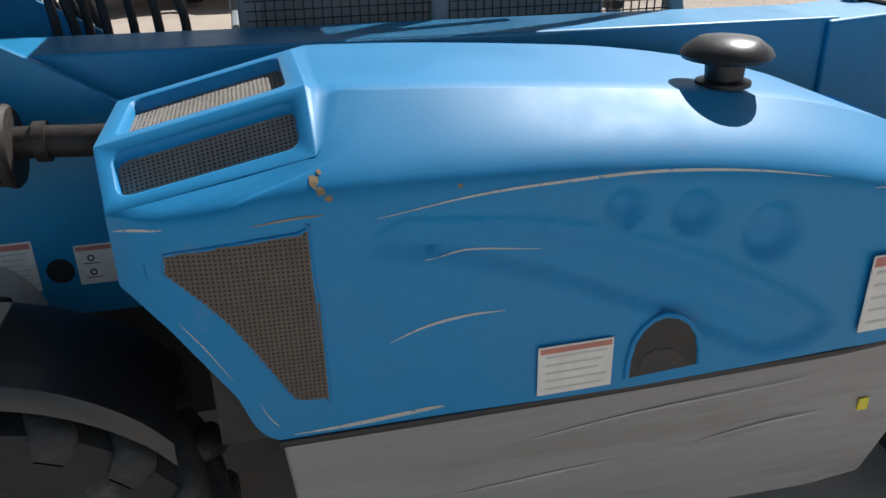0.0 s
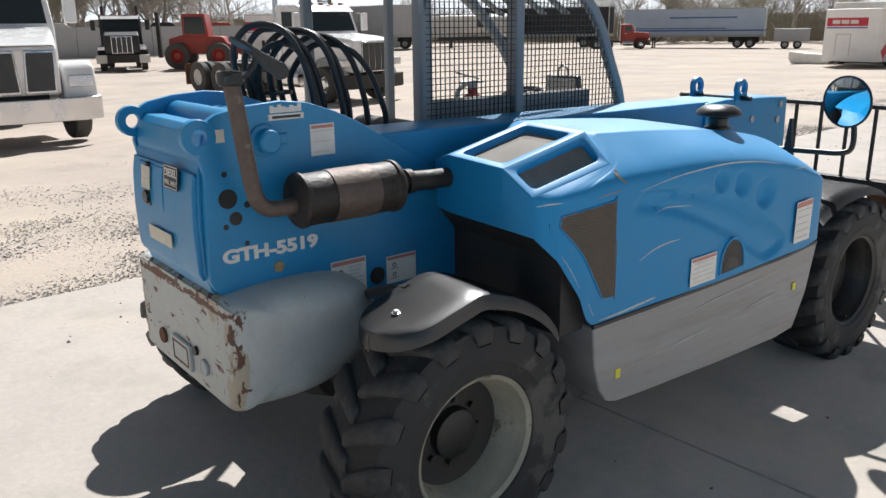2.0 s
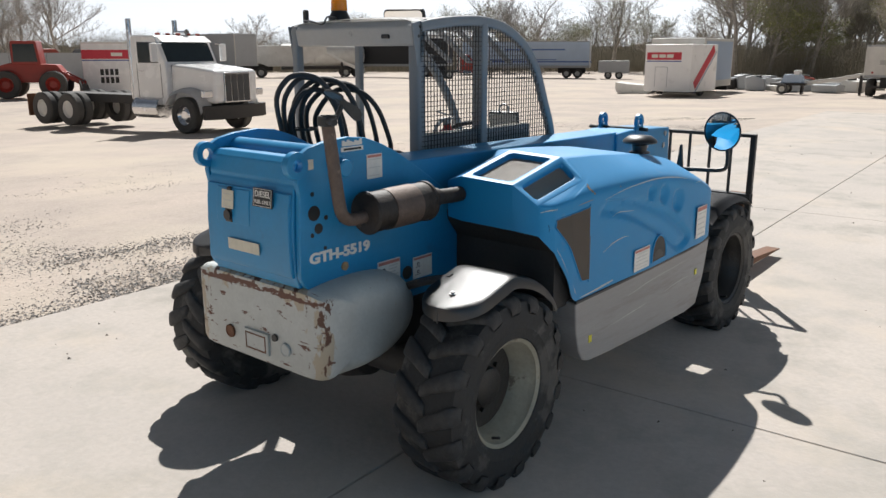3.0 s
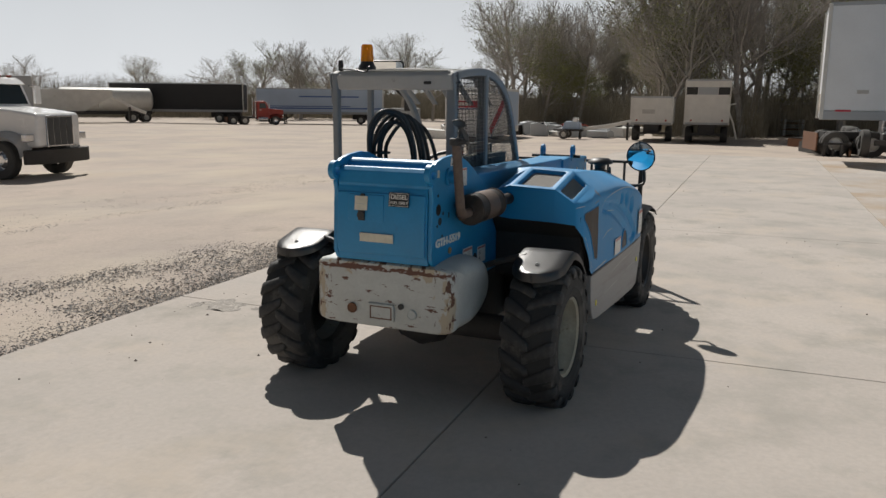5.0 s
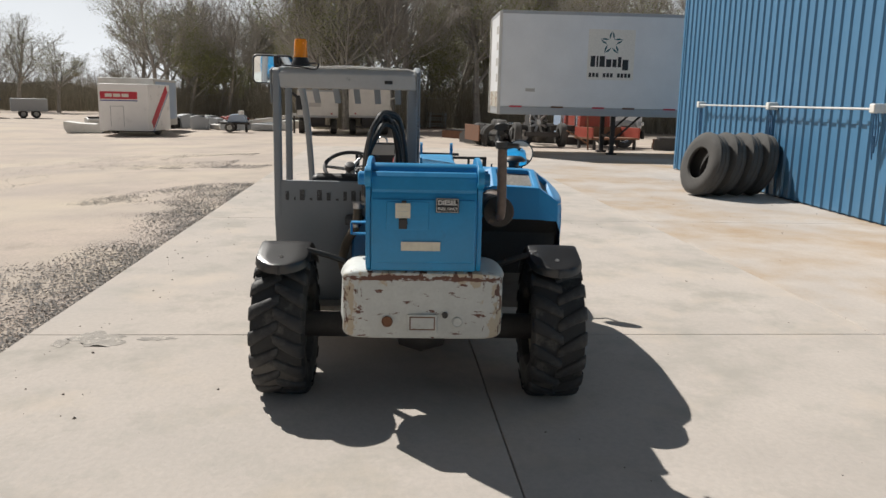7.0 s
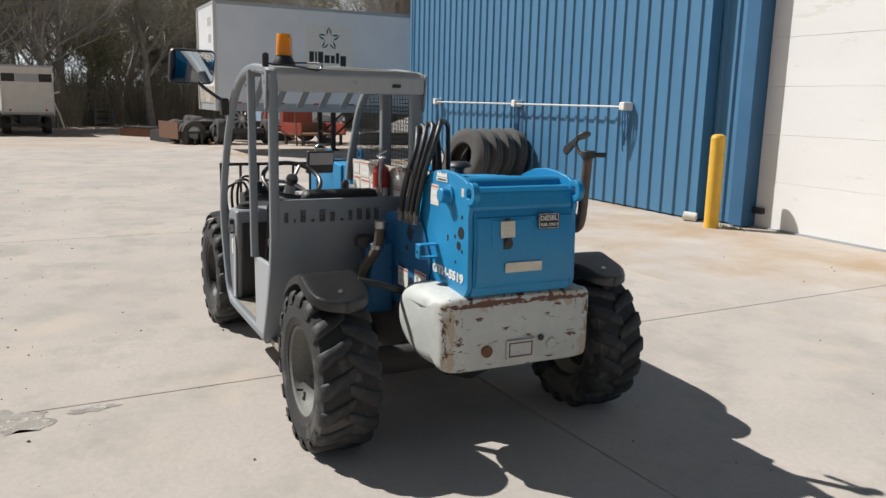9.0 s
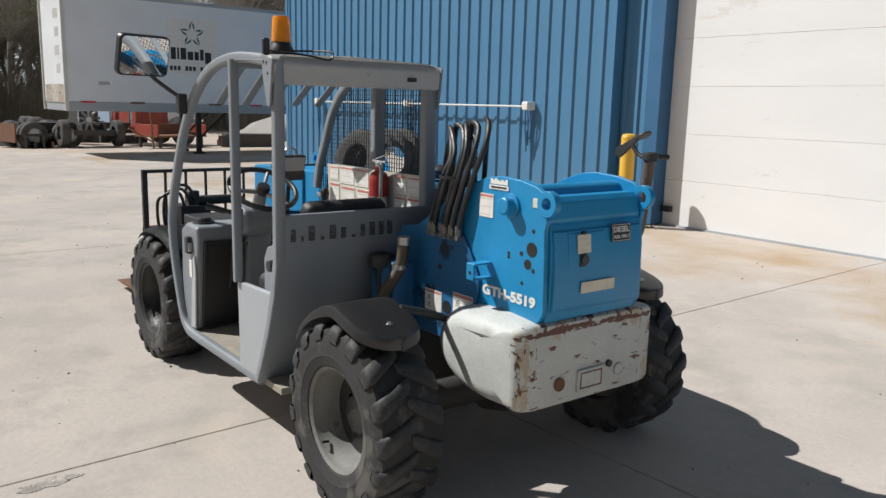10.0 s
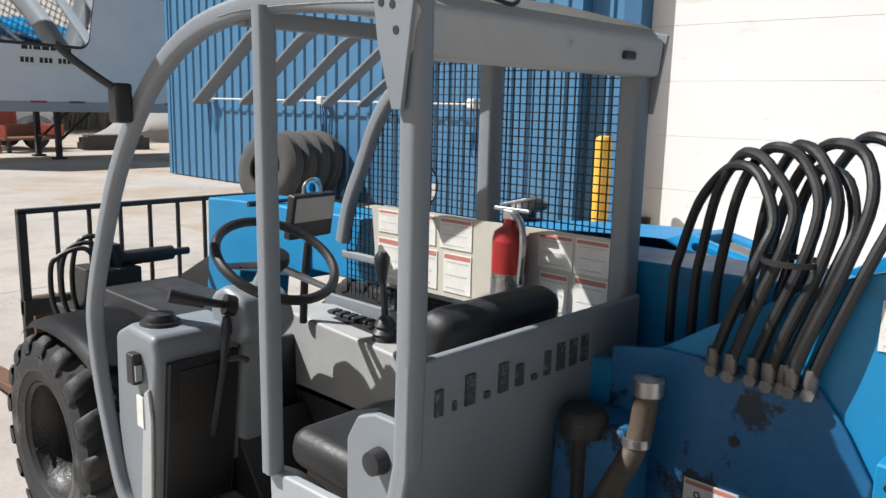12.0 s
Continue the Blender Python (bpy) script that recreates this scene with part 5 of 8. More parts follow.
part("mesh_rail", bm, GREY_CAB, cab)
part("guard_plate", box(bmesh.new(), 1.085, 2.085, CAB_R + 0.004, CAB_R + 0.012, 1.02, 1.315), GREY_CAB, cab, "dark grey steel plate behind the guard mesh", bevel=0.002)

# ---- inside the cab
bm = prism(bmesh.new(), [(1.12, 1.055), (2.08, 1.045), (2.11, 1.315), (1.12, 1.322)], 0.088, 0.098)
board = part("decal_board", bm, mat("yellowed plate", (0.55, 0.52, 0.44), 0.5, vary=0.06, scale=5, bump=0.02), cab)
for x, z, w, h in ((1.13, 1.185, 0.11, 0.10), (1.25, 1.185, 0.12, 0.10), (1.63, 1.185, 0.14, 0.10), (1.79, 1.185, 0.16, 0.10), (1.97, 1.20, 0.10, 0.08), (1.13, 1.045, 0.11, 0.13), (1.26, 1.06, 0.10, 0.11), (1.63, 1.04, 0.12, 0.13), (1.78, 1.04, 0.15, 0.13), (1.96, 1.04, 0.11, 0.14)):
    sticker(board, (x + w, 0.0985, z + 0.027), (-1, 0, 0), (0, 0, 1), w, h, lines=3)
bm = bmesh.new()
rod(bm, (1.435, 0.155, 1.05), (1.435, 0.155, 1.285), 0.052, 20)
lathe(bm, [(0.052, 1.285), (0.046, 1.31), (0.022, 1.328), (0.018, 1.35), (0.0, 1.35)], 20, "z", (1.435, 0.155, 0))
ext = part("extinguisher_bottle", bm, RED, TH, "red fire extinguisher strapped behind the seat")
part("extinguisher_label", lathe(bmesh.new(), [(0.053, 1.09), (0.053, 1.19), (0.051, 1.19), (0.051, 1.09)], 20, "z", (1.435, 0.155, 0), closed=True), STEEL, ext)
bm = box(bmesh.new(), 1.365, 1.495, 0.148, 0.162, 1.37, 1.382)
box(bm, 1.415, 1.455, 0.143, 0.167, 1.345, 1.375)
box(bm, -0.075, 0.06, 0.15, 0.16, -0.004, 0.004, Matrix.Translation((1.415, 0, 1.402)) @ pose(0, 0, 0, 0, 14, 0))
part("extinguisher_valve", bm, STEEL, ext, bevel=0.003)
part("extinguisher_hose", tube(bmesh.new(), [(1.415, 0.17, 1.37), (1.375, 0.18, 1.34), (1.36, 0.19, 1.27), (1.37, 0.185, 1.17)], 0.010, 8, 4), STEEL, ext)
# seat
bm = box(bmesh.new(), 1.30, 1.74, 0.28, 0.74, 0.66, 0.78)
seat = part("seat", bm, SEAT, TH, "worn black vinyl operator seat", bevel=0.05, seg=3)
bm = box(bmesh.new(), 0, 0.11, 0.27, 0.73, 0.0, 0.48)
bmesh.ops.transform(bm, matrix=pose(1.24, 0, 0.73, 0, -12, 0), verts=bm.verts)
part("seat_back", bm, SEAT, seat, bevel=0.045, seg=3)
part("seat_base", box(bmesh.new(), 1.34, 1.70, 0.32, 0.70, 0.345, 0.66), BLACK_PLASTIC, seat, bevel=0.01)
part("seat_lever", tube(bmesh.new(), [(1.52, 0.76, 0.66), (1.60, 0.79, 0.70), (1.66, 0.80, 0.70)], 0.012, 8, 3), BLACK_PLASTIC, seat)
# dashboard and side console
# paler than the dash: sunlight on its side rib, put into the colour
PALE_PANEL = mat("sunlit-tone dash plastic", (0.40, 0.41, 0.41), 0.5, vary=0.08, scale=6, bump=0.03)
bm = prism(bmesh.new(), [(2.24, 0.345), (2.42, 0.345), (2.46, 0.62), (2.45, 0.93), (2.36, 0.972), (2.19, 0.965), (2.175, 0.90), (2.20, 0.70)], 0.60, 0.895)
dash = part("dashboard", bm, GREY_CAB, TH, "grey moulded dashboard pod with a dark kick panel", bevel=0.022, seg=3)
part("kick_panel", prism(bmesh.new(), [(2.245, 0.36), (2.228, 0.36), (2.178, 0.70), (2.155, 0.885), (2.185, 0.885), (2.21, 0.70)], 0.62, 0.862), BLACK_PLASTIC, dash, bevel=0.006)
part("kick_window", prism(bmesh.new(), [(2.183, 0.68), (2.177, 0.68), (2.154, 0.855), (2.160, 0.855)], 0.66, 0.83), BLACK_PRINT_SHADE, dash, smooth=0)
part("dash_rib", prism(bmesh.new(), [(2.225, 0.36), (2.30, 0.36), (2.27, 0.60), (2.245, 0.78), (2.215, 0.80), (2.20, 0.70)], 0.893, 0.905), PALE_PANEL, dash, "dash side rib, its sunlight painted in as paler grey", bevel=0.006)
part("dash_label", box(bmesh.new(), 2.245, 2.285, 0.904, 0.909, 0.665, 0.765), WHITE, dash, smooth=0)
lamp = part("marker_lamp", box(bmesh.new(), 2.265, 2.315, 0.893, 0.925, 0.80, 0.90), BLACK_PLASTIC, dash, "small square lamp on the dash side", bevel=0.008)
part("lamp_lens", box(bmesh.new(), 2.258, 2.266, 0.90, 0.92, 0.815, 0.865), TRAILER_GREY, lamp, smooth=0)
part("dash_cap", lathe(bmesh.new(), [(0.0, 0.036), (0.04, 0.033), (0.048, 0.02), (0.048, 0.012), (0.062, 0.010), (0.066, 0.0), (0.0, 0.0)], 18, "z", (2.315, 0.805, 0.968)), BLACK_PLASTIC, dash, "black filler cap")
bm = prism(bmesh.new(), [(2.20, 0.45), (2.40, 0.45), (2.43, 0.90), (2.34, 0.985), (2.19, 0.99), (2.15, 0.93), (2.19, 0.70)], 0.44, 0.605)
part("column_base", bm, GREY_CAB, dash, bevel=0.035, seg=3)
bm = prism(bmesh.new(), [(2.06, 0.965), (2.10, 1.06), (2.20, 1.09), (2.28, 1.05), (2.28, 0.95), (2.20, 0.90), (2.12, 0.90)], 0.455, 0.655)
part("column_housing", bm, GREY_CAB, dash, "grey steering column shroud", bevel=0.03, seg=3)
bm = prism(bmesh.new(), [(2.28, 0.345), (2.42, 0.345), (2.43, 0.80), (2.30, 0.84)], 0.28, 0.595)
part("dash_side", bm, BLACK_PLASTIC, dash, bevel=0.02)
part("foot_plate", prism(bmesh.new(), [(2.05, 0.345), (2.30, 0.345), (2.30, 0.55), (2.24, 0.60)], 0.30, 0.60), BLACK_PLASTIC, dash, bevel=0.01)
lv = part("park_lever", tube(bmesh.new(), [(2.20, 0.70, 0.60), (2.15, 0.695, 0.78), (2.12, 0.69, 0.93), (2.115, 0.69, 0.985)], 0.013, 8, 4), BLACK_PLASTIC, dash, "black upright lever")
part("lever_grip", lathe(bmesh.new(), [(0.0, 0.06), (0.012, 0.056), (0.017, 0.03), (0.016, 0.0), (0.0, -0.002)], 12, "z", (2.114, 0.69, 0.955)), BLACK_PLASTIC, lv)
part("lever_knob", tube(bmesh.new(), [(2.135, 0.685, 0.865), (2.10, 0.655, 0.872), (2.075, 0.64, 0.868)], 0.010, 8, 3), BLACK_PLASTIC, lv)
bm = prism(bmesh.new(), [(1.45, 0.62), (2.40, 0.62), (2.42, 0.90), (2.30, 0.915), (1.62, 0.875), (1.45, 0.85)], 0.10, 0.30)
con = part("side_console", bm, mat("pale console plastic", (0.37, 0.37, 0.36), 0.55, vary=0.08, scale=8, bump=0.03), TH, "pale grey side console with switches", bevel=0.012)
bm = bmesh.new()
for i in range(6):
    box(bm, 1.98 + i * 0.045, 2.013 + i * 0.045, 0.15, 0.20, 0.905, 0.922)
part("switches", bm, BLACK_PLASTIC, con, bevel=0.003)
part("console_plate", box(bmesh.new(), 1.955, 2.265, 0.125, 0.225, 0.893, 0.908), BLACK_PRINT_SHADE, con, smooth=0)
bm = bmesh.new()
lathe(bm, [(0.05, 0.0), (0.042, 0.02), (0.046, 0.03), (0.034, 0.045), (0.038, 0.055), (0.026, 0.075), (0.012, 0.09)], 18, "z", (1.90, 0.22, 0.885))
rod(bm, (1.90, 0.22, 0.965), (1.916, 0.22, 1.105), 0.012, 8)
lathe(bm, [(0.0, 0.10), (0.016, 0.097), (0.027, 0.078), (0.026, 0.055), (0.019, 0.02), (0.016, 0.0)], 14, "z", (1.918, 0.22, 1.09))
part("joystick", bm, BLACK_PLASTIC, con, "black joystick with rubber boot")
# steering column and wheel
C0, TILTM = Vector((2.045, 0.55, 1.185)), pose(0, 0, 0, 0, -31, 0)
bm = rod(bmesh.new(), (2.20, 0.55, 0.95), (2.06, 0.55, 1.175), 0.05, 14, r2=0.032)
col = part("steering_column", bm, GREY_CAB, TH, bevel=0.006)
bm = bmesh.new()
ring = []
for k in range(40):
    a = 2 * math.pi * k / 40
    ring.append([bm.verts.new(Matrix.Translation(C0) @ TILTM @ Vector(((0.19 + 0.0155 * math.cos(b)) * math.cos(a), (0.19 + 0.0155 * math.cos(b)) * math.sin(a), 0.0155 * math.sin(b)))) for b in [2 * math.pi * q / 10 for q in range(10)]])
for k in range(40):
    r, s = ring[k], ring[(k + 1) % 40]
    for q in range(10):
        bm.faces.new((r[q], r[(q + 1) % 10], s[(q + 1) % 10], s[q]))
sw = part("steering_wheel", bm, BLACK_PLASTIC, col, "black three-spoke steering wheel")
for k in range(3):
    a = radians(90 + 120 * k)
    bm = rod(bmesh.new(), Matrix.Translation(C0) @ TILTM @ Vector((0.03 * math.cos(a), 0.03 * math.sin(a), -0.02)), Matrix.Translation(C0) @ TILTM @ Vector((0.185 * math.cos(a), 0.185 * math.sin(a), 0)), 0.014, 8, r2=0.010)
    part("spoke", bm, STEEL, sw)
bm = lathe(bmesh.new(), [(0.0, 0.03), (0.035, 0.022), (0.042, 0.0), (0.035, -0.03), (0.0, -0.03)], 18, "z")
bmesh.ops.transform(bm, matrix=Matrix.Translation(C0) @ TILTM, verts=bm.verts)
part("horn_button", bm, BLACK_PLASTIC, sw)
lv = part("lever", tube(bmesh.new(), [(2.14, 0.63, 1.03), (2.16, 0.70, 1.045), (2.19, 0.80, 1.075)], 0.013, 8, 3), BLACK_PLASTIC, col, "black direction lever")
part("lever_grip", rod(bmesh.new(), (2.165, 0.735, 1.053), (2.205, 0.83, 1.083), 0.017, 12, r2=0.022), BLACK_PLASTIC, lv)
part("lever_boot", rod(bmesh.new(), (2.14, 0.64, 1.03), (2.15, 0.675, 1.04), 0.034, 14), BLACK_PLASTIC, lv)
# display box
bm = box(bmesh.new(), -0.018, 0.018, -0.10, 0.10, -0.078, 0.078)
bmesh.ops.transform(bm, matrix=pose(2.19, 0.31, 1.288, 0, -10, 8), verts=bm.verts)
dsp = part("instrument_box", bm, BLACK_PLASTIC, TH, "black instrument box on a stalk", bevel=0.008)
bm = box(bmesh.new(), -0.021, -0.017, -0.09, 0.09, -0.015, 0.068)
bmesh.ops.transform(bm, matrix=pose(2.19, 0.31, 1.288, 0, -10, 8), verts=bm.verts)
part("instrument_face", bm, LABEL_GREY, dsp, smooth=0)
part("stalk", tube(bmesh.new(), [(2.22, 0.32, 0.90), (2.21, 0.32, 1.06), (2.19, 0.32, 1.19)], 0.014, 8, 3), BLACK_PLASTIC, dsp)
part("hook", tube(bmesh.new(), [(2.18, 0.275, 1.36), (2.18, 0.28, 1.395), (2.18, 0.31, 1.41), (2.18, 0.34, 1.395), (2.18, 0.345, 1.36)], 0.006, 8, 3), STEEL, dsp)

# ---- lamps, mirrors
bm = lathe(bmesh.new(), [(0.0, 0.0), (0.062, 0.0), (0.062, 0.018), (0.048, 0.04), (0.042, 0.06), (0.0, 0.06)], 20, "z", (1.27, 0.80, 1.895))
bea = part("beacon_base", bm, BLACK_PLASTIC, TH, "amber warning beacon on a black base")
bm = lathe(bmesh.new(), [(0.0, 0.17), (0.034, 0.17), (0.041, 0.155), (0.046, 0.06), (0.046, 0.055), (0.0, 0.055)], 20, "z", (1.27, 0.80, 1.895))
part("beacon_lens", bm, AMBER, bea, "amber plastic beacon lens")
bm = box(bmesh.new(), 1.13, 1.155, 0.918, 0.952, 1.88, 1.955)
part("work_lamp", bm, BLACK_PLASTIC, TH, "small black lamp on the roof edge", bevel=0.01)
part("roof_cable", tube(bmesh.new(), [(1.25, 0.80, 1.91), (1.15, 0.72, 1.91), (1.05, 0.66, 1.905), (1.035, 0.68, 1.87), (1.05, 0.78, 1.885), (1.10, 0.90, 1.895), (1.14, 0.935, 1.90)], 0.005, 6, 4), BLACK_PLASTIC, TH)
# round mirror beside the hood
MC = Vector((2.815, -0.84, 1.262))
mm = Matrix.Translation(MC) @ pose(0, 0, 0, 0, -4, -8)
bm = lathe(bmesh.new(), [(0.0, 0.035), (0.08, 0.028), (0.112, 0.008), (0.118, 0.0), (0.118, -0.008), (0.108, -0.006)], 32, "x")
bmesh.ops.transform(bm, matrix=mm, verts=bm.verts)
rm = part("round_mirror", bm, BLACK_PLASTIC, TH, "round convex mirror on a bent arm")
bm = lathe(bmesh.new(), [(0.0, -0.016), (0.03, -0.0153), (0.06, -0.0130), (0.085, -0.0100), (0.109, -0.006), (0.109, -0.002), (0.0, -0.002)], 32, "x")
bmesh.ops.transform(bm, matrix=mm, verts=bm.verts)
part("mirror_glass", bm, MIRROR, rm)
part("mirror_arm", tube(bmesh.new(), [(2.845, -0.84, 1.262), (2.86, -0.86, 1.16), (2.85, -0.87, 1.06), (2.82, -0.84, 1.03), (2.80, -0.72, 1.025), (2.79, -0.55, 1.02)], 0.013, 8, 4), BLACK_PAINT, rm)
bm = prism(bmesh.new(), [(-0.56, 0.90), (-0.64, 0.90), (-0.62, 1.02), (-0.605, 1.17), (-0.595, 1.17), (-0.58, 1.02)], 2.78, 2.80, "x")
part("mirror_bracket", bm, BLACK_PAINT, rm)
# rectangular mirror on the door side
mm = Matrix.Translation((2.19, 1.145, 1.90)) @ pose(0, 0, 0, 0, -13, 17)
bm = prism(bmesh.new(), rrect(0.30, 0.215, 0.03, 4), -0.005, 0.03, "x")
bmesh.ops.transform(bm, matrix=mm, verts=bm.verts)
lm = part("side_mirror", bm, BLACK_PLASTIC, TH, "rectangular side mirror on a bent arm", bevel=0.006)
bm = prism(bmesh.new(), rrect(0.28, 0.195, 0.025, 4), -0.009, -0.004, "x")
bmesh.ops.transform(bm, matrix=mm, verts=bm.verts)
part("mirror_glass", bm, MIRROR, lm, smooth=0)
part("mirror_arm", tube(bmesh.new(), [(2.22, 1.13, 1.83), (2.225, 1.08, 1.78), (2.215, 1.0, 1.72), (2.205, 0.955, 1.69)], 0.011, 8, 4), BLACK_PLASTIC, lm)
bm = box(bmesh.new(), 2.175, 2.235, 0.925, 0.975, 1.60, 1.71)
part("mirror_clamp", bm, BLACK_PLASTIC, lm, bevel=0.01)

# ---- hoses over the boom pivot
# same blue as the plates, darkened for the shade of cab and hoses
hb = part("valve_block", prism(bmesh.new(), [(0.42, 0.62), (0.98, 0.62), (0.98, 1.10), (0.85, 1.125), (0.50, 1.125), (0.44, 1.05), (0.38, 0.95)], 0.298, 0.312), BLUE_OILY_SHADED, TH, bevel=0.006)
part("block_bolt", disc(bmesh.new(), 0.66, 0.955, 0.012, 0.305, 0.316, 8), BLACK_PRINT_SHADE, hb)
# feet in a row on the block, loops over the pivot, far legs down beside the boom
HOSES = ((0.715, 0.735, 1.555, 0.935), (0.672, 0.715, 1.585, 0.865), (0.628, 0.652, 1.600, 0.800), (0.590, 0.612, 1.606, 0.742), (0.563, 0.560, 1.560, 0.660), (0.545, 0.530, 1.614, 0.690), (0.510, 0.478, 1.628, 0.622))
for k, (xf, xp, zp, xl) in enumerate(HOSES):
    yf, yl = 0.330 + 0.012 * (k % 2), 0.105 + 0.025 * (k % 3)
    pts = [(xf, yf, 1.14), (xf - 0.03, yf, 1.24), (xf - 0.075, yf - 0.012, 1.38), (min(xf, xp) - 0.085, yf - 0.04, zp - 0.105), (xp - 0.055, yf - 0.08, zp - 0.022), (xp, 0.5 * (yf + yl), zp),
           (xp + 0.35 * (xl - xp), yl + 0.05, zp - 0.022), (xp + 0.70 * (xl - xp), yl + 0.02, zp - 0.105), (xl - 0.012, yl, zp - 0.24), (xl, yl, 1.25), (xl, yl, 1.08)]
    hs = part("hydraulic_hose", tube(bmesh.new(), pts, 0.0122, 10, 4), RUBBER_HOSE, TH, "black hydraulic hose looping over the boom pivot")
    part("hose_fitting", lathe(bmesh.new(), [(0.0, 1.165), (0.0150, 1.163), (0.0158, 1.13), (0.0145, 1.127), (0.0125, 1.112), (0.0125, 1.10), (0.0, 1.10)], 10, "z", (xf, yf, 0)), FITTING, hs)
    part("elbow", rod(bmesh.new(), (xf, 0.30, 1.108), (xf, yf + 0.014, 1.112), 0.0145, 6), FITTING, hs)
part("hose_tie", lathe(bmesh.new(), [(0.060, -0.006), (0.060, 0.006), (0.056, 0.006), (0.056, -0.006)], 16, "z", (0.575, 0.318, 1.375), closed=True), BLACK_PRINT_SHADE, TH)
# filler neck and pipe on the left
bm = tube(bmesh.new(), [(0.832, 0.395, 1.055), (0.84, 0.41, 0.93), (0.865, 0.465, 0.83), (0.90, 0.49, 0.75), (0.99, 0.51, 0.67), (1.10, 0.51, 0.60)], 0.028, 12, 4)
fn = part("filler_pipe", bm, mat("brown dirty pipe", (0.10, 0.075, 0.05), 0.55, vary=0.3, scale=9, bump=0.15), TH, "brown filler pipe with clamp and cap")
part("filler_cap", lathe(bmesh.new(), [(0.032, -0.02), (0.036, -0.015), (0.036, 0.02), (0.0, 0.025)], 14, "z", (0.832, 0.395, 1.055)), STEEL, fn)
part("clamp", lathe(bmesh.new(), [(0.029, 0), (0.034, 0), (0.034, 0.02), (0.029, 0.02)], 14, "z", (0.842, 0.413, 0.92), closed=True), STEEL, fn)
bm = lathe(bmesh.new(), [(0.0, 0.035), (0.05, 0.03), (0.06, 0.015), (0.06, -0.03), (0.0, -0.03)], 22, "z", (0.975, 0.43, 0.945))
part("air_filter", bm, BLACK_PAINT, TH, "dark round canister lid behind the cab")
part("filter_body", rod(bmesh.new(), (0.975, 0.43, 0.60), (0.975, 0.43, 0.92), 0.022, 14), DARK_FRAME, TH)
# the tank's shade behind the cab is in its darker blue as well
part("oil_tank", box(bmesh.new(), 0.86, 1.06, 0.30, 0.44, 0.55, 0.95), BLUE_OILY_SHADED, TH, bevel=0.02)
# grab step on the left plate
bm = box(bmesh.new(), 0.310, 0.36, 0.392, 0.400, 0.962, 1.035)
box(bm, 0.310, 0.36, 0.297, 0.392, 1.027, 1.035)
box(bm, 0.310, 0.36, 0.297, 0.392, 0.962, 0.970)
part("step_bracket", bm, BLUE, TH, bevel=0.004)
# black disc stands for the shade in the bracket's hole
part("bracket_hole", disc(bmesh.new(), 0.335, 0.995, 0.008, 0.3985, 0.4015, 12), BLACK_PRINT_SHADE, TH, smooth=0)
# fork carriage
CX = 4.0
bm = bmesh.new()
for y in (-0.64, 0.64):
    box(bm, CX - 0.02, CX + 0.02, y - 0.02, y + 0.02, 0.30, 1.13)
box(bm, CX - 0.02, CX + 0.02, -0.66, 0.66, 1.115, 1.14)
box(bm, CX - 0.03, CX + 0.03, -0.66, 0.66, 0.62, 0.70)
box(bm, CX - 0.03, CX + 0.03, -0.66, 0.66, 0.25, 0.35)
car = part("fork_carriage", bm, BLACK_PAINT, TH, "black fork carriage with load backrest", bevel=0.004)
for k in range(7):
    y = -0.48 + 0.16 * k
    part("backrest_bar", rod(bmesh.new(), (CX, y, 0.68), (CX, y, 1.12), 0.012, 8), BLACK_PAINT, car)
for y in (-0.54, 0.54):
    bm = prism(bmesh.new(), [(CX + 0.02, 0.70), (CX + 0.02, 0.10), (CX + 0.04, 0.07), (CX + 1.07, 0.062), (CX + 1.07, 0.072), (CX + 0.5, 0.115), (CX + 0.075, 0.13), (CX + 0.065, 0.70)], y - 0.06, y + 0.06)
    part("fork", bm, RUST_STEEL, car, "rust-brown pallet fork", bevel=0.006)
# coupler, tilt cylinder and valves ahead of the dash
part("coupler", prism(bmesh.new(), [(3.30, 0.95), (3.45, 0.92), (3.97, 0.66), (3.97, 0.25), (3.75, 0.30), (3.30, 0.60)], -0.22, -0.02), BLACK_PAINT, TH, bevel=0.01)
bm = lathe(bmesh.new(), [(0.0, 0.08), (0.018, 0.08), (0.018, 0.16), (0.034, 0.165), (0.036, 0.40), (0.030, 0.44), (0.0, 0.44)], 16, "y", (3.46, 0, 0.955))
fv = part("front_valve", bm, BLACK_PAINT, TH, "black hydraulic cylinder and valve block")
part("valve_body", box(bmesh.new(), 3.36, 3.58, 0.36, 0.58, 0.70, 0.93), BLACK_PAINT, fv, bevel=0.01)
part("valve_base", box(bmesh.new(), 3.30, 3.70, 0.06, 0.62, 0.62, 0.74), BLACK_PAINT, fv, bevel=0.01)
part("cylinder_eye", box(bmesh.new(), 3.42, 3.50, 0.42, 0.50, 0.90, 1.03), BLACK_PAINT, fv, bevel=0.012)
for k in range(3):
    y = 0.50 + 0.045 * k
    part("valve_hose", tube(bmesh.new(), [(3.40, y - 0.05, 0.92), (3.40, y - 0.02, 1.01), (3.42, y + 0.02, 1.07 - 0.02 * k), (3.45, y + 0.09, 1.06 - 0.03 * k), (3.47, y + 0.12, 0.95), (3.50, y + 0.11, 0.80), (3.55, y + 0.06, 0.68)], 0.011, 8, 5), RUBBER_HOSE, fv)
part("front_deck", box(bmesh.new(), 2.5, 3.2, 0.28, 0.62, 0.78, 0.90), BLACK_PAINT, TH, bevel=0.01)

# ---------------------------------------------------------------- slab and building
SITE = 2.5  # degrees by which the slab is turned against the machine
sm = pose(0, 0, 0, 0, 0, SITE)


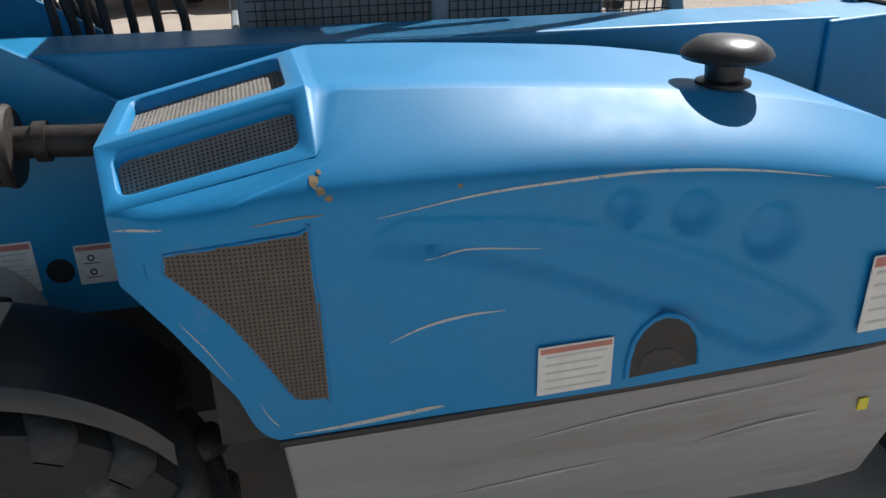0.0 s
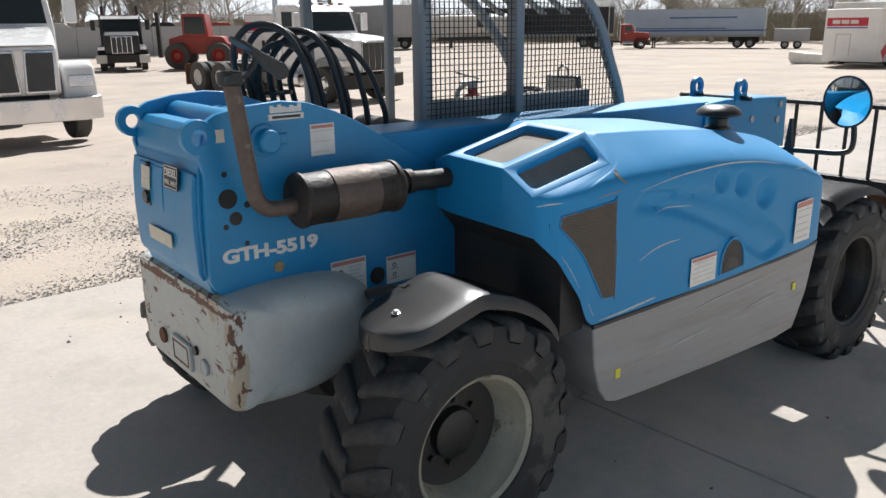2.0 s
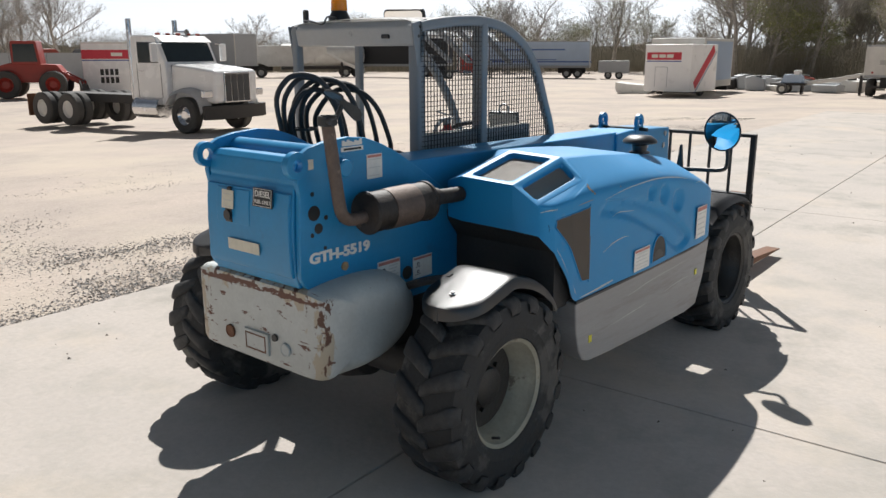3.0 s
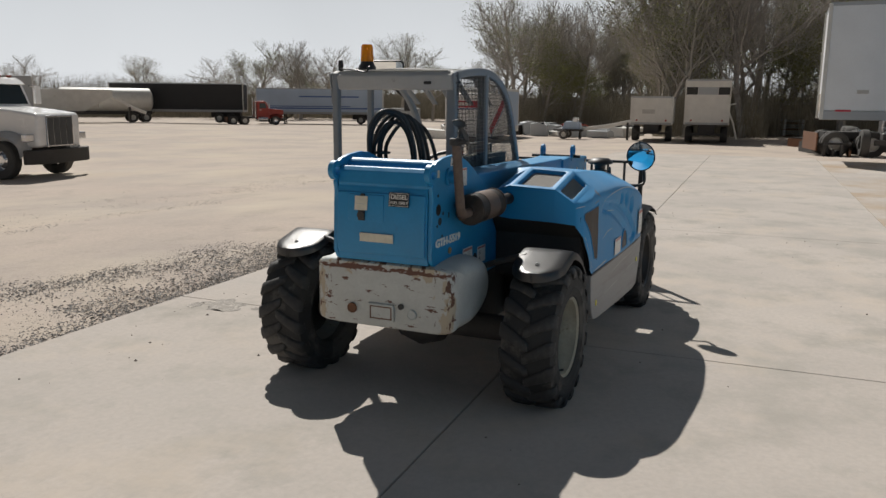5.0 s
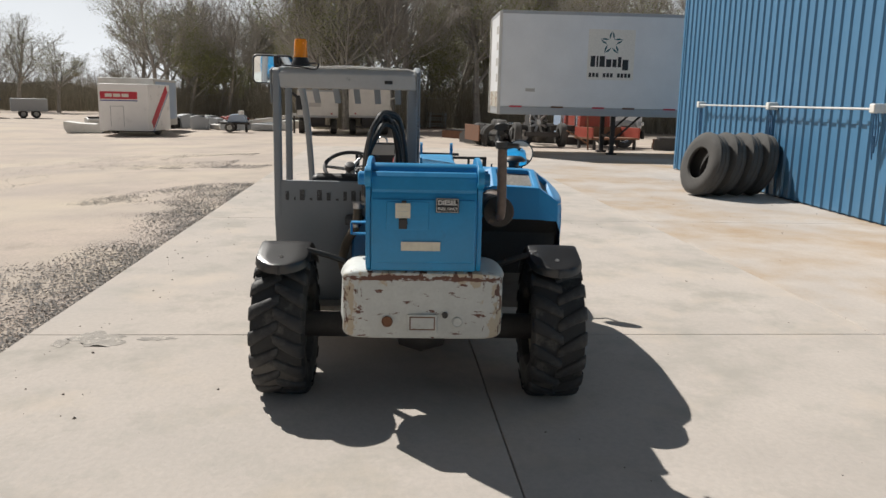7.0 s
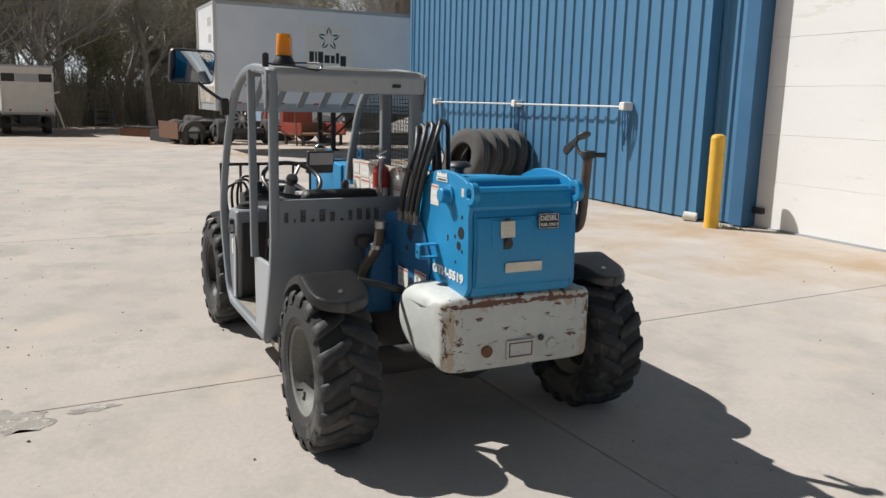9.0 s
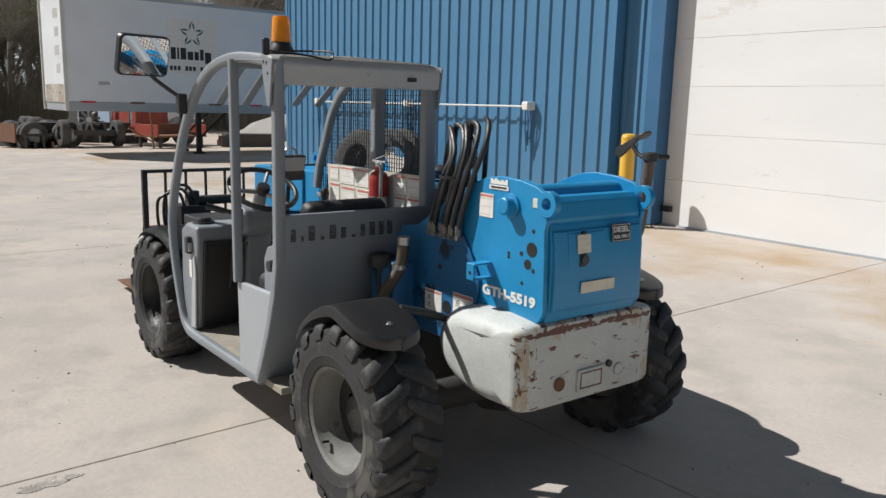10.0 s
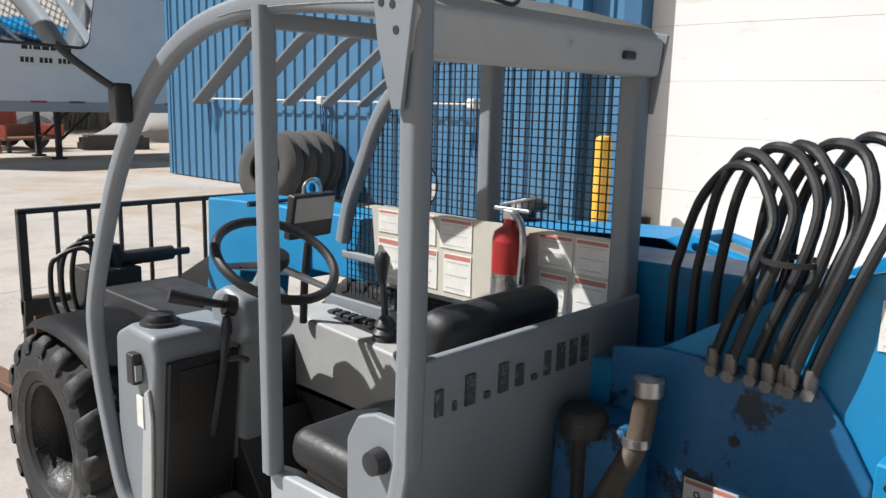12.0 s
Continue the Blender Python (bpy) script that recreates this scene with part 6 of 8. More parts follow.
pave = thing("pavement", "large pale concrete slabs with dirt-filled joints", "pavement", kind="structure")
XS = [-11.0, -5.0, 1.6, 7.2, 12.8, 18.4, 24.0]
YS = [-15.2, -12.0, -7.75, -3.6, -0.42, 2.72]
bed = bmesh.new()
for xa, xb in zip(XS, XS[1:]):
    for ya, yb in zip(YS, YS[1:]):
        box(bed, xa - 0.01, xb + 0.01, ya - 0.01, yb + (0.01 if yb < 2 else -0.04), -0.2, -0.02, sm)
        bm = box(bmesh.new(), xa + 0.003, xb - 0.003, ya + 0.003, yb - 0.003, -0.16, 0.0)
        bmesh.ops.bevel(bm, geom=[e for e in bm.edges if abs(e.verts[0].co.z) < 1e-6 and abs(e.verts[1].co.z) < 1e-6], offset=0.005, segments=1, affect='EDGES')
        bmesh.ops.transform(bm, matrix=sm, verts=bm.verts)
        part("slab", bm, CONCRETE_STAINED if yb < -3.0 and xa > -6 else CONCRETE, pave, smooth=0)
part("joint_bed", bed, JOINT, pave, smooth=0)

# spalled, gritty patches along one joint
SPALL = mat("spalled gritty concrete", (0.33, 0.305, 0.275), 0.95, vary=0.3, scale=9, fine=90, bump=0.8, spots=(0.46, 0.42, 0.375), spot_scale=14, spot_at=0.55)
rn = random.Random(23)
for px, py, rx, ry in ((1.40, 2.25, 0.17, 0.17), (1.43, 1.86, 0.05, 0.11), (1.30, 2.47, 0.07, 0.06)):
    bm = bmesh.new()
    ph = [rn.uniform(0, 6.3) for _ in range(4)]
    rim_v = []
    for k in range(40):
        a = 2 * math.pi * k / 40
        q = 1 + 0.22 * math.sin(2 * a + ph[0]) + 0.16 * math.sin(5 * a + ph[1]) + 0.10 * math.sin(9 * a + ph[2]) + 0.06 * math.sin(17 * a + ph[3])
        x, y = px + rx * q * math.cos(a), py + ry * q * math.sin(a)
        rim_v.append(bm.verts.new((x, y, 0.002)))
    bm.faces.new(rim_v)
    bmesh.ops.triangulate(bm, faces=bm.faces)
    part("spall_patch", bm, SPALL, pave, "gritty spalled patch", smooth=0)

# gravel band along the slab edge
def gravel_band(n, x0, x1, y0, y1, s0, s1, name, label):
    rn = random.Random(7)
    verts, faces = [], []
    for _ in range(n):
        x = rn.uniform(x0, x1)
        f = rn.random() ** 1.5
        y = y0 + (y1 - y0) * f
        # stones lie in drifts with bare sand between
        if noise.noise(Vector((x * 0.55, y * 1.5, 3.1))) + 0.5 * noise.noise(Vector((x * 2.1, y * 3.0, 7.7))) < -0.42 + 1.15 * f + 0.9 * (rn.random() - 0.5):
            continue
        s = rn.uniform(s0, s1) * (1.15 - 0.5 * f)
        c = sm @ Vector((x, y, 0))
        z = ground_z(c.x, c.y) - 0.03 + s * 0.25
        b = len(verts)
        for dx, dy, dz in ((1, 0, 0), (-0.5, 0.87, 0), (-0.5, -0.87, 0), (0, 0, 0.32)):
            a = rn.uniform(0, 6.3)
            k = rn.uniform(0.7, 1.3) * s
            verts.append((c.x + k * (dx * math.cos(a) - dy * math.sin(a) if dz == 0 else 0.2), c.y + k * (dx * math.sin(a) + dy * math.cos(a) if dz == 0 else 0.1), z + dz * s - (0.3 * s if dz == 0 else 0)))
        faces += [(b, b + 1, b + 3), (b + 1, b + 2, b + 3), (b + 2, b, b + 3)]
    me = bpy.data.meshes.new(name)
    me.from_pydata(verts, [], faces)
    me.materials.append(GRAVEL)
    tagged(new(name, me), label, "gravel", kind="stuff")


gravel_band(160000, -6, 17, 2.74, 7.8, 0.006, 0.018, "gravel", "loose grey crushed stone along the slab edge")
gravel_band(36000, 1, 22, 4.2, 12.0, 0.007, 0.019, "gravel", "scattered grey stones on the dusty yard")

# building: ribbed steel wall, corner trims, recessed sectional door
bld = thing("building", "blue ribbed steel warehouse wall with a white overhead door", "building", kind="structure")
WX0, WY, WH = 5.95, -6.89, 6.4
wall_m = Matrix.Translation((WX0, WY, 0)) @ pose(0, 0, 0, 0, 0, 0.4)


def wall_panel(w, h, ribs=3):
    """One cladding sheet: flat pans with trapezoid ribs."""
    prof = []
    p = w / ribs
    for k in range(ribs):
        o = k * p
        prof += [(o, 0), (o + p * 0.60, 0), (o + p * 0.70, 0.032), (o + p * 0.90, 0.032)]
    prof.append((w, 0))
    bm = bmesh.new()
    a = [bm.verts.new((x, y, 0.03)) for x, y in prof]
    b = [bm.verts.new((x, y, h)) for x, y in prof]
    for i in range(len(prof) - 1):
        bm.faces.new((a[i], a[i + 1], b[i + 1], b[i]))
    back0, back1 = [bm.verts.new((x, -0.03, z)) for x, z in ((0, 0.03), (w, 0.03))], [bm.verts.new((x, -0.03, z)) for x, z in ((0, h), (w, h))]
    bm.faces.new((back0[0], back0[1], back1[1], back1[0]))
    me = bpy.data.meshes.new("wall_panel")
    bmesh.ops.recalc_face_normals(bm, faces=bm.faces)
    bm.to_mesh(me)
    bm.free()
    me.materials.append(WALL_BLUE)
    return me


PANEL = 0.8917
pm = wall_panel(PANEL, WH)
for k in range(12):
    ob = new("wall_panel", pm)
    ob.parent = bld
    ob.matrix_basis = wall_m @ Matrix.Translation((PANEL * k, 0, 0))
LEN = PANEL * 12 + 0.02
part("wall_core", box(bmesh.new(), 0.02, LEN, -0.22, -0.05, 0.0, WH, wall_m), TRIM_BLUE, bld, smooth=0)
part("corner_trim", box(bmesh.new(), LEN - 0.02, LEN + 0.10, -0.25, 0.045, 0.02, WH, wall_m), WALL_BLUE, bld, bevel=0.006)
part("end_wall", box(bmesh.new(), LEN - 0.18, LEN + 0.02, -14.0, -0.25, 0.0, WH, wall_m), WALL_BLUE, bld, smooth=0)
# the wall steps back towards the door: a narrow ribbed sheet, then a dark jamb
part("edge_trim", box(bmesh.new(), -0.02, 0.0, -0.25, 0.036, 0.02, WH, wall_m), WALL_BLUE, bld, smooth=0)
ob = new("wall_panel", wall_panel(0.51, WH, 2))
ob.parent = bld
ob.matrix_basis = wall_m @ Matrix.Translation((-0.53, -0.20, 0))
part("wall_core", box(bmesh.new(), -0.53, -0.02, -0.42, -0.25, 0.0, WH, wall_m), TRIM_BLUE, bld, smooth=0)
part("jamb_trim", box(bmesh.new(), -0.78, -0.53, -0.42, -0.12, 0.02, WH, wall_m), TRIM_BLUE, bld, bevel=0.006)
part("roof_eave", box(bmesh.new(), -21, LEN + 0.2, -14, 0.25, WH, WH + 0.2, wall_m), TRIM_BLUE, bld, smooth=0)
door = part("overhead_door", box(bmesh.new(), -4.5, -0.78, -0.60, -0.43, 0.0, WH, wall_m), REVEAL, bld, "white sectional overhead door", smooth=0)
z = 0.02
while z < WH - 0.1:
    bm = box(bmesh.new(), -4.5, -0.785, -0.43, -0.385, z, z + 0.670, wall_m)
    bmesh.ops.bevel(bm, geom=list(bm.edges), offset=0.003, segments=1, affect='EDGES')
    part("door_section", bm, DOOR_WHITE, door, smooth=0)
    z += 0.673
part("door_seal", box(bmesh.new(), -4.5, -0.785, -0.385, -0.36, 0.0, 0.03, wall_m), TRAILER_GREY, door, smooth=0)
part("latch_box", box(bmesh.new(), -0.96, -0.80, -0.385, -0.30, 0.215, 0.30, wall_m), BLACK_PLASTIC, door, bevel=0.006)
part("jamb_trim", box(bmesh.new(), -4.75, -4.50, -0.42, 0.02, 0.02, WH, wall_m), TRIM_BLUE, bld, bevel=0.006)
for k in range(18):
    ob = new("wall_panel", pm)
    ob.parent = bld
    ob.matrix_basis = wall_m @ Matrix.Translation((-4.75 - PANEL * (k + 1), 0, 0))
part("far_wall", box(bmesh.new(), -4.75 - PANEL * 18, -4.75, -0.42, -0.05, 0, WH, wall_m), TRIM_BLUE, bld, smooth=0)

# bollard, capped pipe
bm = bmesh.new()
rod(bm, (0, 0, 0), (0, 0, 1.30), 0.105, 24)
lathe(bm, [(0.105, 1.30), (0.09, 1.335), (0.05, 1.35), (0.0, 1.352)], 24, "z")
bol = finish("bollard", bm, YELLOW)
bol.matrix_world = pose(5.34, -6.60, 0)
tagged(bol, "yellow painted steel bollard beside the door jamb", "bollard")
bm = rod(bmesh.new(), (0, 0, 0.06), (0.16, 0.12, 0.075), 0.07, 18)
pc = finish("capped_pipe", bm, WHITE, bevel=0.01)
pc.matrix_world = pose(5.86, -6.82, 0)
tagged(pc, "short white capped plastic pipe at the wall foot", "pipe")
bm = bmesh.new()
rn = random.Random(3)
for k in range(60):
    a = rn.uniform(0, 6.28)
    r = rn.uniform(0, 0.18)
    p = Vector((r * math.cos(a) * 1.7, r * math.sin(a) * 0.6, 0))
    q = p + Vector((rn.uniform(-0.06, 0.06), rn.uniform(-0.06, 0.06), rn.uniform(0.02, 0.07)))
    s = Vector((0.008, 0.004, 0))
    bm.faces.new([bm.verts.new(t) for t in (p - s, p + s, q)])
wd = finish("weeds", bm, BUD, smooth=0)
wd.matrix_world = pose(5.12, -6.80, 0)
tagged(wd, "small green weeds at the door jamb", "weeds", kind="stuff")

# air line with white brackets on the wall
rail = thing("wall_rail", "thin pale pipe rail on white brackets with hanging blue straps", "rail")
part("pipe", rod(bmesh.new(), wall_m @ Vector((1.71, 0.16, 1.70)), wall_m @ Vector((8.95, 0.16, 1.70)), 0.018, 10), REVEAL, rail)
for bx in (1.71, 5.21, 8.95):
    br = part("bracket", box(bmesh.new(), bx - 0.07, bx + 0.07, 0.0, 0.20, 1.64, 1.78, wall_m), WHITE, rail, bevel=0.02)
    for k in range(3):
        part("strap", tube(bmesh.new(), [wall_m @ Vector((bx - 0.05 + 0.05 * k, 0.12, 1.66)), wall_m @ Vector((bx - 0.07 + 0.07 * k, 0.10, 1.40)), wall_m @ Vector((bx - 0.03 + 0.03 * k, 0.09, 1.15 - 0.1 * k)), wall_m @ Vector((bx + 0.02 * k, 0.12, 1.30))], 0.012, 6, 4), TRIM_BLUE, br)


# tyres leaning on the wall
def build_loose_tyre():
    R, W = 0.60, 0.32
    bm = lathe(bmesh.new(), [(0.29, -W * 0.36), (0.31, -W * 0.46), (0.42, -W * 0.50), (0.53, -W * 0.47), (0.568, -W * 0.36), (R, -W * 0.30), (R - 0.012, -W * 0.22), (R, -W * 0.2), (R, -W * 0.06), (R - 0.012, -W * 0.04), (R - 0.012, W * 0.04), (R, W * 0.06),
                             (R, W * 0.2), (R - 0.012, W * 0.22), (R, W * 0.30), (0.568, W * 0.36), (0.53, W * 0.47), (0.42, W * 0.50), (0.31, W * 0.46), (0.29, W * 0.36), (0.33, W * 0.33), (0.51, W * 0.30), (0.54, 0), (0.51, -W * 0.30), (0.33, -W * 0.33)], 48, "y", closed=True)
    return finish("tyre", bm, OLD_RUBBER, smooth=40)


ty = build_loose_tyre()
tagged(ty, "worn black truck tyre leaning in a row against the blue wall", "tyre", group="tyres leaning on the wall")
TY = [(10.80, -5.40), (10.90, -5.77), (11.0, -6.14), (11.10, -6.51)]
for k, (x, y) in enumerate(TY):
    m = pose(x, y, 0.60, 14, 0, 14 - 3 * k)
    if k == 0:
        ty.matrix_world = m
    else:
        copy_thing(ty, m)


# ---------------------------------------------------------------- trailers and vehicles
def wheel_pair(bm, x, y, r=0.5, w=0.26, mi=0):
    lathe(bm, [(r * 0.55, -w / 2), (r * 0.92, -w / 2), (r, -w * 0.36), (r, w * 0.36), (r * 0.92, w / 2), (r * 0.55, w / 2), (r * 0.5, 0.0)], 24, "y", (x, y, r), closed=True)


def add_wheels(parent, xs, ys, r=0.5, w=0.26, disc_material=None):
    for x in xs:
        for y in ys:
            bm = bmesh.new()
            wheel_pair(bm, x, y, r, w)
            t = part("wheel", bm, OLD_RUBBER, parent)
            s = 1 if y > 0 else -1
            part("rim", lathe(bmesh.new(), [(0.0, s * (w * 0.30)), (r * 0.25, s * w * 0.34), (r * 0.42, s * w * 0.16), (r * 0.56, s * w * 0.42), (r * 0.56, 0.0), (0.0, 0.0)], 20, "y", (x, y, r)), disc_material or DULL_WHITE, t)


def van_trailer(name, label, at, rz, L=15.0, W=2.6, z0=1.15, z1=4.1, skin=None, wheels=True, legs=True, legx=3.2, frame_h=0.25, posts=True):
    """A box trailer: x runs along its length from the nose, its long side at y = +W/2 and -W/2."""
    e = thing(name, label, "trailer", at, rz)
    part("box_body", box(bmesh.new(), 0, L, -W / 2, W / 2, z0 + frame_h, z1), skin or CARGO_WHITE, e, bevel=0.03)
    part("bottom_rail", box(bmesh.new(), 0.02, L - 0.02, -W / 2 - 0.015, W / 2 + 0.015, z0, z0 + frame_h), TRAILER_GREY, e, bevel=0.01)
    part("top_rail", box(bmesh.new(), -0.01, L + 0.01, -W / 2 - 0.015, W / 2 + 0.015, z1 - 0.07, z1 + 0.03), TRAILER_GREY, e, bevel=0.01)
    if posts:
        for x in (0.0, L):
            for y in (-W / 2, W / 2):
                part("corner_post", box(bmesh.new(), x - 0.05, x + 0.05, y - 0.03, y + 0.03, z0, z1), DULL_WHITE, e, bevel=0.01)
    if legs:
        for y in (-0.7, 0.7):
            lg = part("landing_leg", box(bmesh.new(), legx - 0.07, legx + 0.07, y - 0.07, y + 0.07, 0.06, z0), DARK_FRAME, e, bevel=0.01)
            part("foot", box(bmesh.new(), legx - 0.16, legx + 0.16, y - 0.12, y + 0.12, 0.0, 0.06), DARK_FRAME, lg, bevel=0.01)
            part("leg_brace", rod(bmesh.new(), (legx, y, 0.45), (legx + 0.9, y, z0), 0.035, 8), DARK_FRAME, lg)
        part("leg_tie", rod(bmesh.new(), (legx, -0.7, 0.6), (legx, 0.7, 0.6), 0.04, 8), DARK_FRAME, e)
    if wheels:
        add_wheels(e, (L - 2.6, L - 1.35), (-W / 2 + 0.18, -W / 2 + 0.48, W / 2 - 0.48, W / 2 - 0.18))
        part("bogie", box(bmesh.new(), L - 3.6, L - 0.5, -0.55, 0.55, 0.55, z0), DARK_FRAME, e)
        part("under_bar", box(bmesh.new(), L - 0.10, L - 0.02, -1.1, 1.1, 0.5, 0.6), DARK_FRAME, e)
    return e


# the large white trailer beyond the building, its long side towards the yard
T1 = van_trailer("van_trailer", "large white box trailer standing on its landing legs", (22.80, -2.50, 0.0), -90 + 1.0, L=15.5, W=2.6, z0=1.27, z1=4.46, legx=3.9)
# local -y side faces the machine after the turn
for k in range(12):
    part("reflector", box(bmesh.new(), 0.35 + k * 1.22 + 0.12 * (k % 3), 0.75 + k * 1.22 + 0.12 * (k % 3), -1.318, -1.312, 1.50, 1.55), SIGN_RED if k % 2 == 0 else RUST_STEEL, T1, smooth=0)
plate = part("white_patch", box(bmesh.new(), 2.80, 4.30, -1.308, -1.302, 2.42, 3.98), WHITE, T1, "white poster patch with a star and plain bars", smooth=0)
bm = bmesh.new()
for k in range(5):
    a = radians(90 + 72 * k)
    for d in (-1, 1):
        b = a + d * radians(36)
        c = Vector((3.55, 3.56))
        q = [c + Vector((math.cos(a), math.sin(a))) * 0.38, c + Vector((math.cos(a + d * 0.16), math.sin(a + d * 0.16))) * 0.20, c + Vector((math.cos(b), math.sin(b))) * 0.14, c + Vector((math.cos(a + d * 0.30), math.sin(a + d * 0.30))) * 0.27]
        bm.faces.new([bm.verts.new((p.x, -1.3105, p.y)) for p in q])
part("star_shape", bm, STAR_TEAL, plate, smooth=0)
for x, w, dz, hz in ((2.90, 0.15, 0.0, 0.34), (3.09, 0.06, 0.0, 0.34), (3.19, 0.17, 0.0, 0.34), (3.40, 0.17, 0.0, 0.24), (3.61, 0.13, 0.0, 0.24), (3.78, 0.11, 0.0, 0.32), (3.93, 0.19, -0.09, 0.33)):
    part("name_bar", box(bmesh.new(), x, x + w, -1.3115, -1.309, 2.82 + dz, 2.82 + dz + hz), BLACK_PRINT_SHADE, plate, smooth=0)
for k in range(12):
    if k not in (3, 7):
        part("number_bar", box(bmesh.new(), 2.86 + 0.115 * k, 2.945 + 0.115 * k, -1.3115, -1.309, 2.50, 2.63), BLACK_PRINT_SHADE, plate, smooth=0)
part("small_badge", box(bmesh.new(), 0.85, 1.15, -1.306, -1.301, 2.0, 2.10), LABEL_GREY, T1, smooth=0)
part("rust_patch", box(bmesh.new(), -0.004, 0.0, -1.1, 1.1, 1.5, 2.0), RUSTY_FACE, T1, smooth=0)
bm = bmesh.new()
for k in range(4):
    box(bm, -0.006, -0.001, -0.75, -0.35 + 0.1 * (k % 2), 2.3 + 0.5 * k, 2.55 + 0.5 * k)
part("nose_marks", bm, LABEL_GREY, T1, smooth=0)


def small_van(name, label, at, rz, W, z0, z1, L, dark_band=False):
    e = van_trailer(name, label, at, rz, L=L, W=W, z0=z0, z1=z1, skin=DULL_WHITE, legs=False, wheels=False, frame_h=0.12)
    add_wheels(e, (L * 0.25, L * 0.25 + 1.1), (-W / 2 + 0.22, W / 2 - 0.22), 0.46, 0.4, DARK_FRAME)
    part("frame", box(bmesh.new(), 0.1, L - 0.1, -0.45, 0.45, 0.55, z0), DARK_FRAME, e)
    part("bumper_bar", box(bmesh.new(), -0.10, -0.02, -W * 0.42, W * 0.42, 0.48, 0.60), DARK_FRAME, e, bevel=0.01)
    if dark_band:
        for y in (-W * 0.36, W * 0.36):
            part("dark_panel", box(bmesh.new(), -0.012, -0.002, y - W * 0.13, y + W * 0.13, z1 - 0.85, z1 - 0.42), BLACK_PRINT_SHADE, e, smooth=0)
        part("middle_panel", box(bmesh.new(), -0.012, -0.002, -W * 0.22, W * 0.22, z1 - 0.85, z1 - 0.42), TRAILER_GREY, e, smooth=0)
    else:
        part("scrawl", box(bmesh.new(), -0.012, -0.002, -0.2, 0.55, z1 - 1.0, z1 - 0.75), LABEL_GREY, e, smooth=0)
    for y in (-W * 0.35, W * 0.35):
        part("tail_lamp", box(bmesh.new(), -0.015, -0.002, y - 0.05, y + 0.05, z0 + 0.2, z0 + 0.3), RED, e, smooth=0)
    return e


small_van("grain_trailer", "low white hopper trailer with dirty rear face", (45.6, 6.25, ground_z(45.6, 6.25)), 7, 2.45, 1.05, 2.7, 7)
V2 = small_van("box_trailer", "tall white box trailer with dark upper panels", (45.6, 3.05, ground_z(45.6, 3.05)), 5, 2.5, 1.1, 3.7, 8, True)
part("ladder_frame", tube(bmesh.new(), [(0.3, -1.05, 2.3), (0.3, -1.5, 1.2), (0.3, -1.75, 0.25)], 0.05, 8), DULL_WHITE, V2)
part("ladder_frame", tube(bmesh.new(), [(0.3, -1.0, 2.2), (0.3, -1.6, 2.35)], 0.05, 8), DULL_WHITE, V2)


# white concession box
def sales_box():
    e = thing("sales_trailer", "small white box trailer with red lettered bands", "trailer", (39.5, 15.9, ground_z(39.5, 15.9)), -3)
    e.scale = (1.05, 1.19, 1.19)
    W, z0, z1 = 2.3, 0.20, 2.30
    part("box_body", box(bmesh.new(), 0, 3.0, -W / 2, W / 2, z0, z1), SALES_WHITE, e, bevel=0.03)
    part("red_band", box(bmesh.new(), -0.008, -0.001, -0.65, 1.05, 1.62, 1.95), SIGN_RED, e, smooth=0)
    part("blue_line", box(bmesh.new(), -0.008, -0.001, -0.65, 1.05, 1.53, 1.58), STRIPE_BLUE, e, smooth=0)
    bm = bmesh.new()
    for k in range(3):
        box(bm, -0.010, -0.002, 0.50 - 0.38 * k, 0.82 - 0.38 * k, 1.71, 1.86)
    part("band_print", bm, WHITE, e, smooth=0)
    bm = bmesh.new()
    for y in (0.0, 0.6):
        box(bm, -0.008, -0.001, y - 0.01, y + 0.01, 0.4, 1.3)
    box(bm, -0.008, -0.001, 0.0, 0.6, 1.29, 1.31)
    part("door_outline", bm, TRAILER_GREY, e, smooth=0)
    m = Matrix.Translation((1.5, -W / 2 - 0.004, 1.30)) @ Matrix.Rotation(radians(-38), 4, 'Y')
    part("red_band", box(bmesh.new(), -1.35, 1.35, -0.004, 0.002, -0.2, 0.2, m), SIGN_RED, e, smooth=0)
    part("blue_line", box(bmesh.new(), -1.5, 1.5, -0.003, 0.002, -0.32, -0.27, m), STRIPE_BLUE, e, smooth=0)
    add_wheels(e, (1.5,), (-W / 2 + 0.15, W / 2 - 0.15), 0.33, 0.22, DULL_WHITE)
    part("tow_bar", tube(bmesh.new(), [(3.0, 0, 0.35), (4.2, 0, 0.4)], 0.05, 8), DARK_FRAME, e)
    b = thing("cargo_box", "pale blue-ended white cargo box stored behind the sales trailer", "cargo box", (43.9, 17.2, ground_z(43.9, 17.2)), 4)
    b.scale = (1.15, 1.15, 1.15)
    part("shell", box(bmesh.new(), 0, 5.0, -1.3, 1.5, 0.25, 2.75), DULL_WHITE, b, bevel=0.04)
    part("blue_panel", box(bmesh.new(), 0.3, 4.8, -1.31, -1.3, 0.6, 2.6), TRAILER_BLUE, b, smooth=0)
    for x in (0.6, 5.0):
        part("skid", box(bmesh.new(), x - 0.4, x - 0.1, -1.2, 1.3, 0.0, 0.25), DARK_FRAME, b)


sales_box()
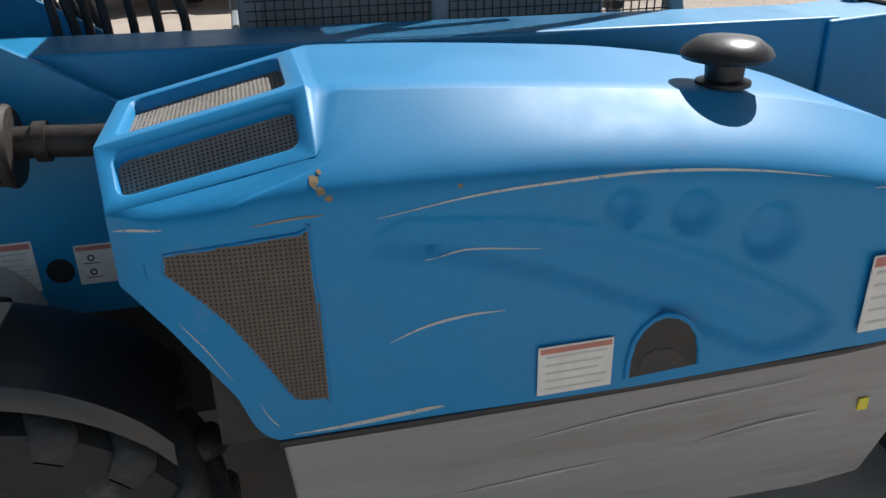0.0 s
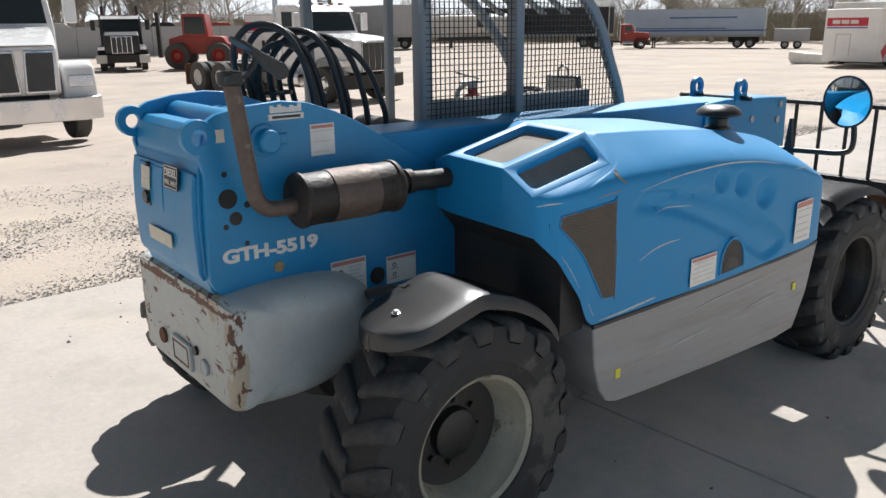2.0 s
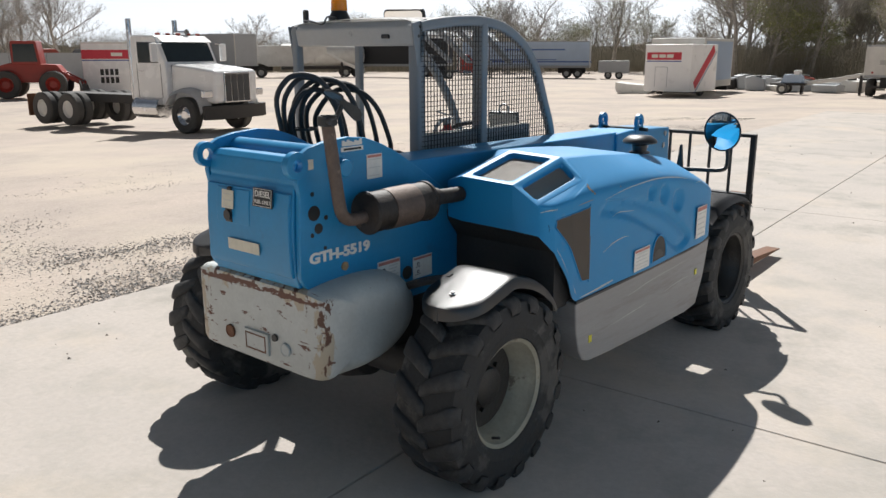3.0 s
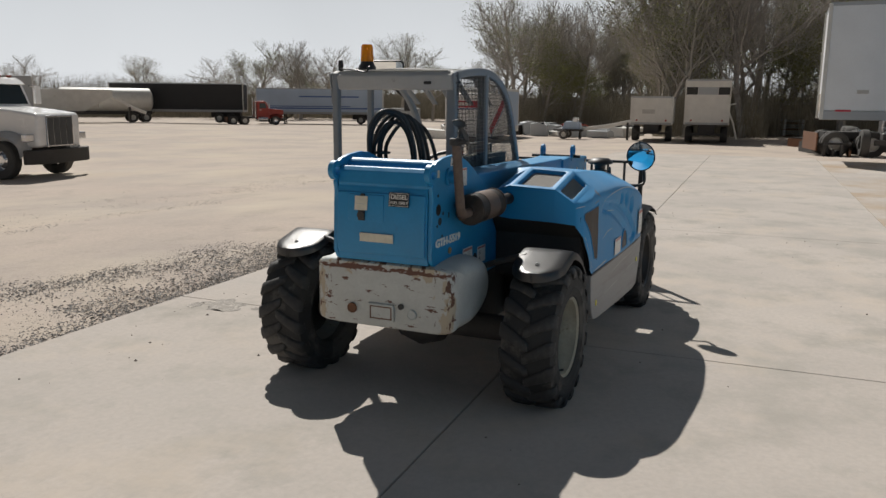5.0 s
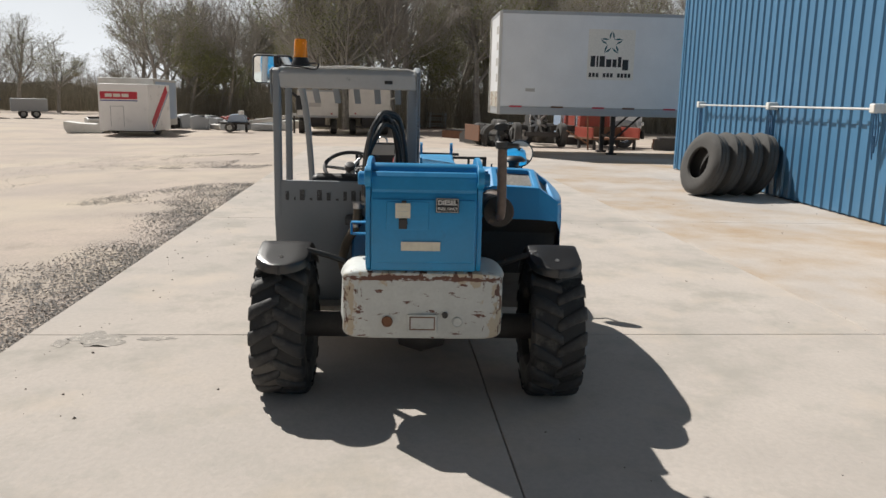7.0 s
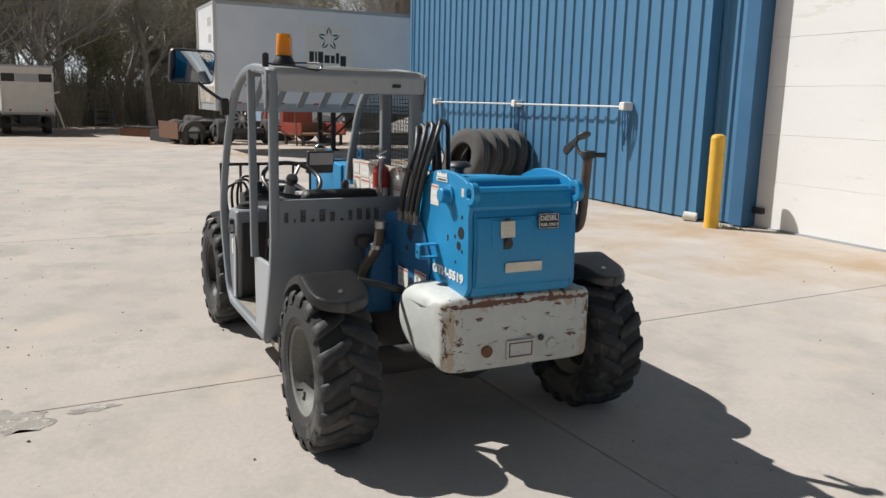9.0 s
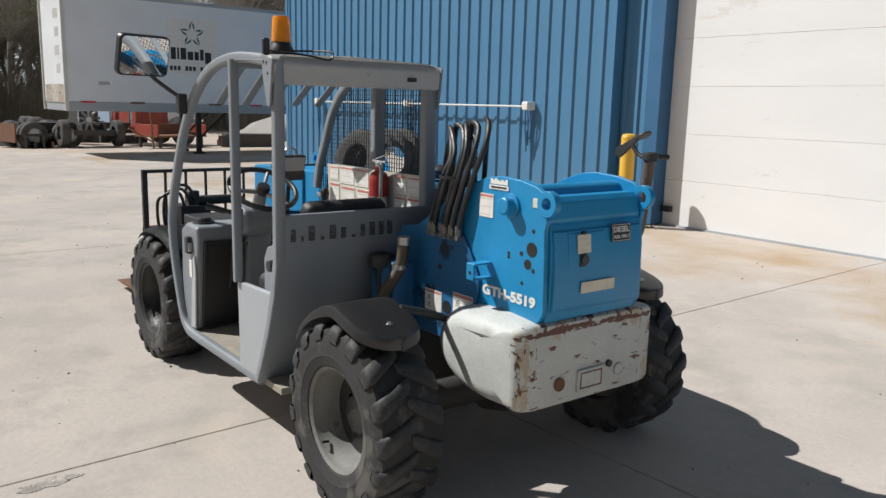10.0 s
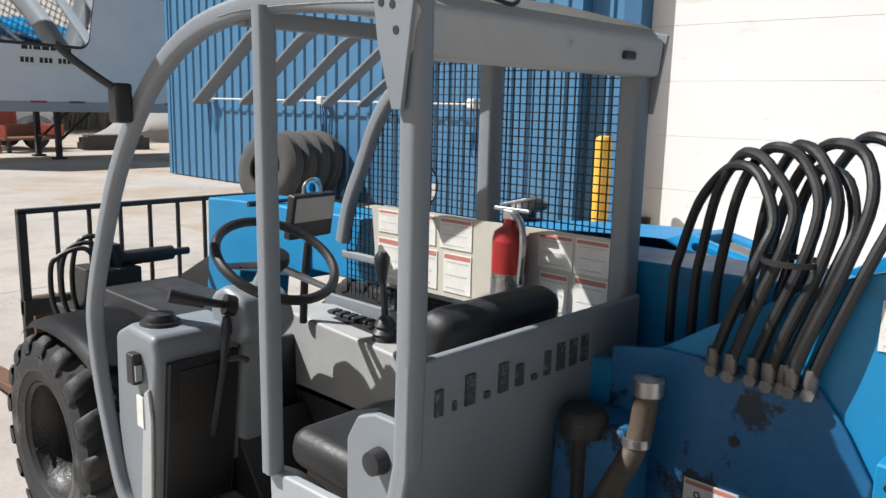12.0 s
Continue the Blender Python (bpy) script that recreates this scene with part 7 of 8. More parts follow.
# hull-like scoop lying beside it
bm = bmesh.new()
P = [(-1.4, 0.0), (1.3, 0.0), (1.5, 0.35), (1.5, 0.9), (0.2, 0.75), (-1.0, 0.7), (-1.7, 1.25), (-1.9, 0.4)]
prism(bm, P, -0.9, 0.9, "x")
sc = finish("steel_hopper", bm, DULL_WHITE, bevel=0.04)
sc.matrix_world = pose(42.5, 19.2, ground_z(42.5, 19.2), 0, 0, 10) @ Matrix.Scale(0.70, 4)
tagged(sc, "pale steel hopper lying on the gravel", "hopper")


# conventional truck
GRILLE_MESH = mat("dark grille mesh", (0.055, 0.058, 0.062), 0.6, vary=0.3, scale=6, bump=0.1)


def truck(name, label, at, rz, chassis=5.2, sleeper=False, box_behind=False, bumper_chrome=False, aero=False, s0=1.0):
    """x points ahead, the front axle at x = 0."""
    e = thing(name, label, "truck", at, rz)
    e.scale = (s0, s0, s0)
    hood_p = [(1.0, 0.85), (1.02, 1.66), (0.98, 1.76), (0.2, 1.85), (-0.65, 1.92), (-0.75, 1.92), (-0.75, 0.85)]
    if aero:
        hood_p = [(1.0, 0.85), (1.03, 1.58), (0.95, 1.66), (0.3, 1.80), (-0.65, 1.92), (-0.75, 1.92), (-0.75, 0.85)]
    bm = prism(bmesh.new(), hood_p, -0.82, 0.82)
    for v in bm.verts:
        if aero:
            v.co.y *= 0.70 + 0.42 * min(1.0, max(0.0, (1.0 - v.co.x) / 1.7))
    hd = part("hood", bm, TRUCK_WHITE, e, bevel=0.09, seg=3)
    if aero:
        for s in (-1, 1):
            P = [(s * 0.06, 0.92), (s * 0.47, 0.92), (s * 0.50, 1.52), (s * 0.10, 1.52)]
            gr = part("grille", prism(bmesh.new(), [(s * 0.03, 0.88), (s * 0.50, 0.88), (s * 0.535, 1.56), (s * 0.07, 1.56)], 1.0, 1.045, "x"), CHROME, hd, bevel=0.012)
            part("grille_mesh", prism(bmesh.new(), P, 1.04, 1.052, "x"), GRILLE_MESH, gr, smooth=0)
    else:
        gr = part("grille", box(bmesh.new(), 1.01, 1.05, -0.50, 0.50, 0.86, 1.70), CHROME, hd, bevel=0.02)
        for k in range(4):
            part("grille_slats", box(bmesh.new(), 1.045, 1.062, -0.46 + 0.235 * k, -0.46 + 0.235 * k + 0.20, 0.90, 1.65), GRILLE_MESH, gr, smooth=0)
    cabp = [(-0.70, 0.75), (-0.72, 1.92), (-1.05, 2.62), (-1.15, 2.72), (-2.05, 2.74), (-2.15, 2.68), (-2.2, 0.75)]
    cb = part("cab", prism(bmesh.new(), cabp, -1.0, 1.0), TRUCK_WHITE, e, bevel=0.08, seg=3)
    m = Matrix.Translation((-0.735, 0, 1.95)) @ Matrix.Rotation(radians(-25.2), 4, 'Y')
    part("windscreen", box(bmesh.new(), 0.0, 0.014, -0.88, 0.88, 0.03, 0.66, m), WINDSCREEN, cb, bevel=0.02)
    for s in (-1, 1):
        part("side_window", prism(bmesh.new(), [(-1.0, 1.95), (-1.18, 2.52), (-1.85, 2.54), (-1.85, 1.95)], s * 1.0, s * 1.012), WINDSCREEN, cb, bevel=0.004)
        part("door_handle", box(bmesh.new(), -1.85, -1.65, s * 1.0, s * 1.02, 1.7, 1.74), CHROME, cb)
        fdp = smooth_path([(0.75, 0, 0.62), (0.62, 0, 1.02), (0.3, 0, 1.20), (-0.1, 0, 1.22), (-0.5, 0, 1.08), (-0.72, 0, 0.72)], 3)
        bm = bmesh.new()
        rows = [[bm.verts.new((p.x, s * y, p.z + dz)) for y, dz in ((0.72, 0.05), (0.95, 0.05), (1.12, 0.0), (1.17, -0.08))] for p in fdp]
        for r, t in zip(rows, rows[1:]):
            for i in range(3):
                bm.faces.new((r[i], r[i + 1], t[i + 1], t[i]))
        bmesh.ops.solidify(bm, geom=bm.faces, thickness=0.03)
        part("front_fender", bm, TRUCK_WHITE, e, smooth=60)
        if aero:
            bm = prism(bmesh.new(), [(0.93, 0.72), (0.93, 1.10), (0.86, 1.28), (0.70, 1.38), (0.45, 1.36), (0.45, 0.95), (0.60, 0.72)], 0.62, 1.16)
            bmesh.ops.transform(bm, matrix=Matrix.Diagonal((1, s, 1, 1)), verts=bm.verts)
            bmesh.ops.recalc_face_normals(bm, faces=bm.faces)
            nose = part("fender_nose", bm, TRUCK_WHITE, e, bevel=0.07, seg=3)
            part("headlamp", box(bmesh.new(), 0.90, 0.95, s * 0.90 - 0.20, s * 0.90 + 0.20, 0.95, 1.15), CHROME, nose, bevel=0.02)
        else:
            part("headlamp", box(bmesh.new(), 0.78, 0.92, s * 0.98 - 0.17, s * 0.98 + 0.17, 1.02, 1.22), CHROME, e, bevel=0.03)
        part("fuel_tank", rod(bmesh.new(), (-2.0, s * 0.95, 0.68), (-0.95, s * 0.95, 0.68), 0.30, 20), CHROME, e)
        part("exhaust_stack", rod(bmesh.new(), (-2.33, s * 0.85, 0.9), (-2.33, s * 0.85, 3.2), 0.075, 14), CHROME, e)
        mi = part("mirror", box(bmesh.new(), -0.85, -0.75, s * 1.30 - 0.11, s * 1.30 + 0.11, 1.98, 2.5), TRUCK_WHITE, e, bevel=0.03)
        part("mirror_arm", tube(bmesh.new(), [(-0.8, s * 1.0, 2.5), (-0.8, s * 1.3, 2.48)], 0.02, 6), CHROME, mi)
    for y in (-0.75, -0.38, 0.0, 0.38, 0.75):
        part("roof_lamp", box(bmesh.new(), -1.28, -1.18, y - 0.06, y + 0.06, 2.73, 2.79), CONE_RED, cb, bevel=0.02)
    part("sun_visor", prism(bmesh.new(), [(-1.02, 2.60), (-0.86, 2.52), (-0.85, 2.54), (-1.05, 2.68)], -0.92, 0.92), TRUCK_WHITE, cb, bevel=0.006)
    for s in (-1, 1):
        for x in (-0.92, -1.92):
            part("door_seam", box(bmesh.new(), x - 0.008, x + 0.008, s * 1.0 - 0.006, s * 1.0 + 0.006, 0.95, 1.93), DARK_FRAME, cb, smooth=0)
        part("cab_step", box(bmesh.new(), -1.75, -0.95, s * 1.0 - 0.12, s * 1.0 + 0.08, 0.42, 0.48), DARK_FRAME, cb, bevel=0.01)
    part("roof_horn", lathe(bmesh.new(), [(0.0, 0.0), (0.04, 0.02), (0.05, 0.45), (0.09, 0.55)], 12, "x", (-1.75, 0.3, 2.82)), CHROME, cb)
    part("bumper", prism(bmesh.new(), [(0.95, -1.2), (1.12, -0.9), (1.16, 0.0), (1.12, 0.9), (0.95, 1.2), (0.85, 1.2), (1.0, 0.0), (0.85, -1.2)], 0.42, 0.80, "z"), CHROME if bumper_chrome else DARK_FRAME, e, bevel=0.02)
    part("chassis", box(bmesh.new(), -chassis - 1.6, 0.8, -0.42, 0.42, 0.72, 0.98), DARK_FRAME, e, bevel=0.01)
    add_wheels(e, (0.0,), (-0.98, 0.98), 0.51, 0.30, CHROME)
    add_wheels(e, (-chassis, -chassis - 1.32), (-1.02, -0.70, 0.70, 1.02), 0.51, 0.27, DULL_WHITE)
    part("mud_flap", box(bmesh.new(), -chassis - 2.05, -chassis - 2.0, -1.15, 1.15, 0.25, 0.95), RUST_STEEL, e)
    return e


truck("day_cab_truck", "white conventional truck tractor with bare rear frame", (12.05, 17.9, ground_z(12.05, 17.9)), -81, 5.2, s0=1.02)
truck("white_truck", "white conventional truck with chrome grille and bumper", (2.12, 13.75, ground_z(2.12, 13.75)), -90.4, 5.0, bumper_chrome=True, aero=True, s0=1.075)


# orange-red loader tractor far back
def loader(at, rz, material, label, s=1.0):
    e = thing("wheel_loader", label, "tractor", at, rz)
    part("body", prism(bmesh.new(), [(-1.6, 0.8), (-1.6, 1.6), (-0.9, 1.8), (1.4, 1.7), (1.7, 1.3), (1.7, 0.8)], -0.7, 0.7), material, e, bevel=0.06)
    cabt = part("cab_frame", prism(bmesh.new(), [(-0.8, 1.7), (-0.75, 2.9), (0.5, 2.9), (0.65, 1.7)], -0.72, 0.72), material, e, bevel=0.04)
    for y in (-0.725, 0.722):
        part("cab_glass", prism(bmesh.new(), [(-0.68, 1.85), (-0.65, 2.75), (0.4, 2.75), (0.5, 1.85)], y - 0.004, y + 0.004), WINDSCREEN, cabt, smooth=0)
    part("cab_glass", box(bmesh.new(), -0.81, -0.76, -0.6, 0.6, 1.9, 2.75), WINDSCREEN, cabt, smooth=0)
    add_wheels(e, (-1.1, 1.2), (-0.95, 0.95), 0.7, 0.45, material)
    for y in (-0.5, 0.5):
        part("lift_arm", sweep(bmesh.new(), [(-0.6, y, 1.7), (1.2, y, 1.5), (2.6, y, 0.7)], rrect(0.12, 0.22, 0.02)), material, e)
    part("bucket", prism(bmesh.new(), [(2.5, 0.9), (2.5, 0.1), (3.3, 0.05), (2.7, 0.3)], -1.1, 1.1), DARK_FRAME, e, bevel=0.02)
    part("mast", box(bmesh.new(), -2.4, -2.2, -0.15, 0.15, 0.6, 3.0), DARK_FRAME, e)
    return e


loader((17.6, 42.7, ground_z(17.6, 42.7)), -35, TRACTOR_RED, "orange-red wheel loader parked at the yard edge").scale = (1.0, 1.0, 1.04)


def storage_box():
    e = thing("storage_box", "white storage box with a red band and dark bars", "container", at_ground(21.3, 41.6), -28)
    part("box_body", box(bmesh.new(), -1.25, 1.25, 0, 4.0, 0.15, 2.95), TRUCK_WHITE, e, bevel=0.03)
    part("roof_cap", box(bmesh.new(), -1.28, 1.28, -0.03, 4.03, 2.90, 3.0), DULL_WHITE, e, bevel=0.02)
    band = part("red_band", box(bmesh.new(), -1.25, 1.25, -0.010, -0.001, 2.05, 2.55), SIGN_RED, e, smooth=0)
    part("blue_line", box(bmesh.new(), -1.25, 1.25, -0.010, -0.001, 1.94, 2.0), STRIPE_BLUE, e, smooth=0)
    part("band_print", box(bmesh.new(), 0.3, 0.9, -0.014, -0.011, 2.2, 2.4), WHITE, band, smooth=0)
    for z in (1.15, 0.70):
        bm = bmesh.new()
        for k in range(4):
            box(bm, -0.35 + 0.26 * k, -0.17 + 0.26 * k, -0.010, -0.001, z, z + 0.34)
        part("dark_bars", bm, BLACK_PRINT_SHADE, e, smooth=0)
    for x in (-0.9, 0.9):
        part("skid", box(bmesh.new(), x - 0.1, x + 0.1, 0.1, 3.9, 0.0, 0.15), DARK_FRAME, e)


def at_ground(x, y):
    return (x, y, ground_z(x, y))


storage_box()
DARK_TRUCK = mat("faded black truck paint", (0.03, 0.032, 0.036), 0.5, vary=0.25, scale=3, bump=0.05, spots=(0.10, 0.09, 0.08), spot_scale=6, spot_at=0.66)


def repaint(e, names, material):
    for o in e.children:
        if o.name.split(".")[0] in names:
            o.data.materials[0] = material


st = truck("stripped_truck", "dark stripped truck with white bumper ends near the fence", (13.6, 44.0, ground_z(13.6, 44.0)), -108, 3.4, s0=1.1)
repaint(st, ("cab", "front_fender", "mirror", "fuel_tank", "hood", "exhaust_stack", "chassis"), DARK_TRUCK)
for s in (-1, 1):
    part("bumper_end", box(bmesh.new(), 0.90, 1.22, s * 1.0 - 0.25, s * 1.0 + 0.25, 0.40, 0.80), DULL_WHITE, st, bevel=0.03)
RED_TRUCK = mat("dark red truck paint", (0.16, 0.02, 0.022), 0.45, vary=0.2, scale=3, bump=0.05, spots=(0.06, 0.04, 0.035), spot_scale=6, spot_at=0.62)
rd = truck("red_truck", "dark red truck parked beside the white truck", (-0.75, 13.6, ground_z(-0.75, 13.6)), -90, 5.0)
repaint(rd, ("cab", "front_fender", "mirror", "hood"), RED_TRUCK)
rt = truck("flatbed_truck", "white truck with a red cab seen beneath the trailer", (33.5, -9.3, ground_z(33.5, -9.3)), -78, 5.0)
repaint(rt, ("cab",), CONE_RED)


def stripped_chassis():
    """A truck's front end without hood or cab, its fan towards the yard."""
    e = thing("truck_chassis", "stripped dark truck chassis with bare engine and fan", "truck", at_ground(30.6, -5.4), 4)
    for y in (-0.42, 0.42):
        part("frame_rail", box(bmesh.new(), 0.1, 6.0, y - 0.05, y + 0.05, 0.62, 0.88), DARK_FRAME, e, bevel=0.01)
    part("engine", prism(bmesh.new(), [(0.7, 0.6), (0.7, 1.35), (0.9, 1.55), (1.9, 1.6), (2.1, 1.3), (2.1, 0.6)], -0.36, 0.36), DARK_FRAME, e, bevel=0.04)
    fan = part("engine_fan", lathe(bmesh.new(), [(0.0, 0.52), (0.10, 0.53), (0.12, 0.60), (0.0, 0.62)], 16, "x", (0, 0.05, 1.05)), STEEL, e)
    for k in range(9):
        m = Matrix.Translation((0.56, 0.05, 1.05)) @ Matrix.Rotation(radians(40 * k), 4, 'X') @ Matrix.Rotation(radians(28), 4, 'Z')
        part("blade", box(bmesh.new(), -0.006, 0.006, -0.055, 0.055, 0.10, 0.44, m), STEEL, fan, bevel=0.003)
    part("radiator_hoop", tube(bmesh.new(), [(0.5, 0.45, 0.95), (0.48, 0.42, 1.42), (0.48, 0.0, 1.55), (0.48, -0.42, 1.50)], 0.03, 8, 4), CHROME, e)
    part("front_beam", box(bmesh.new(), 0.0, 0.16, -0.75, 0.75, 0.45, 0.66), DARK_FRAME, e, bevel=0.02)
    add_wheels(e, (0.55,), (-1.02, 1.02), 0.52, 0.32, DARK_FRAME)
    add_wheels(e, (4.6, 5.9), (-1.0, 1.0), 0.52, 0.5, DARK_FRAME)
    part("fuel_tank", rod(bmesh.new(), (2.3, 0.95, 0.68), (3.4, 0.95, 0.68), 0.30, 20), CHROME, e)
    part("battery_box", box(bmesh.new(), 2.3, 3.0, -1.1, -0.6, 0.45, 0.95), DARK_FRAME, e, bevel=0.02)


def steel_tray():
    e = thing("steel_tray", "rusty red steel tray with a leaning post", "scrap", at_ground(29.9, -8.1), 20)
    part("tray_floor", box(bmesh.new(), -0.7, 0.7, -1.2, 1.2, 0.42, 0.50), RUST_STEEL, e, bevel=0.01)
    for y in (-1.15, 1.15):
        part("side_board", box(bmesh.new(), -0.7, 0.7, y - 0.04, y + 0.04, 0.42, 0.92), CONE_RED, e, bevel=0.01)
    part("end_board", box(bmesh.new(), 0.62, 0.70, -1.11, 1.11, 0.50, 0.92), RUST_STEEL, e, bevel=0.01)
    for x, y in ((-0.6, -1.0), (-0.6, 1.0), (0.6, -1.0), (0.6, 1.0)):
        part("leg", box(bmesh.new(), x - 0.05, x + 0.05, y - 0.05, y + 0.05, 0.0, 0.42), DARK_FRAME, e)
    part("post", rod(bmesh.new(), (-0.6, 1.3, 0.0), (-0.5, 1.35, 1.75), 0.035, 8), RUST_STEEL, e)
    part("brace", rod(bmesh.new(), (-0.58, 1.3, 0.25), (-0.5, 2.3, 0.8), 0.03, 8), RUST_STEEL, e)


def cab_shell():
    e = thing("cab_shell", "pale blue truck cab shell lying in the yard", "cab", at_ground(35.5, -8.2), 12)
    part("shell", prism(bmesh.new(), [(0.0, 0.5), (0.1, 1.5), (0.5, 2.1), (1.8, 2.15), (1.9, 0.5)], -0.85, 0.85), TRAILER_BLUE, e, bevel=0.06)
    part("window", prism(bmesh.new(), [(0.12, 1.5), (0.46, 2.0), (0.46, 2.06), (0.06, 1.5)], -0.7, 0.7), WINDSCREEN, e, smooth=0)
    for x in (0.3, 1.6):
        part("skid", box(bmesh.new(), x - 0.1, x + 0.1, -0.8, 0.8, 0.0, 0.5), DARK_FRAME, e)


stripped_chassis()
steel_tray()
cab_shell()


# grit and crumbs of stone lying on the slab
rn = random.Random(17)
verts, faces = [], []
for _ in range(420):
    x, y = rn.uniform(-6, 14), rn.uniform(-6.9, 2.5)
    if rn.random() < 0.35:
        y = 2.5 - abs(rn.gauss(0, 0.5))
    s = rn.choice((0.004, 0.005, 0.007, 0.011)) * rn.uniform(0.7, 1.3)
    c = sm @ Vector((x, y, 0))
    z = 0.0
    b = len(verts)
    a0 = rn.uniform(0, 6.3)
    for k in range(4):
        a = a0 + k * math.pi / 2
        verts.append((c.x + s * rn.uniform(0.7, 1.3) * math.cos(a), c.y + s * rn.uniform(0.7, 1.3) * math.sin(a), z))
    verts.append((c.x, c.y, z + s * 0.9))
    faces += [(b, b + 1, b + 4), (b + 1, b + 2, b + 4), (b + 2, b + 3, b + 4), (b + 3, b, b + 4)]
me = bpy.data.meshes.new("grit")
me.from_pydata(verts, [], faces)
me.materials.append(JOINT)
tagged(new("grit", me), "loose dark grit and stone crumbs on the slab", "grit", kind="stuff")


# ---------------------------------------------------------------- far side of the yard
FB = van_trailer("van_trailer", "pale blue box trailer with dark blue stripes", at_ground(73.9, 56.9), -63, L=14.8, W=2.6, z1=4.1, skin=TRAILER_BLUE)
part("stripe", box(bmesh.new(), 0.5, 15, -1.31, -1.302, 1.75, 1.90), STRIPE_BLUE, FB, smooth=0)
part("stripe", box(bmesh.new(), 0.5, 11, -1.31, -1.302, 2.0, 2.10), STRIPE_BLUE, FB, smooth=0)
part("name_bar", box(bmesh.new(), 5, 12, -1.31, -1.302, 3.1, 3.25), STRIPE_BLUE, FB, smooth=0)
van_trailer("curtain_trailer", "black-sided curtain trailer on the far yard edge", at_ground(60.5, 65.8), -62, L=14.0, W=2.6, z1=4.15, skin=TRAILER_BLACK)
van_trailer("van_trailer", "plain grey box trailer behind the white truck", at_ground(45.2, 60.6), 92, L=12, W=2.6, z1=4.1, skin=TRAILER_GREY)
truck("red_truck", "small red truck parked between the far trailers", at_ground(67.2, 49.8), -42, 3.6, s0=0.9)
for o in [o for o in bpy.data.objects if o.parent and o.parent.name.startswith("red_truck") and o.name.split(".")[0] in ("hood", "cab", "front_fender")]:
    o.data.materials[0] = TRACTOR_RED


def tanker(at, rz):
    e = thing("tank_trailer", "white cylindrical tank trailer", "trailer", at, rz)
    part("tank", lathe(bmesh.new(), [(0.0, -4.6), (0.7, -4.55), (1.15, -4.3), (1.2, -4.1), (1.2, 4.1), (1.15, 4.3), (0.7, 4.55), (0.0, 4.6)], 28, "x", (0, 0, 2.3)), DULL_WHITE, e)
    part("frame", box(bmesh.new(), -4.4, 4.4, -0.5, 0.5, 0.8, 1.15), DARK_FRAME, e)
    add_wheels(e, (2.4, 3.7), (-1.0, 1.0), 0.5, 0.5)
    part("landing_leg", box(bmesh.new(), -3.1, -2.9, -0.8, 0.8, 0.0, 0.9), DARK_FRAME, e)


def dump_trailer(at, rz):
    e = thing("hopper_trailer", "dirty white bottom-dump hopper trailer", "trailer", at, rz)
    part("hopper", prism(bmesh.new(), [(-4.5, 3.1), (4.2, 3.1), (4.2, 2.4), (1.6, 1.1), (-1.6, 1.1), (-4.5, 2.3)], -1.25, 1.25), DULL_WHITE, e, bevel=0.04)
    for x in (-3, -1, 1, 3):
        part("rib", box(bmesh.new(), x - 0.05, x + 0.05, -1.3, 1.3, 1.4, 3.1), DULL_WHITE, e)
    part("draw_beam", sweep(bmesh.new(), [(4.0, 0, 2.5), (6.0, 0, 1.4), (7.2, 0, 0.9)], rrect(0.5, 0.3, 0.05)), DULL_WHITE, e)
    add_wheels(e, (-3.6, -2.3), (-1.0, 1.0), 0.5, 0.5)
    part("frame", box(bmesh.new(), -4.4, -1.2, -0.5, 0.5, 0.7, 1.3), DARK_FRAME, e)
    part("stand", box(bmesh.new(), 5.6, 5.8, -0.5, 0.5, 0.0, 1.5), DARK_FRAME, e)


tanker(at_ground(57.4, 63.6), -36)
dump_trailer(at_ground(50.5, 61.5), -41)

# low flat trailer and clutter in the middle distance
e = thing("flat_trailer", "low grey flat trailer with side boards", "trailer", at_ground(80.5, 40.6), -62)
part("deck", box(bmesh.new(), -1.7, 1.7, -1.2, 1.2, 0.7, 2.0), TRAILER_GREY, e, bevel=0.03)
add_wheels(e, (-0.6, 0.6), (-1.05, 1.05), 0.42, 0.3)
e = thing("gooseneck_trailer", "low white gooseneck trailer with a pale blue pump", "trailer", at_ground(47.0, 10.4), 96)
part("neck", sweep(bmesh.new(), [(-2.6, 0, 1.15), (-1.2, 0, 0.85), (0.4, 0, 0.62)], rrect(0.14, 0.22, 0.02)), DULL_WHITE, e)
part("deck", box(bmesh.new(), 0.3, 2.2, -0.6, 0.6, 0.50, 0.62), DARK_FRAME, e, bevel=0.01)
part("pump", prism(bmesh.new(), [(0.5, 0.62), (0.55, 1.0), (0.8, 1.15), (1.5, 1.1), (1.7, 0.62)], -0.4, 0.4), TRAILER_BLUE, e, bevel=0.04)
part("pump_hood", box(bmesh.new(), 0.7, 1.0, -0.45, 0.45, 1.1, 1.35), TRUCK_WHITE, e, bevel=0.04)
part("stand", box(bmesh.new(), -2.5, -2.4, -0.3, 0.3, 0.0, 1.1), DARK_FRAME, e)
part("stand", box(bmesh.new(), 0.5, 0.6, -0.3, 0.3, 0.0, 0.5), DARK_FRAME, e)
add_wheels(e, (1.5,), (-0.72, 0.72), 0.30, 0.2)
rn = random.Random(11)
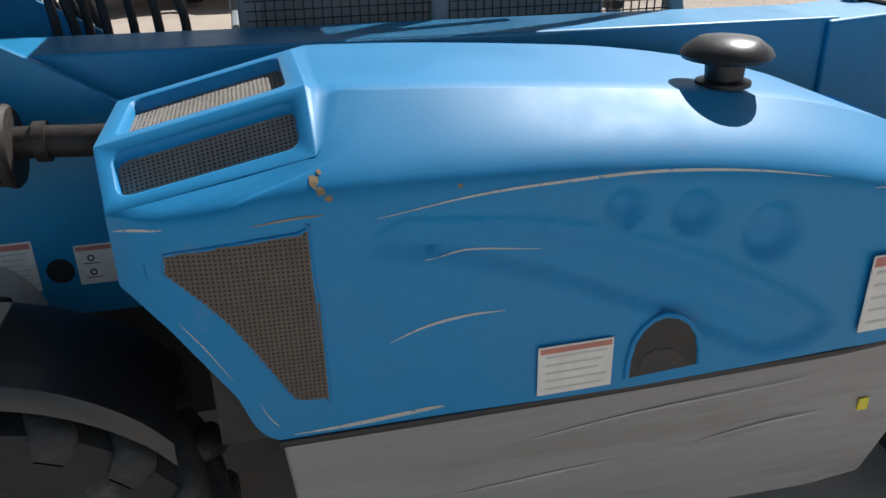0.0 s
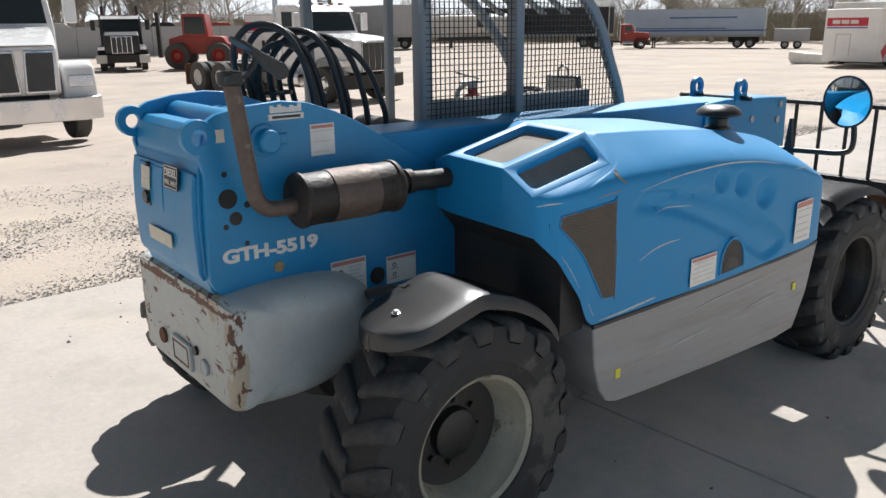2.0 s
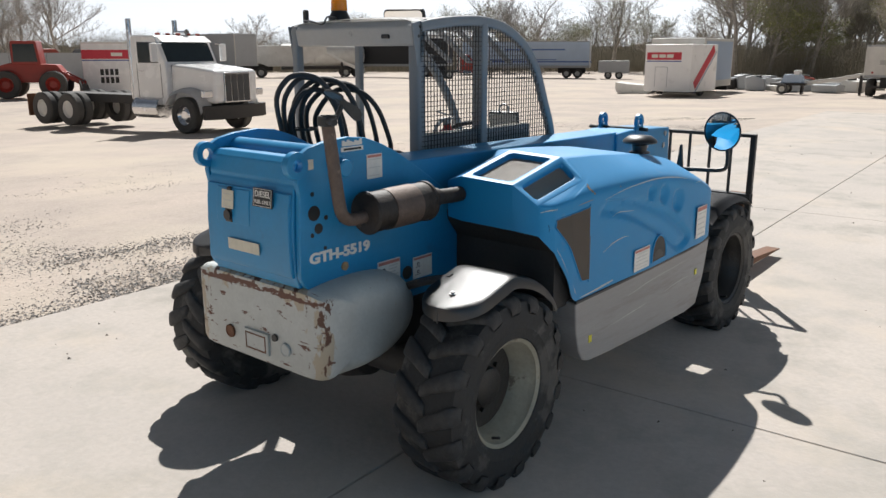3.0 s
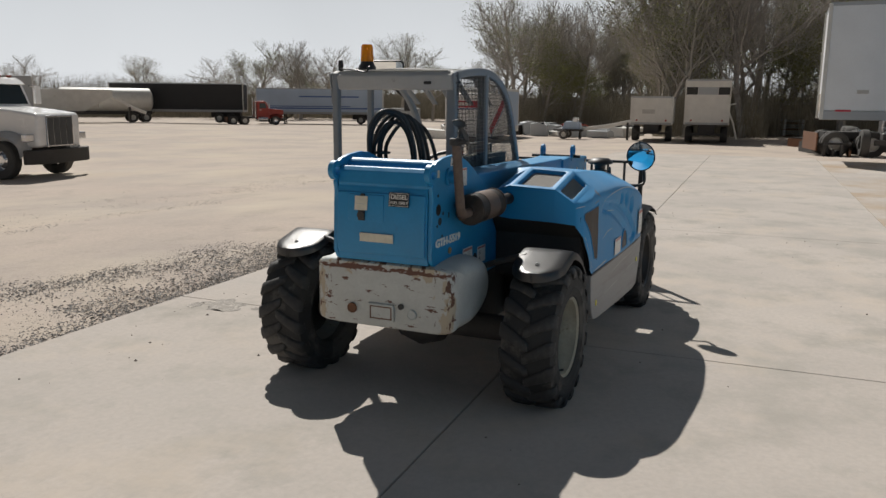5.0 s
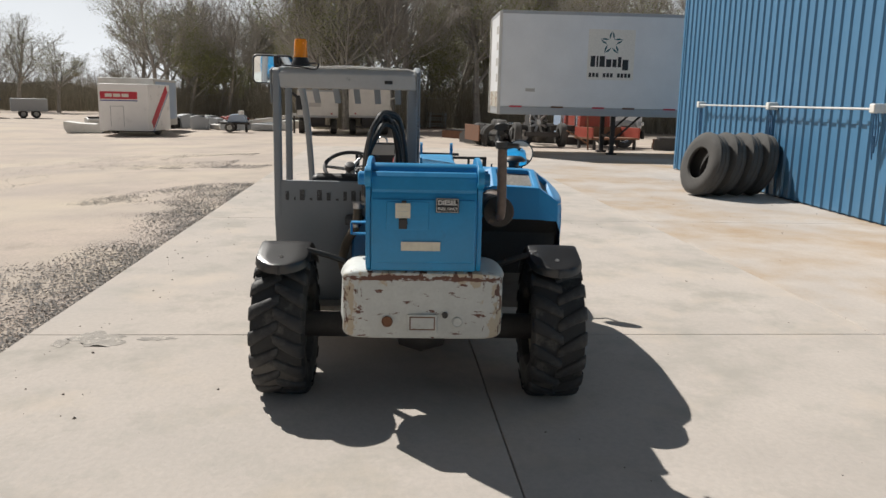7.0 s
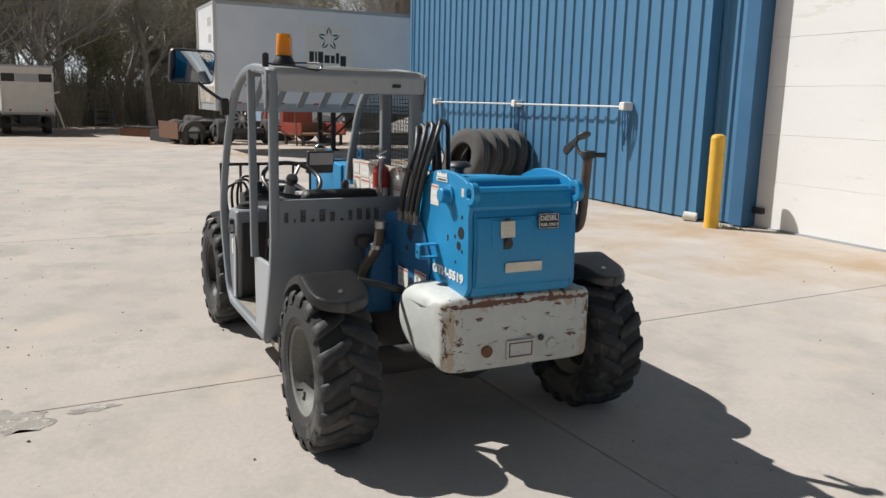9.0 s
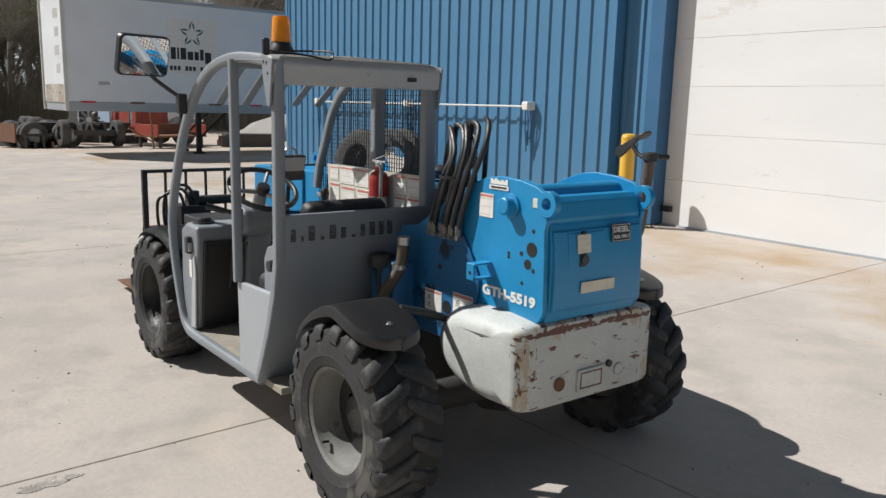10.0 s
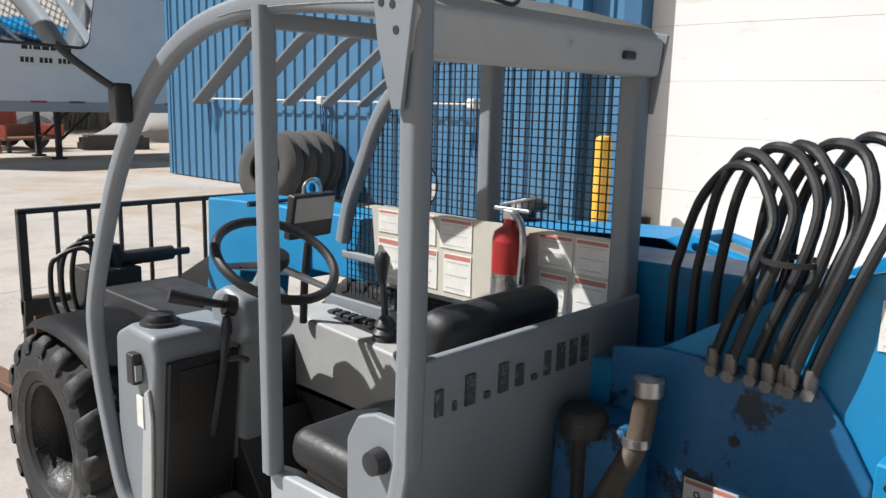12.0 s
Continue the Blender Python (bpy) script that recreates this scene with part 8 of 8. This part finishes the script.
for k in range(26):
    x, y = rn.uniform(50, 60), rn.uniform(10, 24)
    e = thing("scrap_bin", "assorted pale scrap and stored parts at the wood edge", "scrap", at_ground(x, y), rn.uniform(0, 180), group="scrap along the wood edge")
    w, d, h = rn.uniform(0.5, 1.3), rn.uniform(0.4, 0.9), rn.uniform(0.3, 0.9)
    mt = rn.choice([DULL_WHITE, DARK_FRAME, TRAILER_GREY, CONE_RED, RUST_STEEL, DARK_FRAME, TRAILER_GREY])
    part("shell", prism(bmesh.new(), [(-w, 0.0), (w, 0.0), (w * 1.1, h), (w * 0.3, h * 1.15), (-w * 0.9, h * 0.9)], -d, d), mt, e, bevel=0.05)
    part("lid", box(bmesh.new(), -w * 0.5, w * 0.6, -d * 0.8, d * 0.8, h, h + 0.12), rn.choice([DARK_FRAME, TRAILER_GREY]), e, bevel=0.02)
# pallets stacked by the wood
e = thing("pallet_stack", "stack of grey wooden pallets at the wood edge", "pallets", at_ground(62.5, -1.5), 10)
e.scale = (1.25, 1.1, 1.1)
for k in range(8):
    part("pallet", box(bmesh.new(), -0.6, 0.6, -0.7, 0.7, 0.02 + 0.145 * k, 0.045 + 0.145 * k), RUST_STEEL if k % 3 == 0 else TRAILER_GREY, e)
    part("pallet_blocks", box(bmesh.new(), -0.55, 0.55, -0.65, -0.5, 0.045 + 0.145 * k, 0.145 + 0.145 * k), TRAILER_GREY, e)
    part("pallet_blocks", box(bmesh.new(), -0.55, 0.55, 0.5, 0.65, 0.045 + 0.145 * k, 0.145 + 0.145 * k), TRAILER_GREY, e)
for k, (x, y) in enumerate(((31.8, -3.4), (34.5, -2.9), (44.5, -2.6), (38.5, -6.8), (30.0, -11.4))):
    e = thing("steel_rack", "rusty steel frames and parts lying on the ground", "scrap", at_ground(x, y), 20 * k, group="steel parts by the trailer")
    for j in range(4):
        part("rack_bar", box(bmesh.new(), -1.2, 1.2, -0.5 + 0.3 * j, -0.42 + 0.3 * j, 0.0, 0.25 + 0.2 * (j % 2)), RUST_STEEL if (j + k) % 5 == 0 else DARK_FRAME, e)
    part("rack_top", box(bmesh.new(), -1.0, 1.0, -0.5, 0.45, 0.45, 0.53), DARK_FRAME, e)
# gravel heap behind the trailer
bm = bmesh.new()
bmesh.ops.create_icosphere(bm, subdivisions=4, radius=1.0)
for v in bm.verts:
    v.co.z = max(0, v.co.z) ** 1.3
    v.co *= 1 + 0.12 * noise.noise(v.co * 3)
    v.co = Vector((v.co.x * 4.5, v.co.y * 6, v.co.z * 1.9))
hp = finish("rubble_mound", bm, GRAVEL)
hp.matrix_world = pose(40, -21, ground_z(40, -21) - 0.1)
tagged(hp, "pale mound of crushed stone", "mound")
# long grey fence with parked cars behind, far left
e = thing("yard_fence", "long grey sheet-metal fence at the far yard edge", "fence", at_ground(14, 66), 0)
for k in range(24):
    part("fence_sheet", box(bmesh.new(), -36 + 3 * k, -33.05 + 3 * k, -0.04, 0.04, 0.0, 2.4), TRAILER_GREY, e)
rn = random.Random(5)
for k in range(16):
    c = thing("scrap_car", "scrap car stacked behind the fence", "car", (-20 + 4.6 * k, 70.5 + rn.uniform(-1, 1), -0.9), rn.uniform(-20, 20), group="cars behind the fence")
    mt = rn.choice([DULL_WHITE, DARK_FRAME, TRAILER_GREY, WINDSCREEN, CONE_RED])
    part("lower_cars", box(bmesh.new(), -2.1, 2.1, -0.85, 0.85, 0.0, 1.6), DARK_FRAME, c, bevel=0.1)
    part("body", prism(bmesh.new(), [(-2.1, 1.6), (-2.1, 2.4), (-1.3, 2.5), (-0.8, 3.0), (0.6, 3.0), (1.2, 2.5), (2.1, 2.35), (2.1, 1.6)], -0.85, 0.85), mt, c, bevel=0.08)


# ---------------------------------------------------------------- trees
def bare_tree(seed, height, spread, name="tree", levels=5):
    rn = random.Random(seed)
    verts, faces = [], []
    tips = []

    def seg(p, q, r0, r1, n):
        d = (q - p).normalized()
        u = d.orthogonal().normalized()
        v = d.cross(u)
        b = len(verts)
        for c, r in ((p, r0), (q, r1)):
            for i in range(n):
                a = 2 * math.pi * i / n
                w = c + u * (r * math.cos(a)) + v * (r * math.sin(a))
                verts.append((w.x, w.y, w.z))
        for i in range(n):
            faces.append((b + i, b + (i + 1) % n, b + n + (i + 1) % n, b + n + i))

    def grow(p, d, length, r, level):
        steps = 3 if level < 2 else 2
        for k in range(steps):
            d2 = (d + Vector((rn.uniform(-1, 1), rn.uniform(-1, 1), rn.uniform(-0.4, 0.7))) * (0.16 + 0.05 * level)).normalized()
            q = p + d2 * (length / steps)
            r2 = r * 0.84
            seg(p, q, r, r2, 7 if level < 2 else (4 if level < 4 else 3))
            p, d, r = q, d2, r2
            if level < levels and (k > 0 or level > 0):
                for _ in range(rn.choice((1, 2, 2)) if level < levels - 1 else 3):
                    side = Vector((rn.uniform(-1, 1), rn.uniform(-1, 1), rn.uniform(-0.1, 0.7))).normalized()
                    grow(p, (d * (1.0 - spread) + side * spread).normalized(), length * rn.uniform(0.55, 0.78), r * 0.58, level + 1)
        if level < levels:
            grow(p, d, length * 0.7, r, level + 1)
        else:
            tips.append(p)

    grow(Vector((0, 0, -0.3)), Vector((0, 0, 1)), height * 0.34, height * 0.021, 0)
    me = bpy.data.meshes.new(name)
    me.from_pydata(verts, [], faces)
    return me, tips


def leaf_mesh(tips, seed, per, size):
    rn = random.Random(seed)
    verts, faces = [], []
    for p in tips:
        for _ in range(per):
            c = p + Vector((rn.gauss(0, 0.28), rn.gauss(0, 0.28), rn.gauss(0, 0.25)))
            u = Vector((rn.uniform(-1, 1), rn.uniform(-1, 1), rn.uniform(-1, 1))).normalized() * size
            v = u.orthogonal().normalized() * size * 0.7
            b = len(verts)
            for w in (c - u, c + v, c + u, c - v):
                verts.append((w.x, w.y, w.z))
            faces.append((b, b + 1, b + 2, b + 3))
    me = bpy.data.meshes.new("crown")
    me.from_pydata(verts, [], faces)
    me.materials.append(BUD)
    return me


KINDS = []
for seed, h, sp, buds in ((1, 13, 0.55, 0), (2, 12, 0.62, 0), (3, 14, 0.50, 2), (4, 11, 0.60, 3), (5, 9, 0.7, 3), (6, 13, 0.58, 1)):
    me, tips = bare_tree(seed, h, sp)
    me.materials.append(BARK if seed % 2 else TWIG)
    KINDS.append((me, leaf_mesh(tips[::2], seed, buds, 0.07) if buds else None))


def plant(kind, x, y, s, rz, label, group):
    me, lf = KINDS[kind]
    t = thing("tree", label, "tree", (x, y, ground_z(x, y)), rz, group)
    t.scale = (s, s, s)
    tr = new("trunk", me)
    tr.parent = t
    if lf:
        c = new("crown", lf)
        c.parent = t
    return t


rn = random.Random(21)
# wood edge behind the trailers, nearer towards the building
for k in range(120):
    f = k / 119
    ang = radians(-52 + 72 * rn.random())
    d = rn.uniform(56, 84) if ang < radians(8) else rn.uniform(92, 118)
    x, y = d * math.cos(ang) + (4 if ang < 0 else 0), d * math.sin(ang)
    kind = rn.choice((0, 1, 2, 3, 5, 0, 4, 5))
    plant(kind, x, y, rn.uniform(0.95, 1.45), rn.uniform(0, 360), "bare deciduous tree with first green buds" if kind in (2, 3, 4) else "bare deciduous tree in a dense wood edge", "wood edge")
# scattered trees on the far left skyline
for x, y, s, kind in ((88, 75, 0.80, 1), (93, 71, 0.86, 2), (96, 66, 0.95, 0), (101, 63, 1.0, 1), (103, 58, 0.85, 3), (108, 55, 1.05, 5), (104, 48, 0.72, 2), (99, 69, 0.85, 3), (112, 44, 0.85, 1), (45, 97, 0.95, 0), (84, 84, 0.7, 5), (75, 98, 0.8, 1), (120, 66, 0.9, 0)):
    t = plant(kind, x, y, s, 40 * x, "bare tree standing alone on the skyline", "skyline trees")
    t.scale = (s * 1.35, s * 1.35, s)


# trees behind the fence at the far yard edge
rn = random.Random(33)
for k in range(40):
    ang, d = radians(67 + 29 * rn.random()), rn.uniform(78, 98)
    plant(rn.choice((0, 1, 5, 2, 0, 1)), d * math.cos(ang), d * math.sin(ang), rn.uniform(0.75, 1.1) * (0.7 if ang < radians(70) else 1.0), rn.uniform(0, 360), "bare tree behind the sheet-metal fence", "trees behind the fence")


# undergrowth: tangled thin stems and low brush along the wood edge
def brush(n, seed, a0=-55, a1=22, near=94, far=120, tall=5.5):
    rn = random.Random(seed)
    verts, faces = [], []
    for _ in range(n):
        ang = radians(rn.uniform(a0, a1))
        d = rn.uniform(57, 90) if ang < radians(8) else rn.uniform(near, far)
        x, y = d * math.cos(ang) + (4 if ang < 0 else 0), d * math.sin(ang)
        z = ground_z(x, y)
        h = rn.uniform(1.0, tall)
        lx, ly = rn.gauss(0, 0.16) * h, rn.gauss(0, 0.16) * h
        w = rn.uniform(0.02, 0.06)
        b = len(verts)
        verts += [(x - w, y - w, z), (x + w, y - w, z), (x, y + w, z), (x + lx, y + ly, z + h)]
        faces += [(b, b + 1, b + 3), (b + 1, b + 2, b + 3), (b + 2, b, b + 3)]
        for _k in range(3):
            f = rn.uniform(0.3, 0.9)
            c = Vector((x + lx * f, y + ly * f, z + h * f))
            q = c + Vector((rn.gauss(0, 0.6), rn.gauss(0, 0.6), rn.uniform(0.2, 0.9)))
            b = len(verts)
            verts += [(c.x - 0.02, c.y, c.z), (c.x + 0.02, c.y, c.z), (q.x, q.y, q.z), (c.x, c.y + 0.03, c.z + 0.02)]
            faces += [(b, b + 1, b + 2), (b, b + 3, b + 2)]
    me = bpy.data.meshes.new("undergrowth")
    me.from_pydata(verts, [], faces)
    me.materials.append(UNDERGROWTH)
    tagged(new("undergrowth", me), "tangled brown undergrowth along the wood edge", "undergrowth", kind="stuff")


brush(22000, 8)
brush(14000, 9, 20, 68, 122, 150, 7.0)


# wooded rise closing the distance all round
def ridge(radius, h, seed, name):
    bm = bmesh.new()
    n = 720
    prev = None
    for i in range(n + 1):
        a = 2 * math.pi * i / n
        c, s = math.cos(a), math.sin(a)
        hh = h * (0.75 + 0.35 * noise.fractal(Vector((c * 14, s * 14, seed)), 1.0, 2.0, 5)) + 0.5 * noise.noise(Vector((c * 300, s * 300, seed)))
        if -0.95 < a < 0.14 or a > 2 * math.pi - 0.95:
            hh *= 1.1
        v = (bm.verts.new((radius * c, radius * s, -6)), bm.verts.new((radius * c, radius * s, hh)), bm.verts.new(((radius + 25) * c, (radius + 25) * s, hh * 0.9)))
        if prev:
            bm.faces.new((prev[0], v[0], v[1], prev[1]))
            bm.faces.new((prev[1], v[1], v[2], prev[2]))
        prev = v
    tagged(finish(name, bm, HILL), "hazy brown wooded rise in the distance", "woods", kind="structure")


ridge(200, 4.0, 3.0, "backdrop")
